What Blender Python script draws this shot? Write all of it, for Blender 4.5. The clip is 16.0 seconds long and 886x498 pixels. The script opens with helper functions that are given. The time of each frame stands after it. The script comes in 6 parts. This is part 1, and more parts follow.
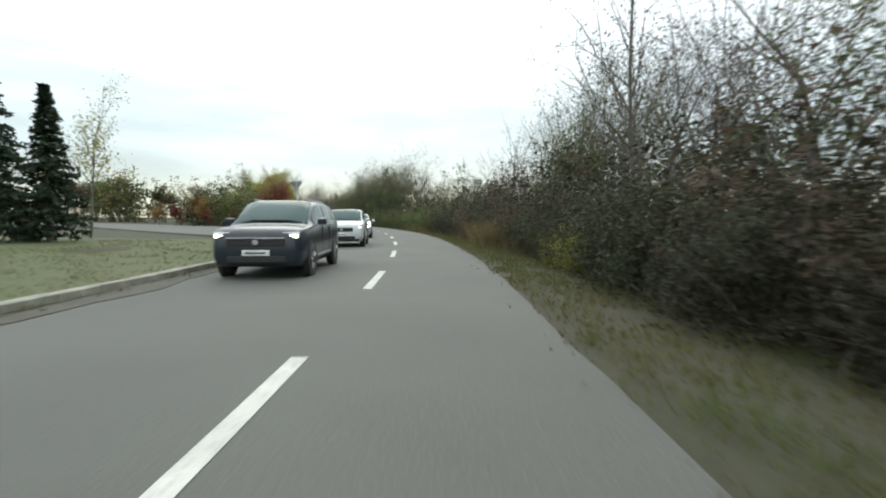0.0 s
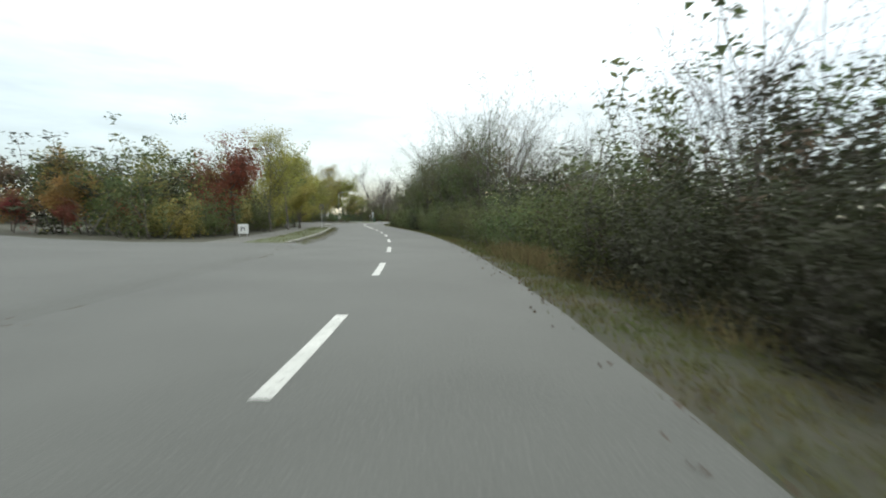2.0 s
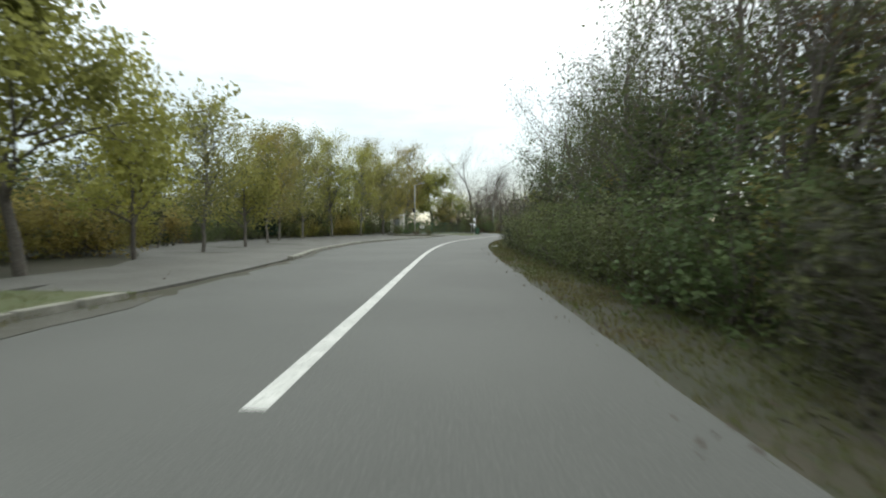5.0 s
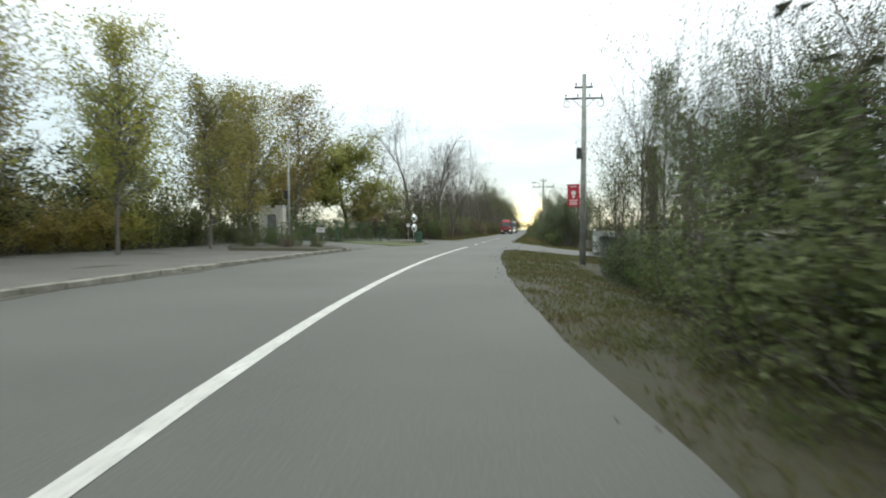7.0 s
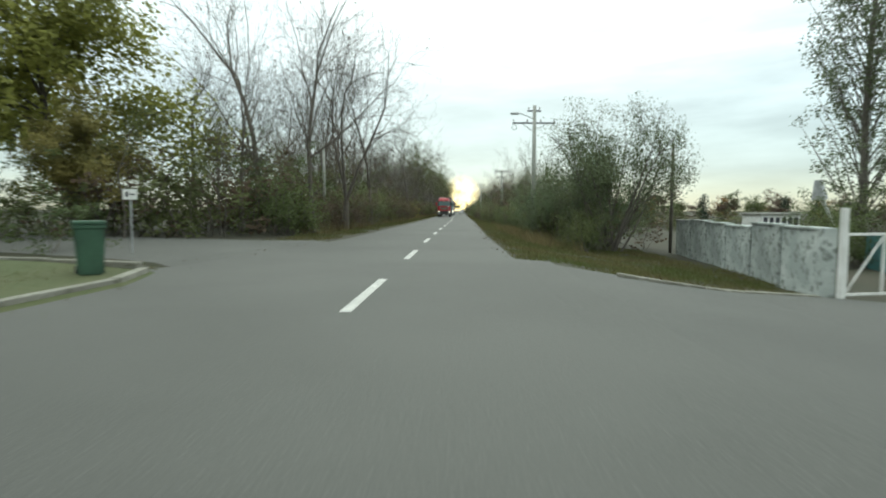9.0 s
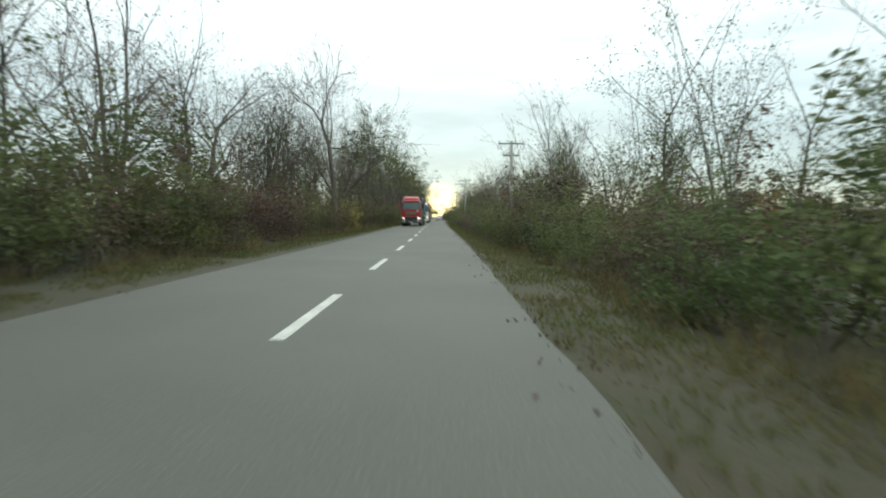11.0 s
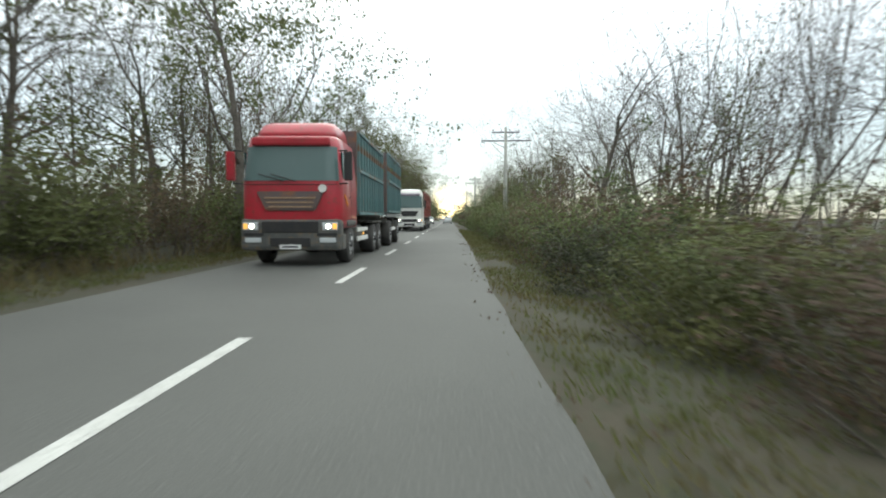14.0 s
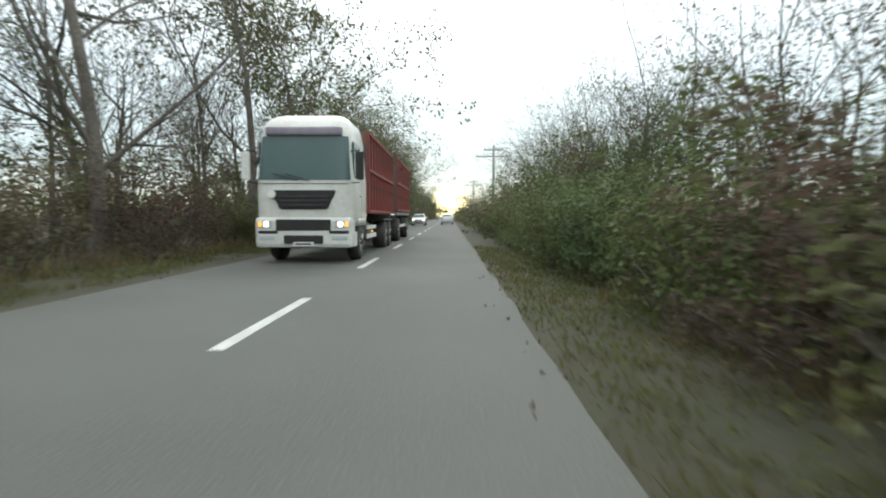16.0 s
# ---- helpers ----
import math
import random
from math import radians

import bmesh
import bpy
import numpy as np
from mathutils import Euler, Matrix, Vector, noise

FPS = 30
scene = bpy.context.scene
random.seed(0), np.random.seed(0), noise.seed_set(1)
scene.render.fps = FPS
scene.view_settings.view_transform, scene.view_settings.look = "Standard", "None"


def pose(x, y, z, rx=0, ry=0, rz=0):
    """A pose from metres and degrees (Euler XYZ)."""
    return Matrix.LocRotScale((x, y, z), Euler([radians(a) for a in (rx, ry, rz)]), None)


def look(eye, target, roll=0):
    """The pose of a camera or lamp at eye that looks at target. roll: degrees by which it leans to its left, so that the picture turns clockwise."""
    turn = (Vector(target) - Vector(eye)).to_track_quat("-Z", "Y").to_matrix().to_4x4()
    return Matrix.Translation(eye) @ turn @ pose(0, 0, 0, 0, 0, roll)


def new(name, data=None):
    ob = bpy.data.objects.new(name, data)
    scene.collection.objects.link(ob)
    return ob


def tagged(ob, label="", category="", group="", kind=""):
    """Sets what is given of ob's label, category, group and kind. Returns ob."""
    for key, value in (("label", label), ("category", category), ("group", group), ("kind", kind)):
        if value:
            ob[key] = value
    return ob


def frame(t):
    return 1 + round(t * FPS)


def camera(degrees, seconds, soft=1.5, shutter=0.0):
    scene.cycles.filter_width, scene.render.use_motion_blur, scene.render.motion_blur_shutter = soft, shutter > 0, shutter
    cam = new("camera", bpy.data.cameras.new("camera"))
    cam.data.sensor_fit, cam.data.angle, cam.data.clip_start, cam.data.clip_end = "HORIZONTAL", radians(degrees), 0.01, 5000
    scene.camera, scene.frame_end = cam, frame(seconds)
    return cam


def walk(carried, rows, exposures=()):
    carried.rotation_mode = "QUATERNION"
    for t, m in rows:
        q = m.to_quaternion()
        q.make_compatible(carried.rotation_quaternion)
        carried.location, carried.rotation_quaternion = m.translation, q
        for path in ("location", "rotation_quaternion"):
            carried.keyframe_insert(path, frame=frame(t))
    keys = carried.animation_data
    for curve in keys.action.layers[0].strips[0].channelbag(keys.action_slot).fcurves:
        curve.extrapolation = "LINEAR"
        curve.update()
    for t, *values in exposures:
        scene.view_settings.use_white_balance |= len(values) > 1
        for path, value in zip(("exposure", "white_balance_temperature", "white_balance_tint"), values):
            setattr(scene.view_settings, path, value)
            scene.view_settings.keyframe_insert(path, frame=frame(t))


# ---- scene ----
cam = camera(80.3, 16.0, soft=2.0, shutter=0.2)
EYE = 1.2
# seconds, x, y, yaw, pitch
ROWS = [
    (0.0, 0.00, 0.00, -5.02, -3.38), (0.5, 0.74, 8.73, -2.94, -3.38), (1.0, 1.14, 17.49, -0.52, -3.39),
    (1.5, 1.15, 26.25, 2.08, -3.42), (2.0, 0.78, 35.01, 4.44, -3.44), (2.5, 0.06, 43.74, 6.73, -3.38),
    (3.0, -1.05, 52.43, 9.44, -3.32), (3.5, -2.53, 61.06, 11.68, -3.24), (4.0, -4.31, 69.63, 13.42, -2.96),
    (4.5, -6.35, 78.15, 15.31, -2.69), (5.0, -8.65, 86.61, 16.62, -2.42), (5.5, -11.09, 95.04, 16.88, -2.15),
    (6.0, -13.47, 103.48, 15.10, -1.89), (6.5, -15.53, 112.02, 11.95, -1.80), (7.0, -17.09, 120.67, 9.45, -2.11),
    (7.5, -18.27, 129.38, 7.25, -2.61), (8.0, -19.11, 138.14, 5.35, -3.71), (8.5, -19.71, 146.92, 3.94, -4.09),
    (9.0, -20.04, 155.70, 1.97, -4.18), (9.5, -20.14, 164.48, 0.88, -3.84), (10.0, -20.09, 173.25, 0.04, -3.64),
    (10.5, -19.94, 182.01, -0.36, -3.58), (11.0, -19.76, 190.75, -0.36, -3.53), (11.5, -19.59, 199.49, -0.24, -3.48),
    (12.0, -19.46, 208.22, 0.23, -3.43), (12.5, -19.41, 216.95, 0.69, -3.38), (13.0, -19.40, 225.67, 0.73, -3.33),
    (13.5, -19.39, 234.38, 0.75, -3.34), (14.0, -19.38, 243.09, 0.76, -3.36), (14.5, -19.38, 251.80, 0.78, -3.39),
    (15.0, -19.38, 260.50, 0.79, -3.45), (15.5, -19.38, 269.20, 0.81, -3.51), (16.0, -19.38, 277.90, 0.82, -3.56),
]
walk(cam, [(t, pose(x, y, EYE, 90 + pitch, 0, yaw)) for t, x, y, yaw, pitch in ROWS],
     exposures=[(0.0, 0.24, 6330, 2), (8.2, 0.26, 6330, 1), (9.2, 0.10, 6330, -6), (10.2, 0.08, 6330, -6), (12.4, 0.18, 6330, 0), (13.0, 0.36, 6280, 2), (16.0, 0.40, 6280, 1)])

# ---- world and light ----
world = bpy.data.worlds.new("overcast_evening")
scene.world = world
world.use_nodes = True
wn, wl = world.node_tree.nodes, world.node_tree.links
wn.clear()


def wnode(kind, **sets):
    n = wn.new(kind)
    for k, v in sets.items():
        setattr(n, k, v)
    return n


tc = wnode("ShaderNodeTexCoord")
sep = wnode("ShaderNodeSeparateXYZ")
wl.new(tc.outputs["Generated"], sep.inputs[0])
ramp = wnode("ShaderNodeValToRGB")
els = ramp.color_ramp.elements
SKY = [(0.0, (0.42, 0.42, 0.36)), (0.03, (0.48, 0.50, 0.46)), (0.07, (0.45, 0.485, 0.51)), (0.14, (0.58, 0.615, 0.635)),
       (0.20, (0.66, 0.69, 0.71)), (0.30, (0.92, 0.93, 0.94)), (0.5, (1.5, 1.5, 1.5)), (1.0, (2.2, 2.2, 2.2))]
els[0].position, els[0].color = SKY[0][0], (*SKY[0][1], 1)
els[1].position, els[1].color = SKY[-1][0], (*SKY[-1][1], 1)
for p, c in SKY[1:-1]:
    e = els.new(p)
    e.color = (*c, 1)
wl.new(sep.outputs["Z"], ramp.inputs[0])
# streaky clouds
mp = wnode("ShaderNodeMapping")
mp.inputs["Scale"].default_value = (2.2, 2.2, 11.0)
wl.new(tc.outputs["Generated"], mp.inputs[0])
cloud = wnode("ShaderNodeTexNoise")
cloud.inputs["Scale"].default_value, cloud.inputs["Detail"].default_value, cloud.inputs["Roughness"].default_value = 1.7, 6, 0.55
wl.new(mp.outputs[0], cloud.inputs["Vector"])
cr = wnode("ShaderNodeMapRange")
cr.inputs["From Min"].default_value, cr.inputs["From Max"].default_value = 0.32, 0.68
cr.inputs["To Min"].default_value, cr.inputs["To Max"].default_value = 0.80, 1.16
wl.new(cloud.outputs["Fac"], cr.inputs["Value"])
mul = wnode("ShaderNodeVectorMath", operation="SCALE")
wl.new(ramp.outputs[0], mul.inputs[0])
wl.new(cr.outputs[0], mul.inputs["Scale"])
# the sun's last glow under the cloud edge, low over the road's far end
dot = wnode("ShaderNodeVectorMath", operation="DOT_PRODUCT")
dot.inputs[1].default_value = Vector((0.0, 1.0, 0.025)).normalized()
wl.new(tc.outputs["Generated"], dot.inputs[0])
gp = wnode("ShaderNodeMapRange", interpolation_type="SMOOTHERSTEP")
gp.inputs["From Min"].default_value, gp.inputs["From Max"].default_value = 0.9990, 1.0
wl.new(dot.outputs["Value"], gp.inputs["Value"])
glow = wnode("ShaderNodeVectorMath", operation="SCALE")
glow.inputs[0].default_value = (1.6, 1.15, 0.42)
wl.new(gp.outputs[0], glow.inputs["Scale"])
add = wnode("ShaderNodeVectorMath", operation="ADD")
wl.new(mul.outputs[0], add.inputs[0])
wl.new(glow.outputs[0], add.inputs[1])
nishita = wnode("ShaderNodeTexSky", sky_type="NISHITA", sun_disc=False, sun_elevation=radians(37), sun_rotation=0.0)
bg_sky, bg_cloud = wnode("ShaderNodeBackground"), wnode("ShaderNodeBackground")
bg_sky.inputs["Strength"].default_value, bg_cloud.inputs["Strength"].default_value = 0.03, 1.0
wl.new(nishita.outputs[0], bg_sky.inputs["Color"])
wl.new(add.outputs[0], bg_cloud.inputs["Color"])
both = wnode("ShaderNodeAddShader")
wl.new(bg_sky.outputs[0], both.inputs[0])
wl.new(bg_cloud.outputs[0], both.inputs[1])
out = wnode("ShaderNodeOutputWorld")
wl.new(both.outputs[0], out.inputs["Surface"])

sun = new("sun", bpy.data.lights.new("sun", "SUN"))
sun.data.energy, sun.data.angle, sun.data.color = 0.5, radians(40), (1.0, 0.93, 0.82)
sun.matrix_world = look((0, 40, 30), (0, 0, 0))


# ---- materials ----
def mat(name, base, rough=0.85, metal=0.0, second=None, scale=6.0, third=None, fine=60.0, bump=0.15, island=0.0, obj=0.0,
        coat=0.0, thin=0.0, spec=0.4, fleck=0.0):
    """Noise at two scales mixes base, second and third; island and obj vary the value piece by piece."""
    m = bpy.data.materials.new(name)
    m.use_nodes = True
    n, l = m.node_tree.nodes, m.node_tree.links
    bsdf = n["Principled BSDF"]
    bsdf.inputs["Roughness"].default_value = rough
    bsdf.inputs["Metallic"].default_value = metal
    bsdf.inputs["Specular IOR Level"].default_value = spec
    bsdf.inputs["Coat Weight"].default_value = coat
    pos = n.new("ShaderNodeTexCoord").outputs["Object"]
    big, small = n.new("ShaderNodeTexNoise"), n.new("ShaderNodeTexNoise")
    big.inputs["Scale"].default_value, big.inputs["Detail"].default_value = scale, 5
    small.inputs["Scale"].default_value, small.inputs["Detail"].default_value = fine, 3
    l.new(pos, big.inputs["Vector"])
    l.new(pos, small.inputs["Vector"])
    mix = n.new("ShaderNodeMix")
    mix.data_type = "RGBA"
    mix.inputs[6].default_value, mix.inputs[7].default_value = (*base, 1), (*(second or [c * 0.75 for c in base]), 1)
    edge = n.new("ShaderNodeMapRange")
    edge.inputs["From Min"].default_value, edge.inputs["From Max"].default_value = 0.38, 0.62
    l.new(big.outputs["Fac"], edge.inputs["Value"])
    l.new(edge.outputs[0], mix.inputs[0])
    colour = mix.outputs[2]
    if third:
        mix2 = n.new("ShaderNodeMix")
        mix2.data_type = "RGBA"
        mix2.inputs[7].default_value = (*third, 1)
        e2 = n.new("ShaderNodeMapRange")
        e2.inputs["From Min"].default_value, e2.inputs["From Max"].default_value = 0.52, 0.66
        l.new(small.outputs["Fac"], e2.inputs["Value"])
        l.new(e2.outputs[0], mix2.inputs[0])
        l.new(colour, mix2.inputs[6])
        colour = mix2.outputs[2]
    hsv = n.new("ShaderNodeHueSaturation")
    l.new(colour, hsv.inputs["Color"])
    value = n.new("ShaderNodeMath")
    value.operation = "MULTIPLY_ADD"
    value.inputs[1].default_value, value.inputs[2].default_value = 0.35, 0.82
    l.new(small.outputs["Fac"], value.inputs[0])
    v = value.outputs[0]
    for amount, node, socket in ((island, "ShaderNodeNewGeometry", "Random Per Island"), (obj, "ShaderNodeObjectInfo", "Random")):
        if amount:
            r = n.new(node)
            k = n.new("ShaderNodeMath")
            k.operation = "MULTIPLY_ADD"
            k.inputs[1].default_value, k.inputs[2].default_value = amount, 1 - amount / 2
            l.new(r.outputs[socket], k.inputs[0])
            p = n.new("ShaderNodeMath")
            p.operation = "MULTIPLY"
            l.new(v, p.inputs[0])
            l.new(k.outputs[0], p.inputs[1])
            v = p.outputs[0]
            if thin:
                h = n.new("ShaderNodeMath")
                h.operation = "MULTIPLY_ADD"
                h.inputs[1].default_value, h.inputs[2].default_value = 0.05, 0.475
                l.new(r.outputs[socket], h.inputs[0])
                l.new(h.outputs[0], hsv.inputs["Hue"])
    l.new(v, hsv.inputs["Value"])
    l.new(hsv.outputs[0], bsdf.inputs["Base Color"])
    if bump:
        b = n.new("ShaderNodeBump")
        b.inputs["Strength"].default_value, b.inputs["Distance"].default_value = bump, 0.02
        l.new(small.outputs["Fac"], b.inputs["Height"])
        l.new(b.outputs[0], bsdf.inputs["Normal"])
    if thin:
        tr = n.new("ShaderNodeBsdfTranslucent")
        l.new(hsv.outputs[0], tr.inputs["Color"])
        ms = n.new("ShaderNodeMixShader")
        ms.inputs[0].default_value = thin
        l.new(bsdf.outputs[0], ms.inputs[1])
        l.new(tr.outputs[0], ms.inputs[2])
        l.new(ms.outputs[0], n["Material Output"].inputs["Surface"])
    return m


def lamp_mat(name, colour, strength):
    m = bpy.data.materials.new(name)
    m.use_nodes = True
    b = m.node_tree.nodes["Principled BSDF"]
    b.inputs["Base Color"].default_value = (*colour, 1)
    b.inputs["Emission Color"].default_value = (*colour, 1)
    b.inputs["Emission Strength"].default_value = strength
    return m


def glass_mat(name, tint):
    m = bpy.data.materials.new(name)
    m.use_nodes = True
    b = m.node_tree.nodes["Principled BSDF"]
    b.inputs["Base Color"].default_value = (*tint, 1)
    b.inputs["Roughness"].default_value = 0.12
    b.inputs["Specular IOR Level"].default_value = 0.35
    return m


ASPHALT = mat("asphalt", (0.075, 0.076, 0.069), 0.8, second=(0.060, 0.061, 0.055), scale=0.28, third=(0.090, 0.090, 0.082), fine=45, bump=0.25)
OLD_ASPHALT = mat("old_asphalt", (0.095, 0.093, 0.083), 0.88, second=(0.072, 0.070, 0.061), scale=0.5, third=(0.112, 0.110, 0.098), fine=30, bump=0.3)
PAINT = mat("road_paint", (0.47, 0.47, 0.44), 0.75, second=(0.38, 0.38, 0.355), scale=2.2, third=(0.25, 0.25, 0.23), fine=22, bump=0.1)
GROUND = mat("rough_grass", (0.034, 0.034, 0.019), 0.95, second=(0.042, 0.036, 0.022), scale=0.55, third=(0.026, 0.030, 0.014), fine=9, bump=0.5)
LAWN = mat("lawn", (0.060, 0.074, 0.028), 0.95, second=(0.078, 0.080, 0.036), scale=0.3, third=(0.046, 0.060, 0.020), fine=7, bump=0.5)
KERB = mat("kerb_concrete", (0.25, 0.245, 0.21), 0.9, second=(0.18, 0.175, 0.145), scale=2, third=(0.12, 0.12, 0.09), fine=18, bump=0.3, obj=0.25)
CONCRETE = mat("concrete", (0.33, 0.33, 0.30), 0.9, second=(0.24, 0.24, 0.22), scale=1.6, third=(0.17, 0.18, 0.15), fine=8, bump=0.25, obj=0.2)
BARK = mat("bark", (0.112, 0.098, 0.082), 0.95, second=(0.078, 0.069, 0.058), scale=4, third=(0.14, 0.128, 0.11), fine=30, bump=0.5)
PALE_BARK = mat("pale_bark", (0.17, 0.155, 0.13), 0.9, second=(0.11, 0.10, 0.085), scale=4, third=(0.07, 0.06, 0.05), fine=24, bump=0.4)
LEAF = {
    "green": mat("leaf_green", (0.098, 0.122, 0.046), 0.6, second=(0.070, 0.092, 0.038), scale=0.8, fine=3, bump=0, island=0.42, obj=0.4, thin=0.42, spec=0.15),
    "lime": mat("leaf_lime", (0.285, 0.295, 0.076), 0.6, second=(0.205, 0.220, 0.064), scale=0.7, fine=3, bump=0, island=0.42, obj=0.3, thin=0.45, spec=0.15),
    "olive": mat("leaf_olive", (0.122, 0.136, 0.054), 0.65, second=(0.088, 0.102, 0.044), scale=0.7, fine=3, bump=0, island=0.42, obj=0.5, thin=0.42, spec=0.15),
    "brown": mat("leaf_brown", (0.120, 0.086, 0.058), 0.7, second=(0.086, 0.066, 0.048), scale=0.7, fine=3, bump=0, island=0.42, obj=0.5, thin=0.38, spec=0.15),
    # dark green leaf, deepened so the colour carries a dense hedge's self-shade
    "dark": mat("leaf_dark_green_shade", (0.046, 0.052, 0.027), 0.65, second=(0.036, 0.035, 0.023), scale=0.7, fine=3, bump=0, island=0.4, obj=0.6, thin=0.36, spec=0.15),
    "gold": mat("leaf_gold", (0.250, 0.215, 0.072), 0.65, second=(0.165, 0.158, 0.060), scale=0.5, fine=3, bump=0, island=0.42, obj=0.5, thin=0.42, spec=0.15),
    "yellow": mat("leaf_yellow", (0.330, 0.285, 0.075), 0.6, second=(0.225, 0.220, 0.064), scale=0.6, fine=3, bump=0, island=0.42, obj=0.3, thin=0.45, spec=0.15),
    "red": mat("leaf_red", (0.230, 0.075, 0.050), 0.6, second=(0.170, 0.090, 0.050), scale=0.6, fine=3, bump=0, island=0.42, obj=0.3, thin=0.45, spec=0.15),
    "orange": mat("leaf_orange", (0.270, 0.145, 0.055), 0.6, second=(0.170, 0.130, 0.050), scale=0.6, fine=3, bump=0, island=0.42, obj=0.3, thin=0.45, spec=0.15),
    "bluish": mat("leaf_grey_green", (0.140, 0.170, 0.090), 0.6, second=(0.100, 0.128, 0.070), scale=0.8, fine=3, bump=0, island=0.42, obj=0.3, thin=0.42, spec=0.15),
    "spruce": mat("needle", (0.037, 0.061, 0.037), 0.7, second=(0.027, 0.044, 0.027), scale=2, fine=8, bump=0, island=0.6, obj=0.2, thin=0.1, spec=0.15),
    "dry": mat("dry_grass", (0.190, 0.150, 0.075), 0.8, second=(0.125, 0.108, 0.052), scale=0.8, fine=3, bump=0, island=0.42, thin=0.42, spec=0.15),
    "grass": mat("grass_blade", (0.092, 0.106, 0.036), 0.8, second=(0.125, 0.110, 0.050), scale=0.5, fine=3, bump=0, island=0.42, thin=0.42, spec=0.15),
}
STEEL = mat("galvanised_steel", (0.42, 0.43, 0.43), 0.5, metal=0.7, scale=5, fine=40, bump=0.05)
GREY_PAINT = mat("grey_sign_back", (0.20, 0.21, 0.21), 0.6, scale=4, fine=30, bump=0.03)
WHITE_PAINT = mat("white_paint", (0.72, 0.72, 0.70), 0.5, second=(0.60, 0.60, 0.57), scale=2, fine=20, bump=0.05)
RED_PAINT = mat("red_banner", (0.42, 0.03, 0.05), 0.55, second=(0.34, 0.025, 0.04), scale=2, fine=20, bump=0.04)
GREEN_PLASTIC = mat("green_plastic", (0.045, 0.100, 0.062), 0.6, second=(0.036, 0.078, 0.050), scale=3, fine=25, bump=0.05)
BLACK = mat("black_rubber", (0.022, 0.022, 0.023), 0.8, second=(0.03, 0.028, 0.026), scale=5, fine=40, bump=0.1)
DARK_METAL = mat("dark_metal", (0.06, 0.06, 0.062), 0.55, metal=0.4, scale=6, fine=40, bump=0.08)
MIRROR = mat("mirror_glass", (0.85, 0.87, 0.88), 0.03, metal=1.0, second=(0.82, 0.84, 0.85), scale=2, fine=10, bump=0)
INK = mat("dark_ink", (0.05, 0.05, 0.06), 0.7, scale=5, fine=30, bump=0)
CERAMIC = mat("brown_ceramic", (0.09, 0.05, 0.035), 0.3, scale=5, fine=30, bump=0)
PLASTER = mat("plaster", (0.55, 0.53, 0.47), 0.9, second=(0.42, 0.40, 0.35), scale=1.2, third=(0.34, 0.32, 0.28), fine=10, bump=0.2)
ROOF = mat("roof_sheet", (0.40, 0.40, 0.36), 0.8, second=(0.28, 0.28, 0.26), scale=1.5, fine=14, bump=0.2)


# ---- mesh helpers ----
def mesh(name, verts, faces, material, smooth=False):
    me = bpy.data.meshes.new(name)
    me.from_pydata([tuple(map(float, v)) for v in verts], [], faces)
    for m in (material if isinstance(material, (list, tuple)) else [material]):
        me.materials.append(m)
    if smooth:
        me.polygons.foreach_set("use_smooth", [True] * len(me.polygons))
    me.update()
    return me


def root(name, m=None, label="", category="", group="", kind=""):
    ob = new(name)
    ob.empty_display_size = 0.2
    if m is not None:
        ob.matrix_basis = m
    return tagged(ob, label, category, group, kind)


def child(name, me, parent, m=None, label="", kind=""):
    ob = new(name, me)
    ob.parent = parent
    if m is not None:
        ob.matrix_basis = m
    return tagged(ob, label, kind=kind)


def bm_mesh(name, bm, material, smooth=False):
    me = bpy.data.meshes.new(name)
    bmesh.ops.recalc_face_normals(bm, faces=bm.faces)
    bm.to_mesh(me)
    bm.free()
    for m in (material if isinstance(material, (list, tuple)) else [material]):
        me.materials.append(m)
    if smooth:
        me.polygons.foreach_set("use_smooth", [True] * len(me.polygons))
    return me


def part(name, bm, material, parent, label="", smooth=False):
    return child(name, bm_mesh(name, bm, material, smooth), parent, label=label)


def box(bm, x0, x1, y0, y1, z0, z1, bevel=0.0):
    """A box in bm with bevelled edges."""
    geo = bmesh.ops.create_cube(bm, size=1.0)
    bmesh.ops.scale(bm, vec=(x1 - x0, y1 - y0, z1 - z0), verts=geo["verts"])
    bmesh.ops.translate(bm, vec=((x0 + x1) / 2, (y0 + y1) / 2, (z0 + z1) / 2), verts=geo["verts"])
    if bevel:
        bmesh.ops.bevel(bm, geom=list({e for v in geo["verts"] for e in v.link_edges}), offset=bevel, segments=2, affect="EDGES", profile=0.6)
    return bm


def boxes(*dims, bevel=0.0):
    bm = bmesh.new()
    for d in dims:
        box(bm, *d, bevel=bevel)
    return bm


def rod(bm, a, b, r0, r1=None, sides=8):
    a, b = Vector(a), Vector(b)
    turn = (b - a).to_track_quat("Z", "Y").to_matrix().to_4x4()
    bmesh.ops.create_cone(bm, cap_ends=True, segments=sides, radius1=r0, radius2=r0 if r1 is None else r1, depth=(b - a).length,
                          matrix=Matrix.Translation((a + b) / 2) @ turn)
    return bm


def rods(*items, sides=8):
    bm = bmesh.new()
    for it in items:
        rod(bm, *it, sides=sides)
    return bm


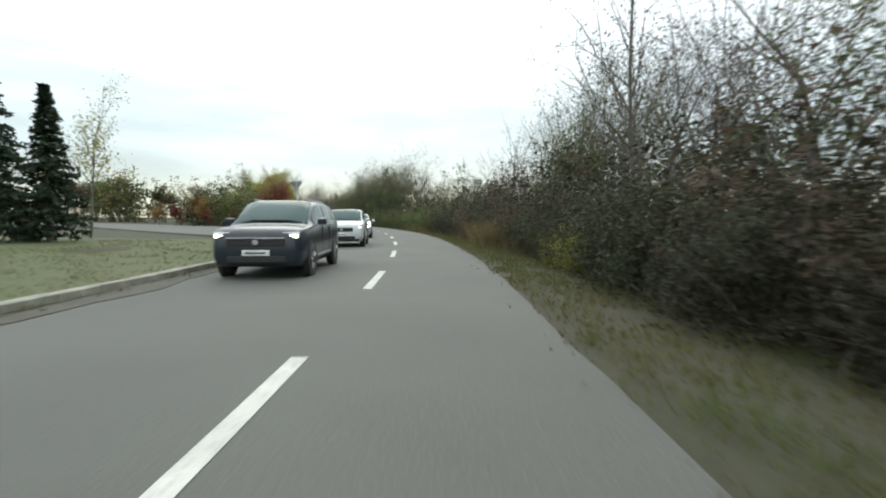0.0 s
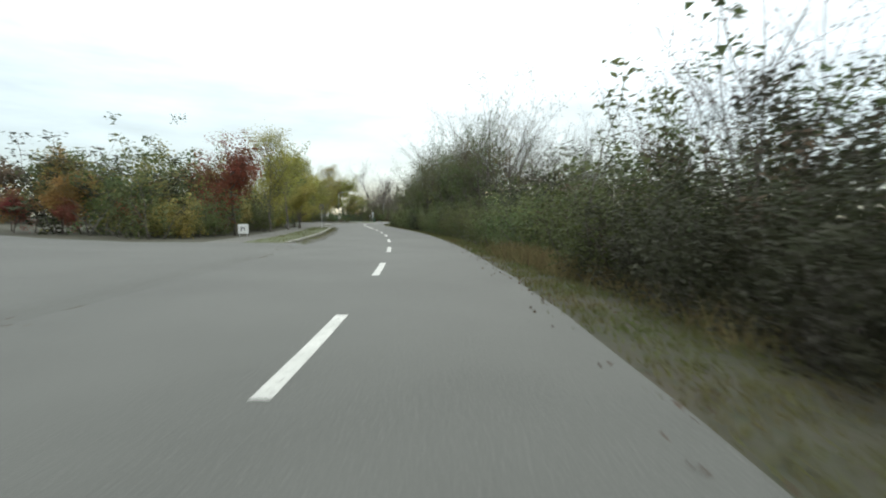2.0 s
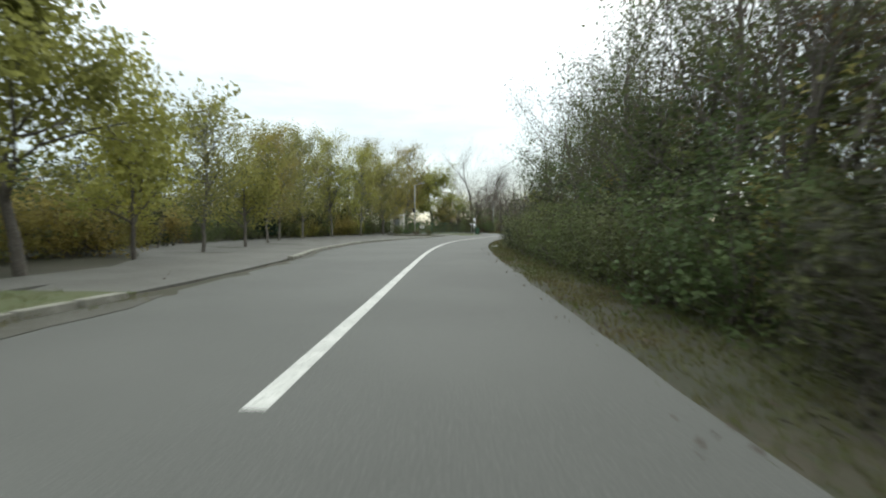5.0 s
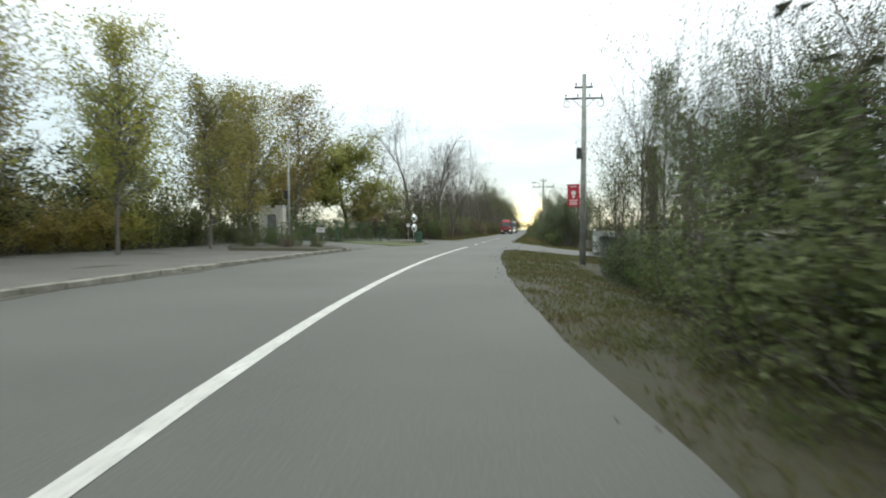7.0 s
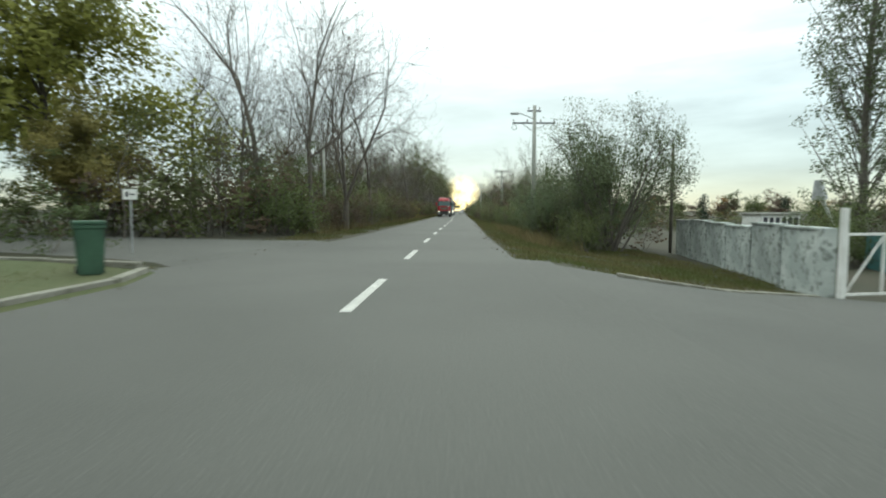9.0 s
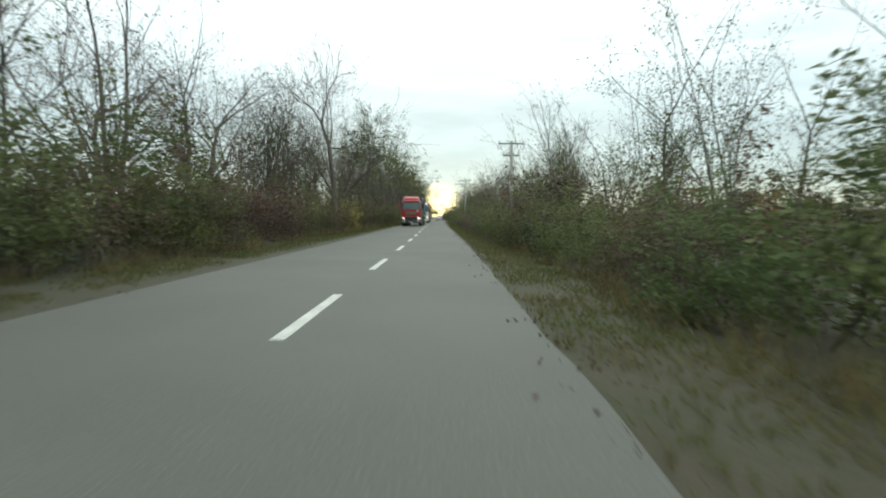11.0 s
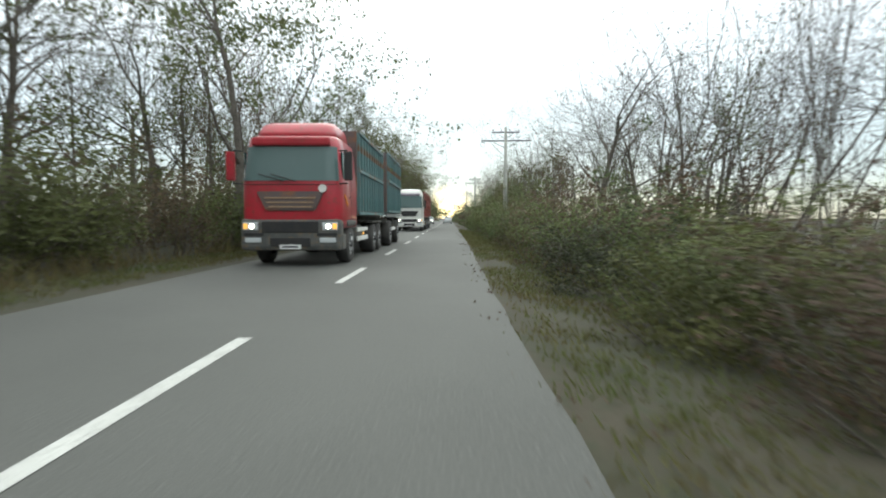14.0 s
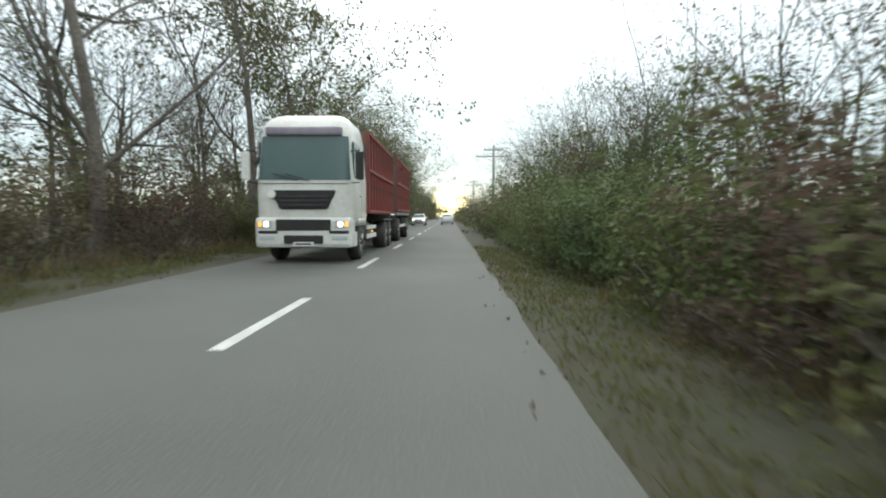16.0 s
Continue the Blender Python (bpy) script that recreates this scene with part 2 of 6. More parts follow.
# ---- the road's line ----
LINE = [(-60, -13.7), (-30, -5.7), (-14, -2.8), (0, -1.17), (14, -0.10), (28, 0.0), (42, -0.87), (56, -2.92), (70, -5.72), (84, -9.28), (98, -13.15),
        (112, -17.0), (126, -20.0), (140, -21.2), (154, -21.45), (168, -21.38), (182, -21.44), (196, -21.34), (210, -21.25), (224, -21.26),
        (238, -21.38), (252, -21.45), (266, -21.46), (280, -21.48), (700, -21.5)]
LY, LX = np.array([p[0] for p in LINE], float), np.array([p[1] for p in LINE], float)
YS = np.arange(-60, 700.5, 1.0)
XS = np.interp(YS, LY, LX)
for _ in range(3):
    XS = np.convolve(np.pad(XS, 4, mode="reflect", reflect_type="odd"), np.ones(9) / 9, "valid")
SLOPE = np.gradient(XS, YS)


def right_edge(y):
    """The carriageway's width right of the centre line."""
    return float(np.interp(y, [-60, 0, 20, 35, 45, 57, 75, 100, 125, 135, 145, 180, 225, 250, 272, 700], [2.45, 2.45, 2.55, 2.7, 2.78, 2.85, 3.0, 2.95, 3.1, 3.05, 2.85, 2.62, 2.72, 2.76, 2.95, 2.95]))


LEFT = ([0, 28, 60, 94, 104, 112, 120, 150, 166, 178, 700], [3.9, 3.75, 3.8, 3.8, 4.4, 5.6, 6.1, 5.95, 5.0, 3.5, 3.5])


def left_edge(y):
    return float(np.interp(y, *LEFT))


def kerb_off(y):
    """Where the kerb stands left of the centre line; a strip of dirt and grass lies between it and the asphalt."""
    return left_edge(y) + float(np.interp(y, [0, 28, 60, 90, 95, 98, 104, 700], [0.5, 0.25, 0.75, 0.7, 0.3, 0.12, 0.1, 0.1]))


def line(y, off=0.0):
    """The point off metres right of the centre line abreast of y."""
    k = float(np.interp(y, YS, SLOPE))
    w = 1 / math.sqrt(1 + k * k)
    return float(np.interp(y, YS, XS)) + off * w, y - off * k * w


def heading(y):
    return -math.degrees(math.atan(float(np.interp(y, YS, SLOPE))))


def side(x, y):
    """Signed distance right of the centre line, for arrays."""
    y = np.clip(y, -60, 700)
    k = np.interp(y, YS, SLOPE)
    return (x - np.interp(y, YS, XS)) / np.sqrt(1 + k * k)


def lie(x, y):
    """The ground's height."""
    d = side(np.asarray(x, float), np.asarray(y, float))
    right = np.interp(d, [2.3, 3.0, 4.5, 7, 11, 40, 300], [-0.06, -0.045, -0.22, -0.6, -0.95, -1.2, -1.2])
    e = d + np.interp(y, *LEFT)
    left = np.interp(e, [-295, -75, -25, -4, -0.3, 0.3, 1.0], [1.6, 1.4, 0.5, 0.06, 0.03, -0.04, -0.06])
    return np.where(d > 0, right, left)


def ground(x, y):
    return float(lie(x, y))


def skirt(verts, faces, n, rows):
    """Edges turned down into the ground along both sides of a strip of n columns."""
    for j in (0, n - 1):
        base = len(verts)
        for i in range(rows):
            x, y, z = verts[i * n + j]
            verts.append((x, y, z - 0.3))
        for i in range(rows - 1):
            faces.append((i * n + j, (i + 1) * n + j, base + i + 1, base + i))


def ribbon(name, y0, y1, offs, z, material, step=2.0, kind="structure", label="", category=""):
    """A strip along the road between two offsets, draped at z over the ground (a number, or None to follow the ground)."""
    verts, faces = [], []
    ys = np.linspace(y0, y1, max(2, int((y1 - y0) / step) + 1))
    spans = [offs(y) if callable(offs) else offs for y in ys]
    n = 2 if z is not None else max(2, int(max(abs(o[1] - o[0]) for o in spans) / 1.6) + 1)
    for y, o in zip(ys, spans):
        for c in np.linspace(o[0], o[1], n):
            x, yy = line(y, c)
            verts.append((x, yy, ground(x, yy) + 0.03 if z is None else z))
    for i in range(len(ys) - 1):
        for j in range(n - 1):
            a = i * n + j
            faces.append((a, a + 1, a + n + 1, a + n))
    skirt(verts, faces, n, len(ys))
    return tagged(new(name, mesh(name, verts, faces, material)), label, category, kind=kind)


# ---- ground and road ----
def build_ground():
    gx = np.concatenate([[-2600, -1200, -500, -250, -160, -120], np.arange(-95, 60.1, 1.25), [80, 120, 200, 500, 1200, 2600]])
    gy = np.concatenate([[-1500, -500, -150, -80], np.arange(-45, 420.1, 1.25), [440, 480, 540, 620, 690, 1200, 2600]])
    X, Y = np.meshgrid(gx, gy)
    Z = lie(X, np.clip(Y, -60, 700))
    bumps = np.array([[noise.noise((x * 0.35, y * 0.35, 0)) for x in gx] for y in gy])
    D = np.abs(side(X, np.clip(Y, -60, 700)))
    Z = Z + np.where(D > 6, 0.07 * bumps, 0)
    n = len(gx)
    verts = np.stack([X, Y, Z], -1).reshape(-1, 3)
    faces = [(i * n + j, i * n + j + 1, (i + 1) * n + j + 1, (i + 1) * n + j) for i in range(len(gy) - 1) for j in range(n - 1)]
    return tagged(new("ground", mesh("ground", verts, faces, GROUND, smooth=True)), "rough grass and leaf litter beside the road", "ground", kind="structure")


build_ground()
road = ribbon("road", -55, 690, lambda y: (-left_edge(y), right_edge(y) + 0.07 * noise.noise((y * 0.45, 0, 5)) + 0.04 * noise.noise((y * 1.7, 0, 9))), 0.0, ASPHALT, 1.0,
              label="worn grey asphalt two-lane road with white markings", category="road")


def strip(name, y0, y1, half, parent, z=0.005):
    verts, faces = [], []
    ys = np.linspace(y0, y1, max(2, int((y1 - y0) / 1.5) + 1))
    for y in ys:
        for o in (-half, half):
            verts.append((*line(y, o), z))
    for i in range(len(ys) - 1):
        faces.append((2 * i, 2 * i + 1, 2 * i + 3, 2 * i + 2))
    return child(name, mesh(name, verts, faces, PAINT), parent)


for first, pitch, n in ((-20.5, 7.35, 15), (161.8, 6.8, 9), (222.9, 7.45, 34)):
    for k in range(n):
        strip("lane_dash", first + k * pitch, first + k * pitch + 3.0, 0.075, road)
strip("solid_line", 89.5, 157, 0.09, road)

# grass island, junction, footpath and lots on the far side of the oncoming lane
ribbon("lawn_island", -40, 27.5, lambda y: (-34, -kerb_off(y) - 0.1), None, LAWN, 2.0, label="mown grass island beside the kerb", category="grass")
ribbon("verge_strip", 59, 95, lambda y: (-6.6, -kerb_off(y) - 0.1), None, LAWN, 2.0, label="narrow grass verge behind the kerb", category="grass")
ribbon("footpath", 57, 100, (-8.3, -6.6), None, OLD_ASPHALT, 2.0, label="old grey asphalt footpath beyond the verge", category="pavement")
ribbon("lot", 95, 158, lambda y: (-float(np.interp(y, [95, 104, 112, 158], [6.2, 9.8, 15.5, 15.5])), -kerb_off(y) - 0.1), None, OLD_ASPHALT, 2.0, label="worn asphalt lay-by beside the road", category="pavement")


GUTTER = mat("gutter_dirt", (0.052, 0.049, 0.038), 0.92, second=(0.068, 0.066, 0.055), scale=1.3, third=(0.040, 0.040, 0.028), fine=16, bump=0.4)
for y0, y1 in ((-8, 28), (59, 95), (105, 149)):
    ribbon("gutter", y0, y1, lambda y: (-kerb_off(y) + 0.02, -left_edge(y) + 0.22 + 0.12 * math.sin(y * 0.9) + 0.07 * math.sin(y * 2.3)), 0.012, GUTTER, 0.7,
           label="dirt-filled grassy gutter along the kerb", category="gutter")


def side_road(name, rows, edge, material, label):
    """A side road in rows (x, y from, y to) that leaves the main road at its edge."""
    def edge_x(y):
        return line(y, -left_edge(y) + 0.12 if edge < 0 else right_edge(y) - 0.15)[0]

    f = np.arange(0, len(rows) - 1 + 1e-6, 0.125)
    xs, y0s, y1s = (np.interp(f, range(len(rows)), [r[k] for r in rows]) for k in range(3))
    x_start, n, verts, faces = xs[0], 33, [], []
    for x, y0, y1 in zip(xs, y0s, y1s):
        follow = max(0.0, 1 - abs(x - x_start) / 10)
        for y in [y0 - 0.35, *np.linspace(y0, y1, n - 2), y1 + 0.35]:
            px = x + (edge_x(y) - x_start) * follow
            off = abs(px - edge_x(y))
            drop = (0.18 if y < y0 or y > y1 else 0.0) - 0.055 * min(1.0, max(0.0, off - 1.2) / 3)
            verts.append((px, y + 0.12 * noise.noise((px * 0.8, y * 0.8, 2.0)), (-0.006 + 0.05 * off if off < 0.2 else max(0.004 + (ground(px, y) + 0.045) * min(1.0, off / 0.5), 0.004 if off < 0.9 else -9.0)) - drop))
    for i in range(len(xs) - 1):
        for j in range(n - 1):
            a = i * n + j
            faces.append((a, a + 1, a + n + 1, a + n))
    me = mesh(name, verts, faces, [material, GROUND])
    me.polygons.foreach_set("material_index", [int(i % (n - 1) in (0, n - 2)) for i in range(len(faces))])
    return tagged(new(name, me), label, "road", kind="structure")


side_road("side_road", [(-5.4, 27.8, 57.8), (-7, 28.2, 57.4), (-9.5, 29.6, 56.4), (-13, 33, 55), (-18, 38, 56), (-24, 44, 59), (-32, 50.5, 63), (-45, 60, 71), (-66, 76, 87)],
          -1, ASPHALT, "grey asphalt side road joining the main road")
side_road("drive", [(-26.6, 149.5, 157.2), (-28.2, 151.2, 157.8), (-31, 153.3, 159.4), (-35, 156.0, 162.4), (-40, 159.4, 165.4), (-46, 163.5, 169)], -1, ASPHALT, "concrete drive to a gated yard")
side_road("yard_entrance", [(-26.1, 166.6, 175.6), (-28, 167.4, 174.8), (-31, 168.0, 174.6), (-36, 168.4, 174.8), (-42, 168.8, 175)], -1, ASPHALT, "worn asphalt yard entrance")
side_road("apron", [(-18.6, 150.6, 169.0), (-18.35, 151.9, 168.7), (-17.9, 152.8, 168.3), (-17.2, 153.7, 167.7), (-16, 154.9, 166.8), (-14, 157.0, 167.0), (-12, 158.6, 167.4), (-9, 160.4, 167.6), (-4, 163, 169.5), (4, 167, 173.5)], 1, ASPHALT,
          "worn asphalt apron before a white gate")


def kerb_run(y0, y1, label):
    """A row of separate kerb stones along the road."""
    kerb = root("kerb", label=label, category="kerb", kind="structure")
    me = bm_mesh("kerb_stone", boxes((-0.11, 0.11, -0.49, 0.49, -0.12, 0.13), bevel=0.02), KERB)
    y = y0
    while y < y1:
        x, yy = line(y, -kerb_off(y))
        child("kerb_stone", me, kerb, pose(x, yy, random.uniform(-0.015, 0.012), random.uniform(-1, 1), random.uniform(-2, 2), heading(y) + random.uniform(-1, 1)))
        y += 1.0
    return kerb


kerb_run(-8, 28, "weathered concrete kerb along the grass island")
kerb_run(59, 95, "weathered concrete kerb along the grass verge")
kerb_run(105, 149, "dark weathered concrete kerb along the lay-by")


# ---- plants ----
def quick_mesh(name, verts, faces, materials, slots=None, smooth=False):
    """A mesh from arrays: faces is a list of (n, k) index arrays, each with k corners."""
    me = bpy.data.meshes.new(name)
    verts = np.asarray(verts, np.float32)
    me.vertices.add(len(verts))
    me.vertices.foreach_set("co", verts.ravel())
    loops = np.concatenate([f.ravel() for f in faces]).astype(np.int32)
    sizes = np.concatenate([np.full(len(f), f.shape[1]) for f in faces])
    me.loops.add(len(loops))
    me.loops.foreach_set("vertex_index", loops)
    me.polygons.add(len(sizes))
    me.polygons.foreach_set("loop_start", (np.cumsum(sizes) - sizes).astype(np.int32))
    for m in materials:
        me.materials.append(m)
    if slots is not None:
        me.polygons.foreach_set("material_index", np.asarray(slots, np.int32))
    me.polygons.foreach_set("use_smooth", np.full(len(sizes), smooth))
    me.update(calc_edges=True)
    return me


def tubes(segs):
    """Tapered tubes for (a, b, r0, r1) segments, as vertices and quads."""
    verts, faces = [], []
    count = 0
    for a, b, r0, r1 in segs:
        n = 7 if r0 > 0.07 else 5 if r0 > 0.03 else 3
        d = b - a
        length = np.linalg.norm(d)
        if length < 1e-6:
            continue
        d = d / length
        u = np.cross(d, (0.0, 0.0, 1.0) if abs(d[2]) < 0.9 else (1.0, 0.0, 0.0))
        u /= np.linalg.norm(u)
        w = np.cross(d, u)
        t = 2 * math.pi * np.arange(n) / n
        ring = np.outer(np.cos(t), u) + np.outer(np.sin(t), w)
        verts += [a + ring * r0, b + ring * r1]
        k = np.arange(n)
        faces.append(np.stack([count + k, count + (k + 1) % n, count + n + (k + 1) % n, count + n + k], 1))
        count += 2 * n
    return np.concatenate(verts), np.concatenate(faces)


def grow(rng, segs, tips, p, d, length, r, level, top, spread, lift, kids, bend=0.18, reach=(0.42, 0.66)):
    """One limb, bent in pieces, with its side limbs."""
    n = 5 if level == 0 else 3 if level < top else 2
    pts, dirs = [p], []
    for i in range(n):
        d = d + rng.normal(0, bend * (0.5 if level == 0 else 1), 3) + np.array((0, 0, lift))
        d = d / np.linalg.norm(d)
        q = p + d * length / n
        r1 = max(r * (0.84 if level == 0 else 0.72), 0.004)
        segs.append((p, q, r, r1))
        p, r = q, r1
        pts.append(p)
        dirs.append((d, r))
    if level >= top:
        tips.extend(pts[1:])
        return
    for k in range(kids[level]):
        f = rng.uniform(1.4 if level == 0 else 0.5, n)
        i = min(int(f), n - 1)
        base = pts[i] + (pts[i + 1] - pts[i]) * (f - i)
        dd, rr = dirs[i]
        axis = rng.normal(0, 1, 3)
        axis -= dd * np.dot(axis, dd)
        axis /= np.linalg.norm(axis)
        s = spread * rng.uniform(0.7, 1.25)
        nd = dd * math.cos(s) + axis * math.sin(s)
        grow(rng, segs, tips, base, nd, length * rng.uniform(*reach) * (1.15 - 0.4 * f / n if level == 0 else 1), rr * rng.uniform(0.45, 0.65),
             level + 1, top, spread, lift, kids, bend, reach)
    for k in range(2 if level == 0 else 1):
        nd = d + rng.normal(0, 0.35, 3)
        grow(rng, segs, tips, p, nd / np.linalg.norm(nd), length * 0.5, r * 0.8, level + 1, top, spread, lift, kids, bend, reach)


def leaves(rng, centres, count, size, scatter):
    """Small pointed leaves round the given points, turned loosely outward and up, as leaves grow towards the light."""
    pts = np.asarray(centres)
    c = pts[rng.integers(0, len(pts), count)] + np.clip(rng.normal(0, 1, (count, 3)), -1.4, 1.4) * scatter
    out_v = c - pts.mean(axis=0)
    out_v = out_v / np.maximum(np.linalg.norm(out_v, axis=1), 1e-4)[:, None]
    f = rng.normal(0, 0.42, (count, 3)) + out_v * 0.55 + np.array((0.0, 0.0, 0.35))
    f /= np.linalg.norm(f, axis=1)[:, None]
    a = np.cross(f, rng.normal(0, 1, (count, 3)))
    a /= np.linalg.norm(a, axis=1)[:, None]
    b = np.cross(f, a)
    s = size * rng.uniform(0.6, 1.35, count)[:, None]
    verts = np.stack([c - a * s, c + a * s * 0.5 + b * s * 0.75, c + a * s * 0.7 - b * s * 0.65], 1).reshape(-1, 3)
    return verts, np.arange(3 * count).reshape(-1, 3)


def skeleton(rng, height, style):
    segs, tips = [], []
    o, up = np.array((0.0, 0.0, -0.3)), np.array((0.0, 0.0, 1.0))
    if style == "bare":
        grow(rng, segs, tips, o, up + rng.normal(0, 0.05, 3), height * 0.50, height * 0.0135, 0, 3, 0.80, 0.035, (8, 6, 5), 0.20, (0.52, 0.80))
    elif style == "fork":
        a = rng.uniform(0, 6.28)
        base = o + up * height * 0.16
        segs.append((o, base, height * 0.021, height * 0.018))
        for k in range(3):
            ang = a + k * 2.1 + rng.uniform(-0.3, 0.3)
            grow(rng, segs, tips, base, up + (0.25 + 0.16 * k) * np.array((math.cos(ang), math.sin(ang), 0)), height * 0.50, height * 0.012, 0, 3, 0.75, 0.035, (5, 5, 5), 0.21, (0.5, 0.8))
    elif style == "slim":
        grow(rng, segs, tips, o, up, height * 0.70, height * 0.010, 0, 2, 0.62, 0.09, (13, 6), 0.10, (0.30, 0.48))
    elif style == "stems":
        for k in range(5):
            a = rng.uniform(0, 6.28)
            grow(rng, segs, tips, o + np.array((rng.normal(0, 0.25), rng.normal(0, 0.25), 0)), up + rng.uniform(0.1, 0.4) * np.array((math.cos(a), math.sin(a), 0)),
                 height * rng.uniform(0.5, 0.68), 0.055, 0, 2, 0.55, 0.03, (5, 4), 0.13, (0.35, 0.55))
    elif style == "willow":
        for k in range(12):
            a, s = k * 0.7 + rng.uniform(-0.3, 0.3), rng.uniform(0.1, 1.0)
            grow(rng, segs, tips, o + np.array((rng.normal(0, 0.3), rng.normal(0, 0.3), 0)), up + s * np.array((math.cos(a), math.sin(a), 0)),
                 height * rng.uniform(0.62, 0.74), 0.06, 0, 2, 0.6, 0.01, (8, 5), 0.12, (0.32, 0.46))
        inside = lambda p: math.hypot(p[0], p[1]) ** 2 / (0.56 * height) ** 2 + (p[2] - 0.42 * height) ** 2 / (0.58 * height) ** 2 < 1
        tips = [t for t in tips if inside(t)]
        segs = [g for g in segs if g[2] > 0.03 or inside(g[1])]
    elif style == "broad":
        grow(rng, segs, tips, o, up, height * 0.58, height * 0.015, 0, 2, 0.95, 0.05, (15, 7), 0.14, (0.40, 0.62))
    elif style == "far":
        grow(rng, segs, tips, o, up, height * 0.58, height * 0.015, 0, 2, 0.95, 0.05, (8, 3), 0.14, (0.40, 0.62))
    elif style == "oak":
        grow(rng, segs, tips, o, up + rng.normal(0, 0.05, 3), height * 0.56, height * 0.014, 0, 3, 0.85, 0.035, (9, 5, 4), 0.2, (0.48, 0.72))
    elif style == "pyramid":
        p = o
        n = 16
        for k in range(n):
            q = p + np.array((rng.normal(0, 0.05), rng.normal(0, 0.05), (height + 0.3) / n))
            segs.append((p, q, height * 0.010 * (1 - k / (n + 1)), height * 0.010 * (1 - (k + 1) / (n + 1))))
            for j in range(7 if k > 2 else 0):
                a = rng.uniform(0, 6.28)
                reach = (0.35 + 0.29 * height * math.sin(math.pi * (0.10 + 0.84 * k / n)) ** 0.85) * rng.uniform(0.5, 1.1)
                b = p + (q - p) * rng.uniform(0, 1)
                grow(rng, segs, tips, b, np.array((math.cos(a) * 0.75, math.sin(a) * 0.75, 0.8)), reach, 0.006 + 0.010 * reach, 1, 2, 0.6, 0.10, (0, 3), 0.13, (0.35, 0.55))
            p = q
    elif style == "column":
        p = o
        for k in range(10):
            q = p + np.array((rng.normal(0, 0.03), rng.normal(0, 0.03), (height + 0.3) / 10))
            segs.append((p, q, 0.19 - 0.006 * k, 0.184 - 0.006 * k))
            for j in range(26):
                a = rng.uniform(0, 6.28)
                b = p + (q - p) * rng.uniform(0, 1)
                e = b + np.array((math.cos(a), math.sin(a), 0.3)) * rng.uniform(0.14, 0.26)
                segs.append((b, e, 0.012, 0.005))
                tips.append(e)
            p = q
    elif style == "poplar":
        p = o
        for k in range(14):
            q = p + np.array((rng.normal(0, 0.03), rng.normal(0, 0.03), (height + 0.3) / 14))
            segs.append((p, q, height * 0.007 * (1 - k / 15), height * 0.007 * (1 - (k + 1) / 15)))
            for j in range(13):
                a = rng.uniform(0, 6.28)
                reach = (0.8 + 0.17 * height * math.sin(min(1, 0.25 + (1 - k / 14)) * 1.5)) * rng.uniform(0.7, 1.1)
                dd = np.array((math.cos(a) * 0.40, math.sin(a) * 0.40, 0.92))
                b = p + (q - p) * rng.uniform(0, 1)
                if k > 0:
                    m = b + dd * reach * 0.5 + rng.normal(0, 0.06, 3)
                    e = m + (dd + np.array((0, 0, 0.25))) * reach * 0.5
                    segs += [(b, m, 0.022, 0.014), (m, e, 0.014, 0.006)]
                    tips += [m, e, (m + e) / 2]
            p = q
    elif style in ("shrub", "low_shrub"):
        for k in range(16 if style == "shrub" else 8):
            a, s = rng.uniform(0, 6.28), rng.uniform(0.15, 0.8)
            base = np.array((rng.normal(0, height * 0.15), rng.normal(0, height * 0.15), -0.25))
            grow(rng, segs, tips, base, np.array((math.cos(a) * s, math.sin(a) * s, 1.0)), height * rng.uniform(0.5, 0.85), 0.020, 1, 2, 0.7, 0.03, (0, 4 if style == "shrub" else 2), 0.2, (0.3, 0.5))
        tips += [np.array((rng.normal(0, height * 0.30), rng.normal(0, height * 0.30), abs(rng.normal(0.30, 0.24)) * height)) for _ in range(len(tips) // 2)]
        lim = height * (0.48 if style == "shrub" else 0.42)
        tips = [t for t in tips if t[2] > 0.1 and math.hypot(t[0], t[1]) < lim]
        segs = [g for g in segs if math.hypot(g[1][0], g[1][1]) < lim]
    elif style == "spruce":
        segs.append((o, np.array((0, 0, height)), 0.13, 0.01))
        z = 0.4
        while z < height - 0.1:
            reach = 0.27 * (height - z) + 0.1
            for k in range(9):
                a, r = rng.uniform(0, 6.28), reach * rng.uniform(0.65, 1.1)
                e = np.array((math.cos(a) * r, math.sin(a) * r, z - 0.2 * r))
                segs.append((np.array((0, 0, z)), e, 0.02, 0.006))
                tips += [np.array((0, 0, z)) * (1 - s) + e * s for s in np.linspace(0.2, 1, 7)]
            z += 0.28
    return segs, tips


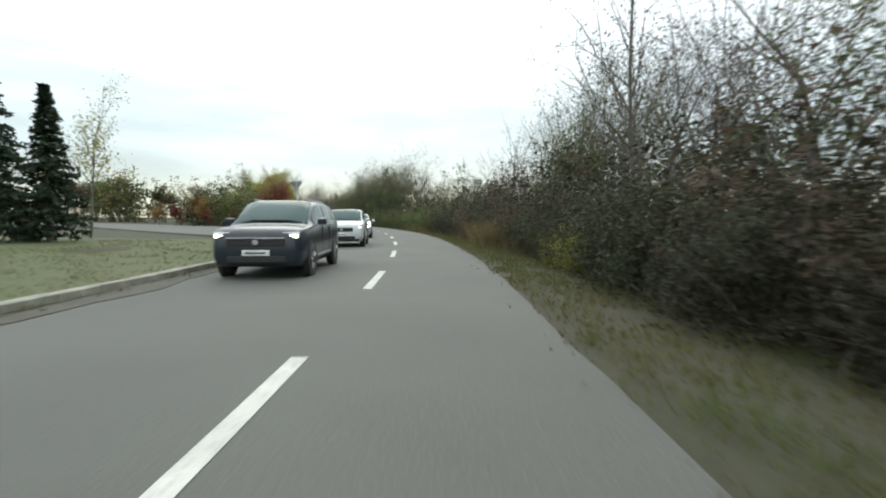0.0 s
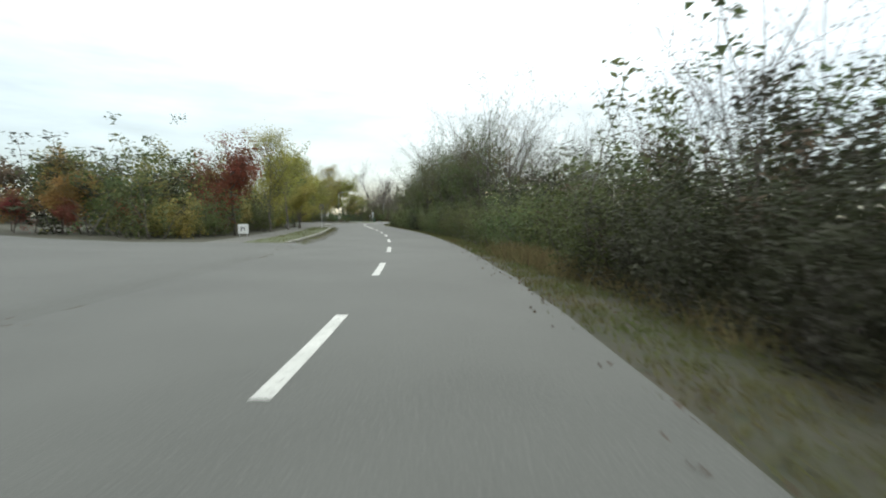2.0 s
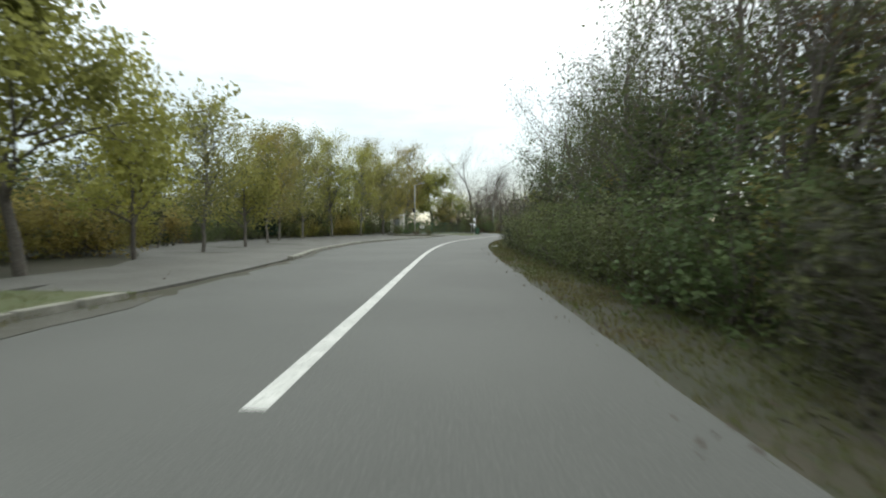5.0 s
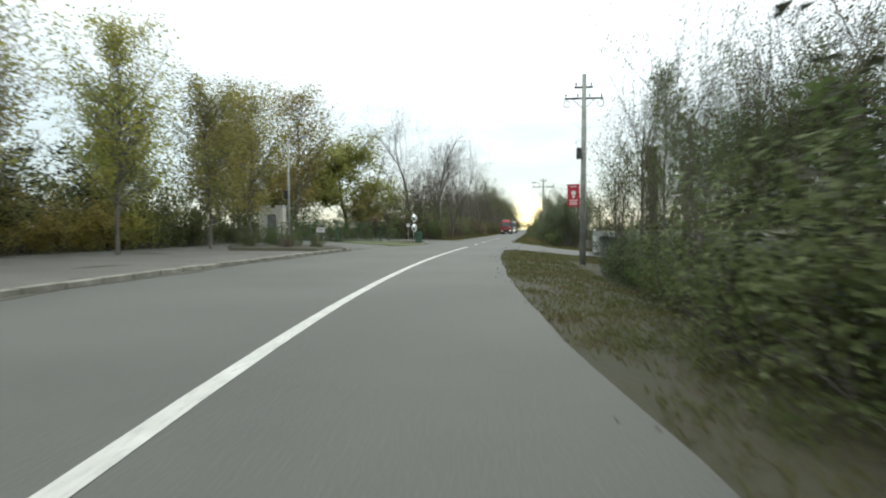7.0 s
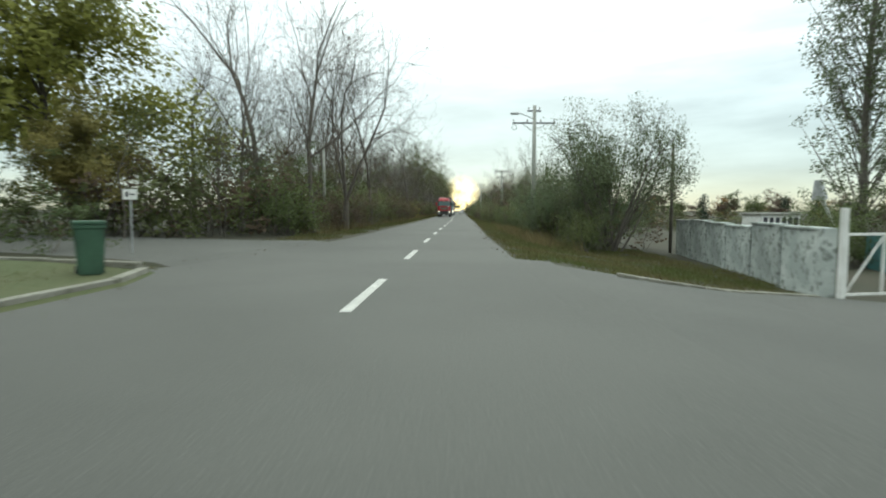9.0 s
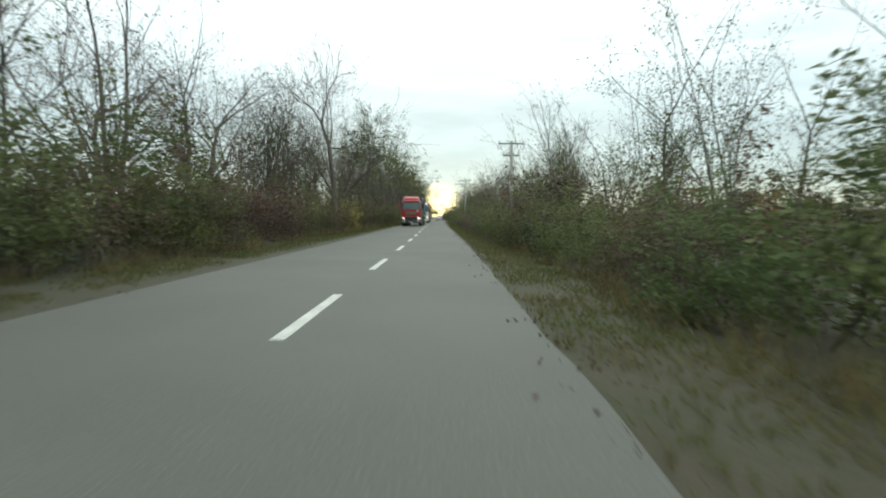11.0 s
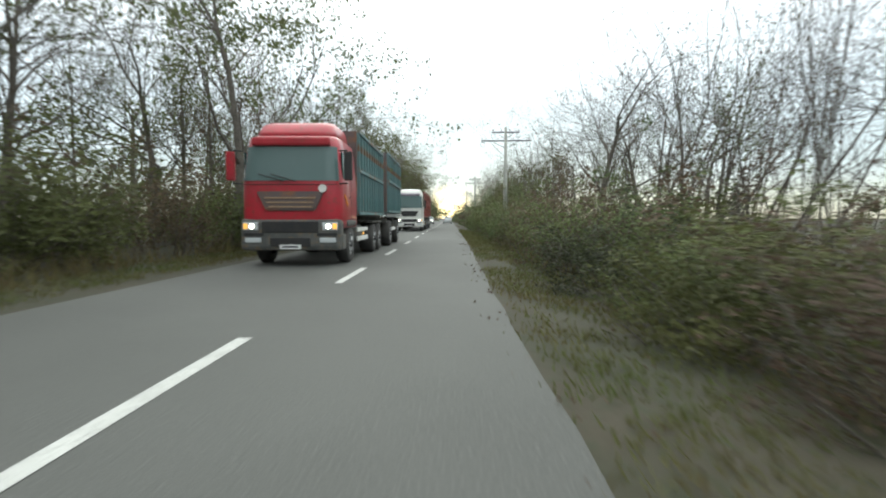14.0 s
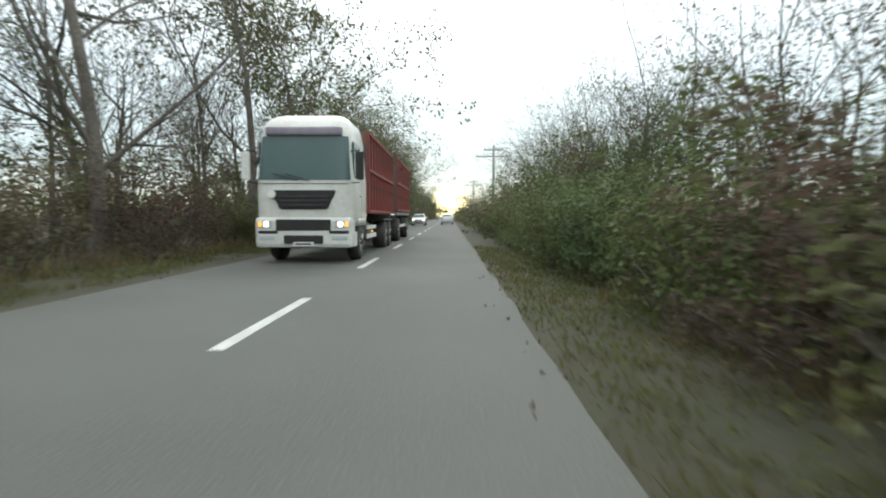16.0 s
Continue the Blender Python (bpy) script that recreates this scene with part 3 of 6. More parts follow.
class Kind:
    """A kind of plant, with meshes that all its plants share."""

    def __init__(self, name, seed, height, style, bark, leaf, count, size, scatter, label, category):
        rng = np.random.default_rng(seed)
        segs, tips = skeleton(rng, height, style)
        self.name, self.label, self.category, self.height = name, label, category, height
        self.wood_arrays = tubes(segs)
        self.materials = (bark, leaf)
        self.leaf_arrays = leaves(rng, tips, count, size, scatter)
        self.wood = self.crown = None
        both = np.concatenate([self.wood_arrays[0], self.leaf_arrays[0]])
        self.top = float(np.percentile(both[:, 2], 99.7))
        self.reach = float(np.percentile(np.hypot(both[:, 0], both[:, 1]), 97))

    def stand(self, x, y, h, w, group=""):
        """A plant of true height h and crown width w."""
        return self.put(x, y, h / self.top, None, w / 2 / self.reach * self.top / h, group)

    def put(self, x, y, scale=1.0, turn=None, wide=1.0, group=""):
        if self.wood is None:
            self.wood = quick_mesh("trunk", self.wood_arrays[0], [self.wood_arrays[1]], [self.materials[0]], smooth=True)
            self.crown = quick_mesh("crown", self.leaf_arrays[0], [self.leaf_arrays[1]], [self.materials[1]])
        turn = rnd.uniform(0, 360) if turn is None else turn
        t = root(self.name, pose(x, y, ground(x, y), 0, 0, turn) @ Matrix.Diagonal((scale * wide, scale * wide, scale, 1)), self.label, self.category, group)
        if self.category == "shrub":
            child("stem_clump", self.wood, t, kind="stuff")
            child("foliage", self.crown, t, kind="stuff")
        else:
            child("trunk", self.wood, t)
            child("crown", self.crown, t, kind="stuff")
        return t


rnd = random.Random(5)
B, PB = BARK, PALE_BARK
GREEN_L, OLIVE_L, BROWN_L = "dense dull-green roadside shrub with thin stems", "dense olive-brown autumn roadside shrub", "half-bare brown roadside shrub with tangled twigs"
shrub_green = [Kind("hedge_shrub", 11 + i, 3.0, "shrub", B, LEAF["green"], 5200, 0.042, 0.13, GREEN_L, "shrub") for i in range(2)]
shrub_olive = [Kind("hedge_shrub", 21 + i, 3.0, "shrub", B, LEAF["olive"], 5000, 0.041, 0.13, OLIVE_L, "shrub") for i in range(3)]
shrub_brown = [Kind("hedge_shrub", 31 + i, 3.0, "shrub", B, LEAF["brown"], 3800, 0.037, 0.13, BROWN_L, "shrub") for i in range(3)]
shrub_dark = [Kind("hedge_shrub", 36 + i, 3.0, "shrub", B, LEAF["dark"], 5200, 0.041, 0.13, "dense dark green roadside shrub, inner shade in its leaf colour", "shrub") for i in range(2)]
shrub_yellow = Kind("autumn_shrub", 42, 2.8, "shrub", B, LEAF["yellow"], 3200, 0.06, 0.17, "bushy shrub in yellow autumn leaf", "shrub")
back = {c: [Kind("thicket", 200 + 10 * i + k, 3.0, "low_shrub", B, LEAF[c], 1150, 0.053, 0.12, "", "shrub") for k in range(2)] for i, c in enumerate(("green", "olive", "brown", "gold", "dark"))}
BARE_L = "leafless grey-brown deciduous tree with fine twigs"
bare = [Kind("bare_tree", 51 + i, 10.0, "bare", B, LEAF["brown"], 420, 0.04, 0.06, BARE_L, "tree") for i in range(3)]
slim_bare = [Kind("bare_tree", 65 + i, 9.0, "slim", B, LEAF["brown"], 380, 0.04, 0.10, "slender leafless tree with upright twigs", "tree") for i in range(2)]
fork = [Kind("bare_tree", 61 + i, 10.0, "fork", B, LEAF["brown"], 120, 0.04, 0.05, "leafless forked tree with spreading limbs", "tree") for i in range(2)]
half = [Kind("thin_tree", 71 + i, 8.0, "slim", B, LEAF[c], int(n * 1.35), 0.040, 0.18, l, "tree") for i, (c, n, l) in enumerate((
    ("olive", 2600, "slender half-bare tree with olive leaves"), ("green", 3200, "slender tree with thinning green leaves"),
    ("brown", 1700, "slender tree with few brown leaves"), ("orange", 2300, "slender tree with orange-brown leaves")))]
birch = [Kind("birch_tree", seed, 9.0, "slim", PB, LEAF[c], n, 0.085, 0.26, l, "tree") for seed, c, n, l in (
    (82, "olive", 4400, "yellow-green birch with a pale trunk"), (83, "yellow", 1300, "nearly bare birch with a few yellow leaves"))]
broad = [Kind("broad_tree", 91 + i, 7.5, "broad", B, LEAF[c], 6800, 0.086, 0.26, l, "tree") for i, (c, l) in enumerate((
    ("green", "full green deciduous roadside tree"), ("olive", "olive-green deciduous tree turning yellow"), ("orange", "deciduous tree in orange autumn leaf"),
    ("red", "deciduous tree in red autumn leaf"), ("lime", "light green deciduous tree beginning to yellow"), ("yellow", "deciduous tree in yellow autumn leaf")))]
tall = [Kind("tall_tree", seed, 12.0, "pyramid", PB, LEAF[c], n, 0.098, 0.30, l, "tree") for seed, c, n, l in (
    (151, "lime", 9975, "tall domed tree with yellow-green leaves"), (153, "gold", 8075, "tall domed tree with yellow-olive leaves"),
    (155, "yellow", 7600, "tall domed tree thinning to yellow leaves"))]
willow = [Kind("willow_tree", 121 + i, 7.0, "willow", B, LEAF["bluish"], 30000, 0.043, 0.20, "many-stemmed domed grey-green tree with loose foliage", "tree") for i in range(2)]
multi = [Kind("thin_tree", 131 + i, 8.5, "stems", B, LEAF[c], int(n * 1.3), 0.037, 0.14, l, "tree") for i, (c, n, l) in enumerate((
    ("olive", 2400, "many-stemmed tree with sparse olive leaves"), ("brown", 1300, "many-stemmed nearly bare roadside tree")))]
big = [Kind("leafy_tree", 181 + i, 9.0, "broad", B, LEAF[c], 19000, 0.080, 0.28, "large dense tree in yellow-green autumn leaf", "tree") for i, c in enumerate(("lime", "gold"))]
oak = [Kind("oak_tree", 171 + i, 11.0, "oak", B, LEAF[c], n, 0.062, 0.17, l, "tree") for i, (c, n, l) in enumerate((
    ("olive", 8500, "tall spreading tree with thinning olive leaves"), ("brown", 5000, "tall spreading tree with sparse brown leaves"),
    ("gold", 7000, "tall spreading tree with yellow-olive leaves")))]
far = [Kind("far_tree", 141 + i, 8.0, st, B, LEAF[c], 850, 0.21, 0.34, l, "tree") for i, (c, st, l) in enumerate((
    ("green", "far", "green tree far across the field"), ("olive", "far", "olive tree far across the field"), ("orange", "far", "orange autumn tree far across the field"),
    ("spruce", "spruce", "dark conifer far across the field"), ("brown", "far", "brown half-bare tree across the field")))]
poplar = Kind("lombardy_poplar", 101, 18.0, "poplar", PB, LEAF["bluish"], 27000, 0.05, 0.17, "tall narrow poplar with thinning grey-green leaves", "tree")
ivy = Kind("ivy_clad_trunk", 161, 5.4, "column", B, LEAF["olive"], 4200, 0.05, 0.05, "tall dead trunk thickly clad in dark ivy", "tree")
spruce = [Kind("spruce", 111 + i, h, "spruce", B, LEAF["spruce"], 7500, 0.11, 0.07, l, "tree") for i, (h, l) in enumerate((
    (7.4, "dark green spruce on the grass island"), (6.4, "dark spruce with drooping branches")))]


def along(kinds, y0, y1, step, off, jitter, scales, wide=(1.0, 1.25), group=""):
    """Plants in a loose row beside the road."""
    r = random.Random(int(y0 * 31 + y1 * 17 + abs(off) * 101))
    y = y0 + r.uniform(0, step)
    while y < y1:
        x, yy = line(y, off + r.uniform(-jitter, jitter))
        r.choice(kinds).put(x, yy, r.uniform(*scales), r.uniform(0, 360), r.uniform(*wide), group)
        y += step * r.uniform(0.75, 1.25)


thicket = {c: [] for c in back}


def fill(colours, y0, y1, step, off, jitter, scales, wide=(1.2, 1.5)):
    """Thicket behind the front row, gathered for one joined mesh a colour."""
    r = random.Random(int(y0 * 29 + y1 * 13 + abs(off) * 103))
    y = y0
    while y < y1:
        x, yy = line(y, off + r.uniform(-jitter, jitter))
        s, w = r.uniform(*scales), r.uniform(*wide)
        thicket[r.choice(colours)].append((x, yy, s, s * w, r.uniform(0, 6.28)))
        y += step * r.uniform(0.75, 1.25)


OBG, OB = ("olive", "brown", "green"), ("olive", "brown")
HEDGE, WOOD, BAY = "hedge shrubs", "woodland trees", "lay-by trees"
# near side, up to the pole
# this stretch's inner shade comes from the dark leaf colour
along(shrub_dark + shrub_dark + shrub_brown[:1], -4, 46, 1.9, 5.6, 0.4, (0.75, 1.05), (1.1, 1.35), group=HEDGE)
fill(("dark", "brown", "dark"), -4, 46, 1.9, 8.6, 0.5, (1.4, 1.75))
fill(OB, -4, 50, 4.5, 10.6, 0.8, (1.5, 1.9))
along(half[:1] + half[2:3] + multi[1:] + bare, 6, 33, 2.4, 8.8, 1.0, (0.9, 1.15), group=WOOD)
along(multi[1:] + bare + half[:1], 4, 32, 3.4, 12.0, 1.2, (1.0, 1.3), group=WOOD)
along(multi[1:] + half[2:3], 30, 52, 2.0, 8.9, 1.0, (0.66, 0.84), group=WOOD)
along(multi[1:] + half[2:3] + bare[:1], 52, 62, 2.6, 9.4, 1.0, (0.62, 0.8), group=WOOD)
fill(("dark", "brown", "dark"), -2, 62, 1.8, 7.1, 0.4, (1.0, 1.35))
fill(("olive", "green", "olive", "dark"), 62, 126, 1.9, 7.1, 0.4, (0.95, 1.3))
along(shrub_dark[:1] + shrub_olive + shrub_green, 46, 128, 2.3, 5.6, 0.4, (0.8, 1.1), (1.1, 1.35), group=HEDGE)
fill(("olive", "green", "dark", "gold", "green"), 46, 127, 2.2, 8.5, 0.5, (1.5, 2.0))
fill(OBG, 46, 127, 4.5, 10.6, 0.8, (1.6, 2.1))
along(half[:2] + multi[:1] + half[2:3], 74, 127, 2.5, 8.4, 1.1, (1.05, 1.35), (1.05, 1.3), group=WOOD)
along(half[:1] + multi, 56, 67, 2.2, 9.2, 1.0, (0.66, 0.8), group=WOOD)
along(bare[:2] + half[:1] + multi, 67, 75, 2.2, 9.2, 1.0, (0.9, 1.1), group=WOOD)
along(half + bare[:2] + multi[1:], 80, 126, 3.0, 12.0, 1.6, (1.3, 1.6), group=WOOD)
along(multi[1:] + slim_bare, 34, 41, 1.9, 9.2, 0.6, (0.8, 1.0), group=WOOD)
along(half[:2] + multi[:1], 86, 106, 2.8, 7.8, 0.5, (1.15, 1.4), group=WOOD)
# behind the fence
along(half[:2] + multi, 129, 152, 1.9, 15.6, 0.5, (1.2, 1.5), group=WOOD)
along(half[:3] + slim_bare, 127, 152, 2.4, 18.5, 1.0, (1.3, 1.6), group=WOOD)
fill(("green", "olive", "dark"), 130, 152, 1.8, 15.4, 0.4, (1.7, 2.2), (1.0, 1.2))
# near side, beyond the yard
along(shrub_green + shrub_olive, 176, 184, 2.4, 6.8, 0.5, (0.5, 0.7), (1.2, 1.4), group=HEDGE)
along(shrub_green + shrub_olive, 184, 196, 2.4, 6.6, 0.5, (0.8, 1.05), group=HEDGE)
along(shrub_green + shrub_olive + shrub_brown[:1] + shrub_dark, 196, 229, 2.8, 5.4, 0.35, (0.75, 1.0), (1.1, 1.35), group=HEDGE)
along(shrub_brown + shrub_olive[:1] + shrub_dark[:1], 229, 254, 2.2, 5.3, 0.35, (0.6, 0.8), (1.4, 1.65), group=HEDGE)
along(shrub_green[:1] + shrub_olive + shrub_brown[:1], 254, 278, 2.6, 5.7, 0.35, (0.85, 1.05), (1.1, 1.3), group=HEDGE)
along(shrub_green[:1] + shrub_olive + shrub_brown[:1], 278, 322, 2.5, 6.0, 0.35, (1.0, 1.25), (1.0, 1.2), group=HEDGE)
fill(OBG, 182, 222, 2.4, 7.9, 0.5, (1.1, 1.45))
fill(("brown", "olive", "dark"), 217, 230.5, 1.6, 7.8, 0.5, (1.3, 1.65))
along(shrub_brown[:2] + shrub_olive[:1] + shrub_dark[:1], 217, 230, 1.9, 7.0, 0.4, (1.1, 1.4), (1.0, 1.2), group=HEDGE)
fill(("brown", "olive"), 231, 256, 1.9, 7.6, 0.5, (0.75, 0.95))
fill(OBG, 256, 278, 2.2, 8.0, 0.5, (1.1, 1.35))
fill(("olive", "green", "olive", "brown"), 278, 330, 1.9, 8.2, 0.5, (1.4, 1.7))
along(multi + half[:3], 292, 324, 2.6, 8.8, 0.8, (0.9, 1.15), group=WOOD)
fill(OB, 186, 330, 2.9, 10.5, 0.8, (1.0, 1.35))
along(half[:3] + multi, 192, 232, 4.6, 9.6, 1.2, (0.85, 1.2), group=WOOD)
along(multi[1:] + bare[1:2] + half[2:3], 236, 262, 4.0, 11.5, 1.2, (0.8, 1.1), group=WOOD)
along(multi[1:] + half[2:3] + bare[:2] + multi[:1], 262, 330, 3.4, 10.8, 1.2, (1.05, 1.35), group=WOOD)
along(multi + half[:3], 218, 232, 3.2, 10.5, 0.8, (0.8, 1.0), group=WOOD)
along(slim_bare, 200, 330, 8.5, 12.5, 2.0, (0.75, 0.95), group=WOOD)
fill(OBG, 318, 540, 6.0, 7.0, 0.5, (1.3, 1.8), (2.0, 2.5))
along(half[:3] + bare[:1], 330, 540, 9.0, 10.0, 1.5, (0.85, 1.2), group=WOOD)
# far side, beyond the yard entrance
along(shrub_brown + shrub_olive, 177, 318, 3.0, -6.7, 0.4, (0.95, 1.25), (1.05, 1.3), group=HEDGE)
fill(OBG, 176, 215, 2.3, -9.4, 0.6, (1.5, 1.9))
fill(OB, 215, 330, 2.6, -9.4, 0.6, (1.1, 1.45))
fill(OB, 176, 330, 3.2, -12.0, 0.8, (1.4, 1.8))
along(multi[1:] + half[:3], 190, 330, 5.6, -10.8, 1.2, (1.0, 1.45), group=WOOD)
along(bare + slim_bare + fork[:1], 192, 330, 8.0, -10.5, 1.5, (1.15, 1.45), group=WOOD)
along(bare[:2] + slim_bare + oak[1:2], 208, 262, 8.0, -10.6, 1.2, (1.1, 1.4), group=WOOD)
along(oak[:1] + oak[2:] + oak[:1] + oak[1:2], 318, 380, 6.0, -8.2, 0.9, (1.2, 1.45), group=WOOD)
along(half + bare, 190, 330, 9.0, -16, 2.0, (1.0, 1.4), group=WOOD)
fill(OBG, 318, 540, 6.0, -8.2, 0.5, (1.3, 1.8), (2.0, 2.5))
along(multi[:1] + broad[:2] + bare[:1], 330, 540, 6.0, -8.6, 1.0, (1.3, 1.7), group=WOOD)
# undergrowth deeper in the woods
for o in (17, 25):
    fill(OB, 56, 128, 4.6, o, 1.5, (0.9, 1.3), (1.7, 2.1))
    fill(OB, 204, 330, 4.6, o, 1.5, (0.7, 0.95), (1.7, 2.1))
    fill(OB, 192, 330, 4.6, -o, 1.5, (0.7, 0.95), (1.7, 2.1))
fill(("green", "olive"), 171, 182, 1.8, -13.5, 0.6, (0.8, 1.1))
# far side, by the footpath and the lay-by
for y0, y1, o in ((63, 98, -10.6), (98, 105, -12.0), (105, 112, -14.2), (112, 152, -16.0)):
    along(shrub_olive[:2] + [shrub_yellow], y0, y1, 2.3, o, 0.4, (0.75, 1.0), (1.1, 1.35), group=HEDGE)
    fill(("gold", "olive", "gold", "dark"), y0, y1, 1.6, o - 1.5, 0.5, (1.25, 1.7), (1.1, 1.4))
    fill(("green", "olive", "gold"), y0 + 2, y1, 1.9, o - 4.2, 0.8, (1.6, 2.1), (1.2, 1.5))
    fill(("olive", "gold", "dark"), y0 + 4, y1, 3.0, o - 7.5, 0.8, (1.5, 1.9), (1.6, 2.0))
fill(("green", "olive"), 152, 176, 2.4, -20.0, 0.8, (1.2, 1.6))
# the trees of the verge and the lay-by: kind, place, height, crown width
for k, x, y, h, w in ((broad[3], -14.8, 67.0, 6.3, 4.8), (tall[2], -15.4, 74.0, 7.8, 4.2), (birch[1], -17.6, 73.0, 7.6, 3.4), (birch[1], -16.4, 80.2, 9.0, 4.6), (broad[5], -17.4, 85.5, 5.6, 4.0),
                      (broad[1], -18.6, 89.5, 6.2, 4.4), (big[0], -21.4, 95.4, 9.8, 7.4), (broad[5], -23.6, 100.5, 6.4, 4.6), (tall[1], -25.2, 105.5, 6.8, 4.6), (broad[4], -27.2, 111.0, 6.8, 4.8),
                      (tall[2], -29.6, 116.5, 7.6, 4.8), (tall[1], -32.2, 121.5, 9.0, 5.0), (spruce[1], -36.0, 124.4, 7.0, 3.2), (tall[1], -33.6, 127.2, 10.0, 5.4), (tall[2], -36.6, 130.5, 8.6, 5.0),
                      (tall[2], -34.2, 133.6, 10.5, 5.4), (tall[2], -34.2, 140.2, 10.2, 5.2), (tall[1], -37.4, 137.0, 9.0, 5.0), (tall[1], -34.4, 147.0, 9.6, 5.2), (tall[0], -37.6, 144.0, 8.6, 4.8),
                      (tall[2], -35.0, 152.4, 10.3, 5.2), (tall[1], -38.5, 156.0, 9.5, 5.0), (tall[2], -38.8, 167.5, 14.5, 7.4), (tall[1], -47.5, 171.6, 16.5, 7.5), (birch[0], -43.0, 150.0, 8.5, 5.0), (big[0], -38.6, 180.5, 13.0, 14.0), (big[1], -43.5, 174.0, 9.5, 7.5), (big[1], -34.5, 176.0, 6.0, 5.0),
                      (bare[0], -33.2, 189.3, 18.2, 14.5), (bare[1], -27.6, 182.4, 14.6, 10.5), (fork[0], -26.9, 187.0, 13.0, 9.5), (bare[2], -38.0, 191.0, 14.0, 10.0), (bare[0], -27.2, 197.0, 14.0, 10.0), (bare[2], -30.4, 180.5, 10.0, 7.0), (fork[1], -30.5, 194.0, 14.0, 10.0),
                      (multi[1], -12.2, 254.0, 11.2, 3.4), (multi[1], -9.2, 257.0, 10.0, 3.6), (bare[0], -5.6, 254.2, 12.2, 8.0), (multi[1], -8.0, 263.5, 12.0, 4.6), (oak[0], *line(263, -6.2), 15.0, 13.5),
                      (oak[0], *line(300, -6.6), 16.2, 14.5), (oak[0], *line(251, -6.2), 13.6, 12.5), (oak[1], *line(273, -9.0), 12.0, 9.0), (oak[0], *line(309, -6.8), 15.0, 13.5), (bare[0], *line(291, -7.0), 15.5, 14.0), (bare[0], *line(230.6, -6.6), 15.5, 15.0), (tall[1], -42.5, 160.5, 10.5, 6.0),
                      (oak[1], -6.2, 151.0, 12.0, 8.5), (multi[0], -5.8, 146.5, 12.5, 6.5), (multi[0], -6.4, 157.6, 11.5, 6.5), (multi[0], -6.3, 154.8, 13.0, 7.0), (bare[1], -6.0, 152.6, 13.0, 8.0), (half[0], -5.6, 155.8, 12.0, 5.0),
                      (half[1], -6.2, 149.3, 12.5, 5.0), (multi[1], -5.2, 159.0, 11.0, 6.5), (half[2], -4.5, 153.4, 13.5, 5.5), (multi[0], -5.4, 150.2, 13.0, 6.5), (poplar, 34.0, 220.8, 19.5, 6.5), (poplar, 43.5, 229.9, 20.0, 6.5), (shrub_dark[0], -9.6, 160.4, 4.8, 3.6),
                      (half[1], -13.75, 141.9, 6.4, 2.8), (multi[0], -13.8, 140.4, 6.8, 3.2), (half[0], -13.8, 137.2, 7.0, 3.0), (multi[0], -13.9, 135.2, 7.2, 3.4), (half[1], -14.0, 132.6, 6.6, 3.0), (multi[0], -14.1, 130.4, 6.8, 3.4)):
    k.stand(x, y, h, w, BAY)
fill(("green", "olive"), 158, 182, 2.6, -16.5, 0.8, (0.9, 1.2))
for x, y, k, s in ((-19.5, 66.5, broad[2], 0.5),
                   (-13.2, 180.4, willow[0], 1.04), (-12.2, 184.5, willow[1], 0.72), (-15.0, 185.0, willow[1], 0.66), (-3.5, 178, poplar, 0.98), (-4.6, 176.6, shrub_olive[1], 1.1), (-2.4, 177.0, shrub_brown[0], 1.3), (-4.0, 179.4, shrub_olive[0], 1.2),
                   (-15.6, 21.8, spruce[0], 1.0), (-14.2, 22.9, spruce[1], 1.0), (-14.6, 26.5, birch[1], 0.78), (6.4, 13.4, slim_bare[0], 1.2),
                   (*line(93, 9.0), half[3], 1.05), (*line(95.5, 10.2), half[3], 0.95), (1.4, 72.2, multi[0], 1.38), (3.0, 68.5, bare[2], 1.05), (-0.4, 77.5, half[1], 1.15), (*line(77, 7.2), broad[4], 0.5), (*line(14, 5.0), shrub_yellow, 0.5), (*line(16.5, 5.2), shrub_yellow, 0.45), (*line(234.4, -6.0), shrub_yellow, 0.95),
                   (-13.15, 138.9, ivy, 0.84), (-13.6, 142.9, shrub_green[1], 0.42), (-13.7, 141.7, shrub_dark[0], 0.5), (-13.8, 140.3, shrub_green[0], 0.6), (-13.9, 138.4, shrub_dark[1], 0.65), (-13.9, 136.6, shrub_green[1], 0.7), (-13.6, 134.4, shrub_olive[1], 0.75), (-13.8, 132.0, shrub_green[0], 0.8), (-14.0, 129.6, shrub_olive[2], 0.85), (-11.9, 159.4, shrub_dark[0], 0.75), (-10.9, 159.9, half[1], 0.5),
                   (-29.3, 149.4, shrub_olive[0], 0.42), (-31.2, 150.6, shrub_olive[1], 0.5), (-33.0, 151.4, shrub_green[0], 0.5), (-30.4, 147.9, shrub_brown[1], 0.4), (-33.2, 148.6, shrub_olive[2], 0.5),
                   *((*line(y, -9.2), half[i % 2], 0.72) for i, y in enumerate((178.5, 182, 186, 191, 197))), (-18.5, 62.0, broad[3], 0.34), (-21.5, 61.5, broad[3], 0.30), (-25, 62, broad[3], 0.36), (-28, 65, broad[2], 0.4), (-38.3, 156.4, shrub_green[0], 0.75), (-40.2, 156.8, shrub_olive[0], 0.85), (-36.6, 157.4, shrub_olive[1], 0.6), (-23, 63, broad[2], 0.7)):
    k.put(x, y, s, wide=1.5 if k is poplar else 1.0)
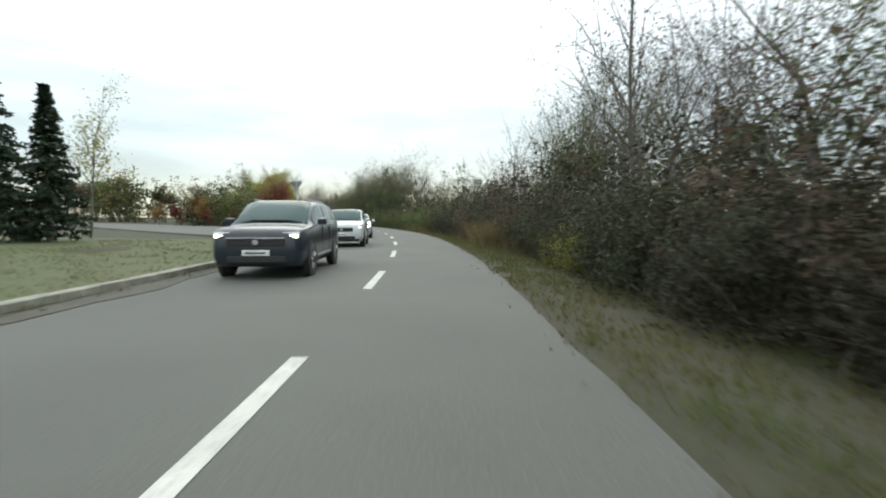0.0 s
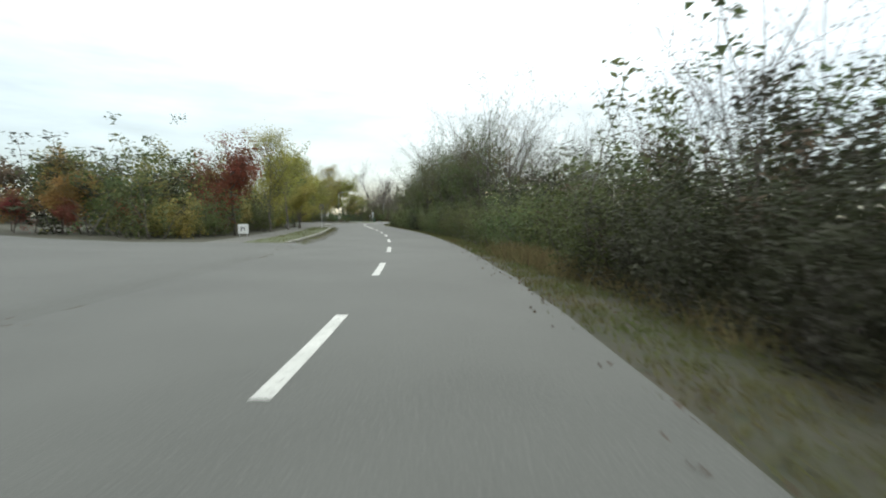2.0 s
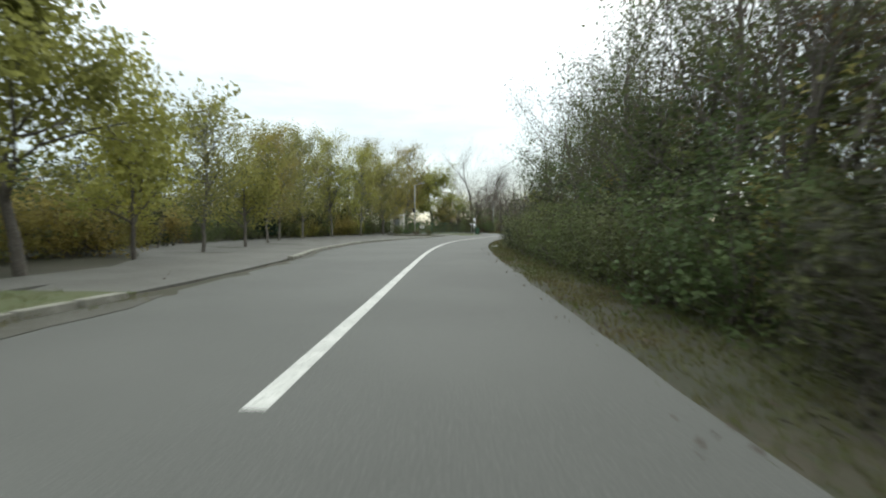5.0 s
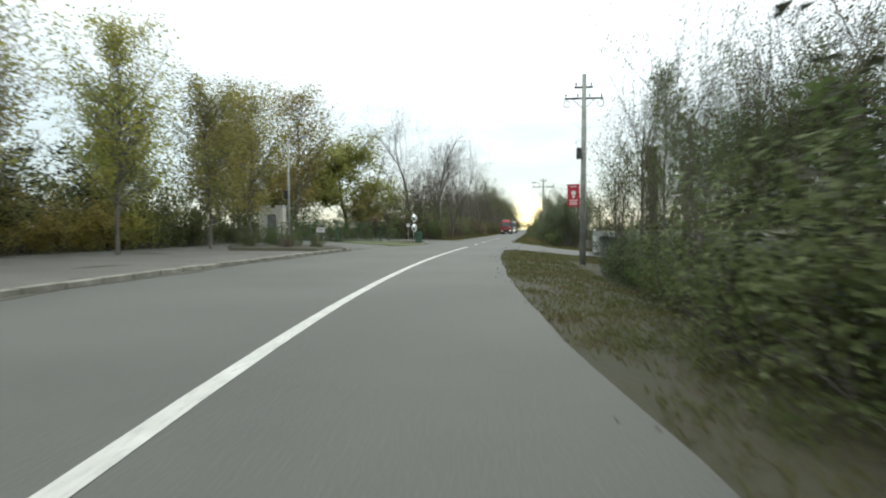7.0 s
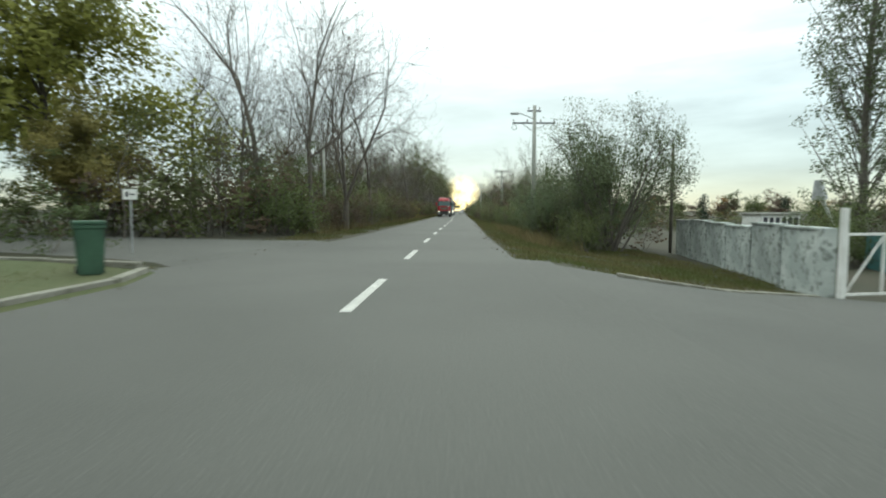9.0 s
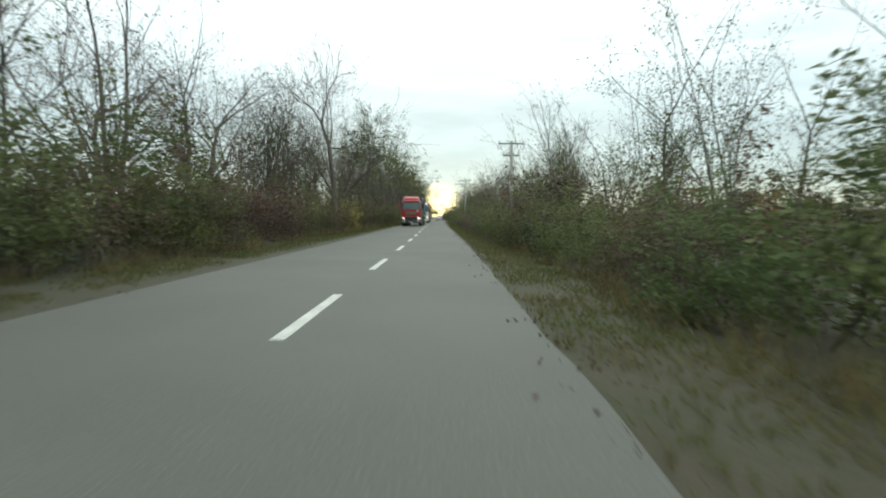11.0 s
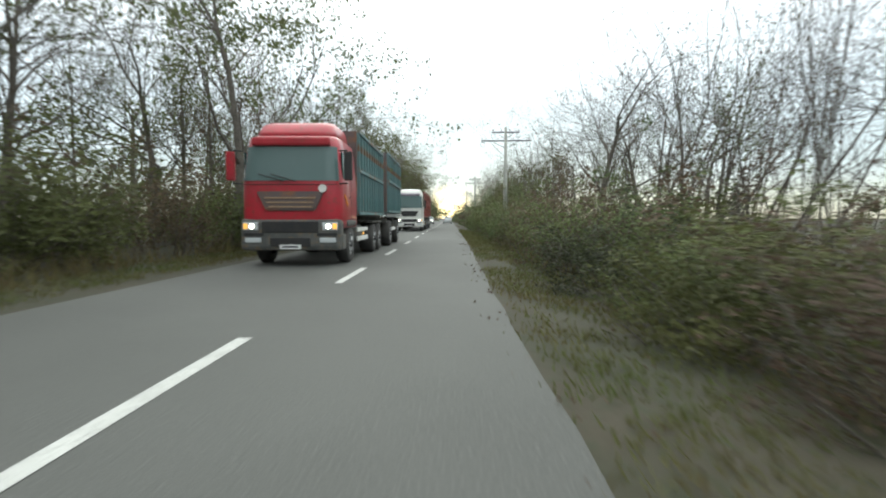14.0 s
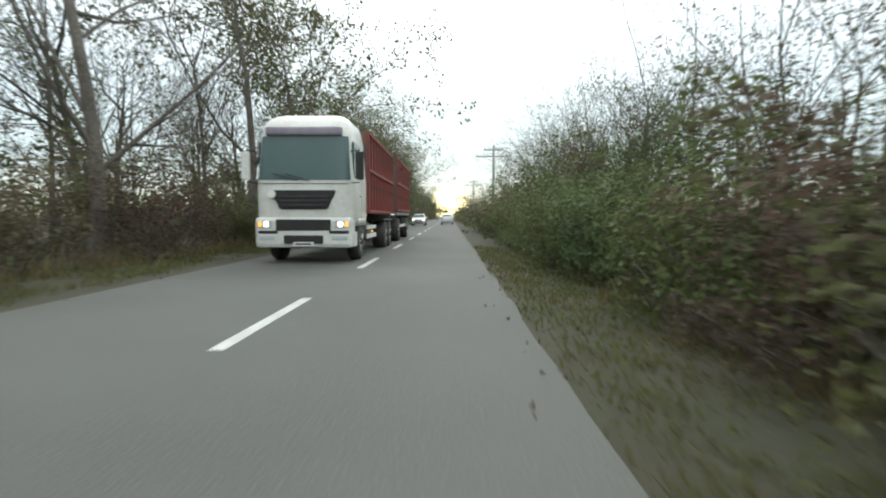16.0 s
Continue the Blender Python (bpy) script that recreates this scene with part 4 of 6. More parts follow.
# trees far off across the field and behind the yard
for i in range(48):
    a = (i + rnd.random()) / 48
    fx, fy = -36 - 72 * a, 88 + 18 * a - 28 * a * a
    rnd.choice(far[:2] + far).put(fx, fy + rnd.uniform(-7, 9), rnd.uniform(0.7, 1.1), wide=1.3, group="far trees")
    if i % 2:
        thicket[rnd.choice(OBG)].append((fx, fy - 6, 1.1, 3.2, rnd.uniform(0, 6.28)))
for i in range(18):
    rnd.choice(far[:2] + far[3:]).put(rnd.uniform(10, 80), rnd.uniform(230, 330), rnd.uniform(0.6, 0.95), wide=1.3, group="far trees")
for i in range(46):
    rnd.choice(far).put(-4 + 2.0 * i + rnd.uniform(-1, 1), 236 + 0.5 * i + rnd.uniform(-6, 6), rnd.uniform(0.38, 0.62), wide=1.4, group="far trees")
    if i % 2:
        thicket[rnd.choice(OBG)].append((-4 + 2.0 * i, 230 + 0.5 * i, 0.8, 3.0, rnd.uniform(0, 6.28)))
for x, y in ((-36.2, 163.6), (-34.6, 164.6), (-33.2, 165.8), (-31.8, 167.2), (-30.2, 168.4), (-37.6, 166.0), (-35.5, 167.0)):
    thicket[rnd.choice(("green", "olive"))].append((x, y + 0.4, rnd.uniform(0.55, 0.75), rnd.uniform(0.8, 1.0), rnd.uniform(0, 6.28)))
for i in range(14):
    rnd.choice(far[:2]).put(-21.5 + rnd.uniform(-70, 70), rnd.uniform(560, 690), rnd.uniform(0.9, 1.3), wide=1.5, group="far trees")


def build_thicket(colour, places):
    """All the plants of one colour behind the front rows, as one mesh."""
    vs, quads, tris, base = [], [], [], 0
    for i, (x, y, s, w, a) in enumerate(places):
        k = back[colour][i % 2]
        turn = np.array(((math.cos(a) * w, -math.sin(a) * w, 0), (math.sin(a) * w, math.cos(a) * w, 0), (0, 0, s)))
        at = np.array((x, y, ground(x, y)))
        for arrays, store in ((k.wood_arrays, quads), (k.leaf_arrays, tris)):
            vs.append(arrays[0] @ turn.T + at)
            store.append(arrays[1] + base)
            base += len(arrays[0])
    q, t = np.concatenate(quads), np.concatenate(tris)
    me = quick_mesh("thicket", np.concatenate(vs), [q, t], [B, LEAF[colour]], np.concatenate([np.zeros(len(q)), np.ones(len(t))]))
    tagged(new("thicket", me), {"green": "dense green undergrowth behind the hedge", "olive": "dense olive undergrowth behind the hedge", "brown": "bare brown undergrowth behind the hedge", "gold": "dense yellow-olive undergrowth under the trees", "dark": "dense dark green undergrowth behind the hedge, inner shade in its leaf colour"}[colour],
           "undergrowth", kind="stuff")


for c in thicket:
    build_thicket(c, thicket[c])


def tufts(name, spans, density, size, material, label):
    """Grass blades, standing in loose tufts on the verges."""
    rng = np.random.default_rng(7)
    pts = []
    for y0, y1, o0, o1 in spans:
        n = int((y1 - y0) * abs(o1 - o0) * density)
        o0, o1 = min(o0, o1), max(o0, o1)
        ys, os = rng.uniform(y0, y1, n), rng.uniform(o0, o1, n)
        for y, o in zip(ys, os):
            if noise.noise((y * 0.5, o * 0.8, 3.0)) > -0.32:
                x, yy = line(y, o + (right_edge(y) if o > 0 else -left_edge(y)))
                pts.append((x, yy, ground(x, yy)))
    c = np.repeat(np.array(pts), 7, axis=0)
    n = len(c)
    c = c + rng.normal(0, 0.16, (n, 3)) * (1, 1, 0)
    a = rng.uniform(0, 6.28, n)
    side_v = np.stack([np.cos(a), np.sin(a), np.zeros(n)], 1) * 0.013
    lean = np.stack([rng.normal(0, 0.45, n), rng.normal(0, 0.45, n), np.ones(n)], 1) * (size * rng.uniform(0.4, 1.2, n))[:, None]
    verts = np.stack([c - side_v, c + side_v, c + lean], 1).reshape(-1, 3)
    tagged(new(name, quick_mesh(name, verts, [np.arange(3 * n).reshape(-1, 3)], [material])), label, "grass", kind="stuff")


tufts("verge_grass", [(0, 152, 0.12, 3.4), (150, 157, 2.0, 6.5), (169, 184, 0.15, 8.0), (169.5, 184, 0.5, 7.0), (167.4, 169.5, 1.6, 7.0), (184, 300, 0.12, 2.6), (176, 300, -0.4, -2.6)], 30, 0.10, LEAF["grass"], "short rough grass along the verges")
tufts("dry_grass", [(20, 60, 1.4, 3.2), (176, 200, 1.5, 3.5), (180, 300, 1.8, 2.8), (180, 300, -1.6, -3.0)], 5, 0.55, LEAF["dry"], "tall dry grass at the foot of the hedge")
tufts("lawn_grass", [(-4, 26, -0.7, -9.0), (59, 95, -0.85, -2.7), (59, 95, -0.05, -0.6), (-4, 27, -0.1, -0.35)], 9, 0.10, LEAF["grass"], "short lawn grass behind the kerb")


def patch(name, spots, size, material, label):
    """Grass in rough patches: each spot is x, y, radius and number of tufts."""
    rng = np.random.default_rng(17)
    c = np.concatenate([np.stack([x + rng.normal(0, r, 7 * n), y + rng.normal(0, r, 7 * n)], 1) for x, y, r, n in spots])
    c = np.array([(x, y, ground(x, y)) for x, y in c])
    n = len(c)
    a = rng.uniform(0, 6.28, n)
    side_v = np.stack([np.cos(a), np.sin(a), np.zeros(n)], 1) * 0.015
    lean = np.stack([rng.normal(0, 0.45, n), rng.normal(0, 0.45, n), np.ones(n)], 1) * (size * rng.uniform(0.4, 1.2, n))[:, None]
    verts = np.stack([c - side_v, c + side_v, c + lean], 1).reshape(-1, 3)
    tagged(new(name, quick_mesh(name, verts, [np.arange(3 * n).reshape(-1, 3)], [material])), label, "grass", kind="stuff")


patch("weed_grass", [(-27.2, 162.5, 0.8, 150), (-28.8, 163.6, 0.9, 160), (-31.0, 164.6, 1.1, 200), (-27.6, 165.0, 0.7, 90), (-29.2, 161.6, 0.5, 90), (-26.4, 161.0, 0.35, 60), (-33.5, 165.0, 1.0, 120),
                     (-29.0, 149.5, 0.8, 120), (-31.0, 150.0, 1.0, 150), (-33.0, 150.8, 1.0, 140), (-28.8, 147.6, 0.5, 60),
                     (-17.2, 153.2, 0.3, 60), (-16.0, 154.4, 0.3, 60), (-14.6, 155.6, 0.3, 70), (-13.5, 156.4, 0.3, 80), (-12.9, 155.6, 0.4, 80)], 0.13, LEAF["grass"], "rough weeds and grass on the islands and verges")

patch("tall_dry_grass", [(*line(y, o), 0.35, 90) for y, o in ((24.0, 4.7), (25.0, 5.0), (26.0, 4.7), (27.2, 4.9), (28.4, 4.9))], 1.25, LEAF["dry"], "tall pale dry grass in front of the hedge")
patch("low_dry_grass", [(*line(y, o), 0.4, 90) for y, o in ((47.0, 4.9), (48.4, 4.8), (49.8, 4.6), (51.2, 4.5), (52.6, 4.4))], 0.6, LEAF["dry"], "dry brown grass in front of the hedge")


def litter():
    """Fallen leaves along the road's edges."""
    rng = np.random.default_rng(9)
    pts = []
    for k in range(2600):
        y = rng.uniform(2, 292)
        right = rng.random() < 0.7
        o = rng.exponential(0.7)
        if right and 156 < y < 170:
            continue
        x, yy = line(y, right_edge(y) - 0.25 + o if right else -left_edge(y) + 0.2 - o)
        pts.append((x, yy, max(ground(x, yy), 0.0 if abs(float(side(x, yy))) < 2.9 else -9) + 0.03))
    for k in range(1500):
        x, yy = line(rng.uniform(104, 152), rng.uniform(3.4, 7.6))
        pts.append((x, yy, ground(x, yy) + 0.04))
    v, f = leaves(rng, pts, 5200, 0.026, np.array((0.15, 0.15, 0.01)))
    tagged(new("fallen_leaves", quick_mesh("fallen_leaves", v, [f], [LEAF["brown"]])), "fallen brown and orange leaves on the verge", "leaves", kind="stuff")


litter()


# ---- poles, signs and yard ----
def arc(bm, centre, r, wire, n=14, turns=1.0):
    """A ring of thin wire round the y axis."""
    c = Vector(centre)
    pts = [c + Vector((math.cos(a) * r, 0, math.sin(a) * r)) for a in np.linspace(0, 2 * math.pi * turns, n)]
    for a, b in zip(pts, pts[1:]):
        rod(bm, a, b, wire, sides=5)
    return bm


def insulator(parent, x, y, z):
    bm = rods(((x, y, z), (x, y, z + 0.08), 0.012), ((x, y, z + 0.07), (x, y, z + 0.12), 0.05, 0.035), ((x, y, z + 0.12), (x, y, z + 0.19), 0.04, 0.022))
    return part("insulator", bm, CERAMIC, parent, "brown ceramic insulator")


def utility_pole(x, y, height, arms, lamp=False, label="tapered round concrete utility pole with crossarms and insulators"):
    z = ground(x, y)
    p = root("utility_pole", pose(x, y, z, 0, 0, heading(y) + rnd.uniform(-4, 4)), label, "utility pole", "utility poles")
    part("mast", rods(((0, 0, -0.4), (0, 0, height - z), 0.165, 0.10), sides=14), CONCRETE, p, smooth=True)
    for h, half_w in arms:
        h -= z
        part("crossarm", boxes((-half_w, half_w, 0.10, 0.17, h, h + 0.09), bevel=0.008), DARK_METAL, p, "dark steel crossarm")
        for s in np.linspace(-half_w + 0.08, half_w - 0.08, 4 if half_w > 0.6 else 3):
            if abs(s) > 0.12 or half_w < 0.6:
                insulator(p, float(s), 0.135, h + 0.09)
        if half_w > 0.8:
            for s in (-1, 1):
                bm = bmesh.new()
                arc(bm, (s * (half_w - 0.12), 0.135, h - 0.22), 0.16, 0.014)
                part("cable_loop", bm, BLACK, p, "black hanging cable loop")
            part("brace", rods(((-half_w * 0.55, 0.13, h), (0, 0.13, h - 0.5), 0.016), sides=6), DARK_METAL, p)
            part("brace", rods(((half_w * 0.55, 0.13, h), (0, 0.13, h - 0.5), 0.016), sides=6), DARK_METAL, p)
    if lamp:
        h = arms[-1][0] - z - 0.1
        part("lamp_arm", rods(((0, 0, h - 0.4), (-0.9, -0.1, h - 0.05), 0.025), ((-0.9, -0.1, h - 0.05), (-1.05, -0.1, h - 0.05), 0.025)), DARK_METAL, p)
        part("lamp_head", boxes((-1.5, -1.0, -0.2, 0.0, h - 0.13, h), bevel=0.04), STEEL, p, "grey street lamp head")
    return p


pole = utility_pole(-14.5, 147.8, 8.9, ((7.7, 0.95), (8.25, 0.45)), label="tall round concrete utility pole carrying a red banner")
part("junction_box", boxes((-0.34, -0.14, -0.14, 0.14, 5.3, 5.85), bevel=0.02), DARK_METAL, pole, "dark cable junction box")
part("strap", rods(((0, 0, 5.6), (0, 0, 5.66), 0.155), sides=14), STEEL, pole)
banner = root("banner", pose(-14.5, 147.8, 2.35, 0, 0, 6), "red rectangular banner with white emblem on a pole", "banner")
part("sheet", boxes((-0.78, -0.19, -0.012, 0.012, 0.0, 1.12), bevel=0.004), RED_PAINT, banner)
part("bracket", rods(((-0.8, 0, 1.1), (-0.1, 0, 1.1), 0.014)), DARK_METAL, banner)
part("bracket", rods(((-0.8, 0, 0.03), (-0.1, 0, 0.03), 0.014)), DARK_METAL, banner)
emblem = bmesh.new()
bmesh.ops.create_circle(emblem, cap_ends=True, segments=6, radius=0.13, matrix=pose(-0.48, -0.017, 0.68, 90, 0, 0))
bmesh.ops.create_circle(emblem, cap_ends=True, segments=4, radius=0.09, matrix=pose(-0.48, -0.017, 0.50, 90, 0, 0))
part("emblem", emblem, WHITE_PAINT, banner, "plain white emblem shape")
for zz, w in ((0.98, 0.16), (0.30, 0.20), (0.20, 0.17), (0.11, 0.19)):
    part("text_bar", boxes((-0.48 - w, -0.48 + w, -0.018, -0.013, zz, zz + 0.035)), WHITE_PAINT, banner, "white text bar")
utility_pole(-15.5, 189.0, 7.7, ((6.6, 1.35), (7.35, 0.42)), lamp=True)
utility_pole(-14.25, 231.4, 7.0, ((5.85, 0.65), (6.75, 1.0)))
utility_pole(-15.4, 281.1, 7.7, ((6.7, 1.75), (7.3, 1.0)))
utility_pole(-15.4, 327.0, 7.7, ((6.7, 1.6), (7.3, 0.9)))
utility_pole(-15.3, 372.0, 7.7, ((6.7, 1.6), (7.3, 0.9)))


def post_pole(x, y, height, label, material, r=0.07):
    p = root("post", pose(x, y, ground(x, y)), label, "post")
    part("shaft", rods(((0, 0, -0.3), (0, 0, height), r, r * 0.8), sides=10), material, p, smooth=True)
    return p


post_pole(-9.3, 183.0, 5.6, "slim weathered wooden post by the wall", BARK, 0.09)
post_pole(-29.0, 190.0, 5.5, "pale slim concrete post among the shrubs", CONCRETE, 0.10)
# lamp post by the drive
lamp_post = root("lamp_post", pose(-31.5, 150.5, ground(-31.5, 150.5)), "slim grey lamp post with a dark box", "lamp post")
part("shaft", rods(((0, 0, -0.3), (0, 0, 6.5), 0.085, 0.06), sides=12), CONCRETE, lamp_post, smooth=True)
part("box", boxes((-0.25, 0.0, -0.15, 0.15, 3.0, 3.5), bevel=0.02), DARK_METAL, lamp_post, "dark cabinet box")
part("arm", rods(((0, 0, 6.4), (0.9, 0, 6.7), 0.03)), STEEL, lamp_post)
part("lamp_head", boxes((0.85, 1.35, -0.11, 0.11, 6.64, 6.76), bevel=0.03), STEEL, lamp_post)

yard_lamp = root("lamp_post", pose(-7.6, 166.0, ground(-7.6, 166.0)), "slim dark street lamp with a curved neck", "lamp post")
part("shaft", rods(((0, 0, -0.3), (-0.1, 0, 5.7), 0.06, 0.04), sides=10), DARK_METAL, yard_lamp, smooth=True)
part("neck", rods(((-0.1, 0, 5.68), (-0.2, 0, 6.1), 0.03), ((-0.2, 0, 6.1), (-0.5, 0, 6.25), 0.03), sides=8), DARK_METAL, yard_lamp)
part("lamp_head", boxes((-0.95, -0.45, -0.1, 0.1, 6.2, 6.32), bevel=0.04), DARK_METAL, yard_lamp)

# give-way sign, seen from behind
gw = root("traffic_sign", pose(-5.1, 27.6, ground(-5.1, 27.6), 0, 0, 4), "grey back of a triangular give-way sign", "traffic sign")
part("post", rods(((0, 0, -0.2), (0, 0, 3.0), 0.03), sides=10), STEEL, gw)
tri = bmesh.new()
tri_pts = [(-0.30, 3.05), (0.30, 3.05), (0.0, 2.53)]
front = [tri.verts.new((a, 0.03, b)) for a, b in tri_pts]
rear_v = [tri.verts.new((a, 0.05, b)) for a, b in tri_pts]
tri.faces.new(front)
tri.faces.new(rear_v[::-1])
for i in range(3):
    tri.faces.new((front[i], rear_v[i], rear_v[(i + 1) % 3], front[(i + 1) % 3]))
bmesh.ops.bevel(tri, geom=list(tri.edges), offset=0.008, segments=1, affect="EDGES")
part("plate", tri, GREY_PAINT, gw, "grey triangular plate pointing down")
for zz in (2.70, 2.94):
    part("clamp", boxes((-0.09, 0.09, -0.04, 0.035, zz, zz + 0.05), bevel=0.006), STEEL, gw)


def board(name, x, y, z0, w, h, turn, label, bars, post_material=STEEL, face=WHITE_PAINT, posts=1):
    g = ground(x, y)
    b = root(name, pose(x, y, g, 0, 0, turn), label, "sign")
    z0 -= g
    for s in ([0] if posts == 1 else [-w * 0.35, w * 0.35]):
        part("post", rods(((s, 0.03, -0.2), (s, 0.03, z0 + h * 0.9), 0.025), sides=8), post_material, b)
    part("plate", boxes((-w / 2, w / 2, -0.012, 0.012, z0, z0 + h), bevel=0.005), face, b)
    for x0, x1, za, zb in bars:
        part("text_bar", boxes((x0 * w, x1 * w, -0.019, -0.013, z0 + za * h, z0 + zb * h)), INK, b, "dark unreadable mark")
    return b


board("sign_board", -12.9, 64.0, 0.28, 0.58, 0.54, 12, "low white board with faint dark marks", ((-0.22, -0.12, 0.25, 0.75), (-0.05, 0.12, 0.55, 0.66), (0.1, 0.16, 0.3, 0.6)), posts=2)
board("sign_board", -28.4, 168.75, 1.48, 0.32, 0.26, 20, "small white board with a dark mark", ((-0.3, -0.12, 0.25, 0.75), (0.02, 0.32, 0.42, 0.58)))
board("sign_board", -35.7, 165.5, 0.95, 0.75, 0.42, 14, "white board hung on the yard fence", ((-0.3, 0.3, 0.55, 0.65), (-0.25, 0.2, 0.3, 0.4)), posts=2)
board("sign_board", -16.1, 88.8, 2.0, 0.5, 0.6, 20, "weathered grey-brown board on a post", (), face=mat("weathered_board", (0.13, 0.12, 0.085), 0.8, scale=4, fine=20, bump=0.1))

slab = root("drain_slab", pose(-15.05, 119.6, ground(-15.05, 119.6), 3, -4, 20), "broken pale concrete slab at the road's edge", "slab")
part("plate", boxes((-0.2, 0.2, -0.16, 0.16, -0.08, 0.09), bevel=0.02), CONCRETE, slab)
part("chunk", boxes((-0.1, 0.14, 0.2, 0.42, -0.1, 0.05), bevel=0.025), CONCRETE, slab)

# two round traffic mirrors on one post
mir = root("traffic_mirror", pose(-26.2, 161.5, ground(-26.2, 161.5) + 0.05, 0, 0, 61), "two round convex traffic mirrors on a steel post", "traffic mirror")
part("post", rods(((0, 0.08, -0.3), (0, 0.08, 2.4), 0.036), sides=12), STEEL, mir, smooth=True)
for zz in (1.35, 2.13):
    dish = bmesh.new()
    bmesh.ops.create_uvsphere(dish, u_segments=28, v_segments=16, radius=0.62)
    bmesh.ops.bisect_plane(dish, geom=dish.verts[:] + dish.edges[:] + dish.faces[:], plane_co=(0, 0, 0.555), plane_no=(0, 0, 1), clear_inner=True)
    bmesh.ops.transform(dish, matrix=pose(0, 0.56, zz, 86 if zz > 1.5 else 88, 0, 0), verts=dish.verts)
    m_ob = part("mirror", dish, MIRROR, mir, "round convex mirror", smooth=True)
    rim = bmesh.new()
    arc(rim, (0, 0.0, zz), 0.285, 0.02, 25)
    child("rim", bm_mesh("rim", rim, WHITE_PAINT), m_ob)
    back_shell = bmesh.new()
    bmesh.ops.create_cone(back_shell, cap_ends=True, segments=24, radius1=0.28, radius2=0.16, depth=0.07, matrix=pose(0, 0.045, zz, -90, 0, 0))
    child("back_shell", bm_mesh("back_shell", back_shell, GREY_PAINT), m_ob)


def wheelie_bin(x, y, turn):
    b = root("wheelie_bin", pose(x, y, ground(x, y) + 0.03, 0, 0, turn) @ Matrix.Diagonal((0.84, 0.84, 1, 1)), "green plastic wheelie bin on a grass island", "bin")
    bm = boxes((-0.27, 0.27, -0.3, 0.3, 0.06, 0.92))
    for v in bm.verts:
        if v.co.z < 0.5:
            v.co.x *= 0.80
            v.co.y *= 0.78
    bmesh.ops.bevel(bm, geom=list(bm.edges), offset=0.03, segments=2, affect="EDGES")
    part("body", bm, GREEN_PLASTIC, b, smooth=False)
    part("rim", boxes((-0.295, 0.295, -0.32, 0.32, 0.87, 0.93), bevel=0.012), GREEN_PLASTIC, b)
    part("lid", boxes((-0.29, 0.29, -0.34, 0.33, 0.935, 1.0), bevel=0.025), GREEN_PLASTIC, b, "closed green lid")
    part("handle", rods(((-0.24, 0.37, 0.93), (0.24, 0.37, 0.93), 0.018)), GREEN_PLASTIC, b)
    for s in (-1, 1):
        part("wheel", rods(((s * 0.20, 0.26, 0.10), (s * 0.26, 0.26, 0.10), 0.10), sides=16), BLACK, b, "black wheel")
    return b


wheelie_bin(-26.5, 164.6, 39)

# grass island with kerb where the bin stands, and the mound by the drive
def island(name, pts, material, z, label):
    """A low raised bed with a rounded outline given by its corners."""
    bm = bmesh.new()
    mx, my = sum(p[0] for p in pts) / len(pts), sum(p[1] for p in pts) / len(pts)
    wide = [(x + 0.45 * (x - mx) / math.hypot(x - mx, y - my), y + 0.45 * (y - my) / math.hypot(x - mx, y - my)) for x, y in pts]
    bot = [bm.verts.new((x, y, ground(x, y) - 0.06)) for x, y in wide]
    top = [bm.verts.new((x, y, ground(x, y) + z)) for x, y in pts]
    bm.faces.new(top)
    for i in range(len(pts)):
        j = (i + 1) % len(pts)
        bm.faces.new((bot[i], bot[j], top[j], top[i]))
    return tagged(new(name, bm_mesh(name, bm, material)), label, "grass", kind="structure")


island("grass_island", [(-27.3, 157.2), (-26.0, 158.2), (-25.6, 161.0), (-25.55, 163.8), (-26.1, 165.5), (-28.5, 166.2), (-33, 166.8), (-33, 163.5), (-29.8, 159.4)], LAWN, 0.12, "small grass island with a worn kerb")
island("earth_mound", [(-28.3, 147.0), (-27.8, 149.5), (-29.0, 151.5), (-33.5, 153.6), (-35, 150), (-32.5, 146)], GROUND, 0.16, "overgrown earth bed beside the drive")
KERB_ME = bm_mesh("kerb_stone", boxes((-0.09, 0.09, -0.49, 0.49, -0.15, 0.12), bevel=0.02), KERB)
verge_kerb = root("kerb", label="low concrete kerb round the grass before the wall", category="kerb", kind="structure")
bend = [Vector((-16.8, 166.75)), Vector((-15.9, 166.6)), Vector((-15.0, 166.7)), Vector((-14.1, 166.9)), Vector((-13.2, 167.15)), Vector((-12.2, 167.4))]
for p, q in zip(bend, bend[1:]):
    m, d = (p + q) / 2, q - p
    lean = math.degrees(math.atan2(ground(q.x, q.y) - ground(p.x, p.y), d.length))
    child("kerb_stone", KERB_ME, verge_kerb, pose(m.x, m.y, ground(m.x, m.y) + 0.02, 0, 0, math.degrees(math.atan2(d.y, d.x)) - 90) @ pose(0, 0, 0, lean, 0, 0) @ Matrix.Diagonal((1, d.length, 1, 1)))
bin_kerb = root("kerb", label="low concrete kerb round the grass island", category="kerb", kind="structure")
for a, b in (((-25.6, 163.9), (-25.65, 161.2)), ((-26.05, 165.4), (-25.6, 163.9)), ((-28.5, 166.15), (-26.2, 165.55)), ((-30.9, 166.5), (-28.5, 166.15))):
    a, b = Vector(a), Vector(b)
    m = (a + b) / 2
    child("kerb_stone", KERB_ME, bin_kerb, pose(m.x, m.y, ground(m.x, m.y) + 0.06, 0, 0, math.degrees(math.atan2((b - a).y, (b - a).x)) - 90) @ Matrix.Diagonal((1, (b - a).length, 1, 1)))


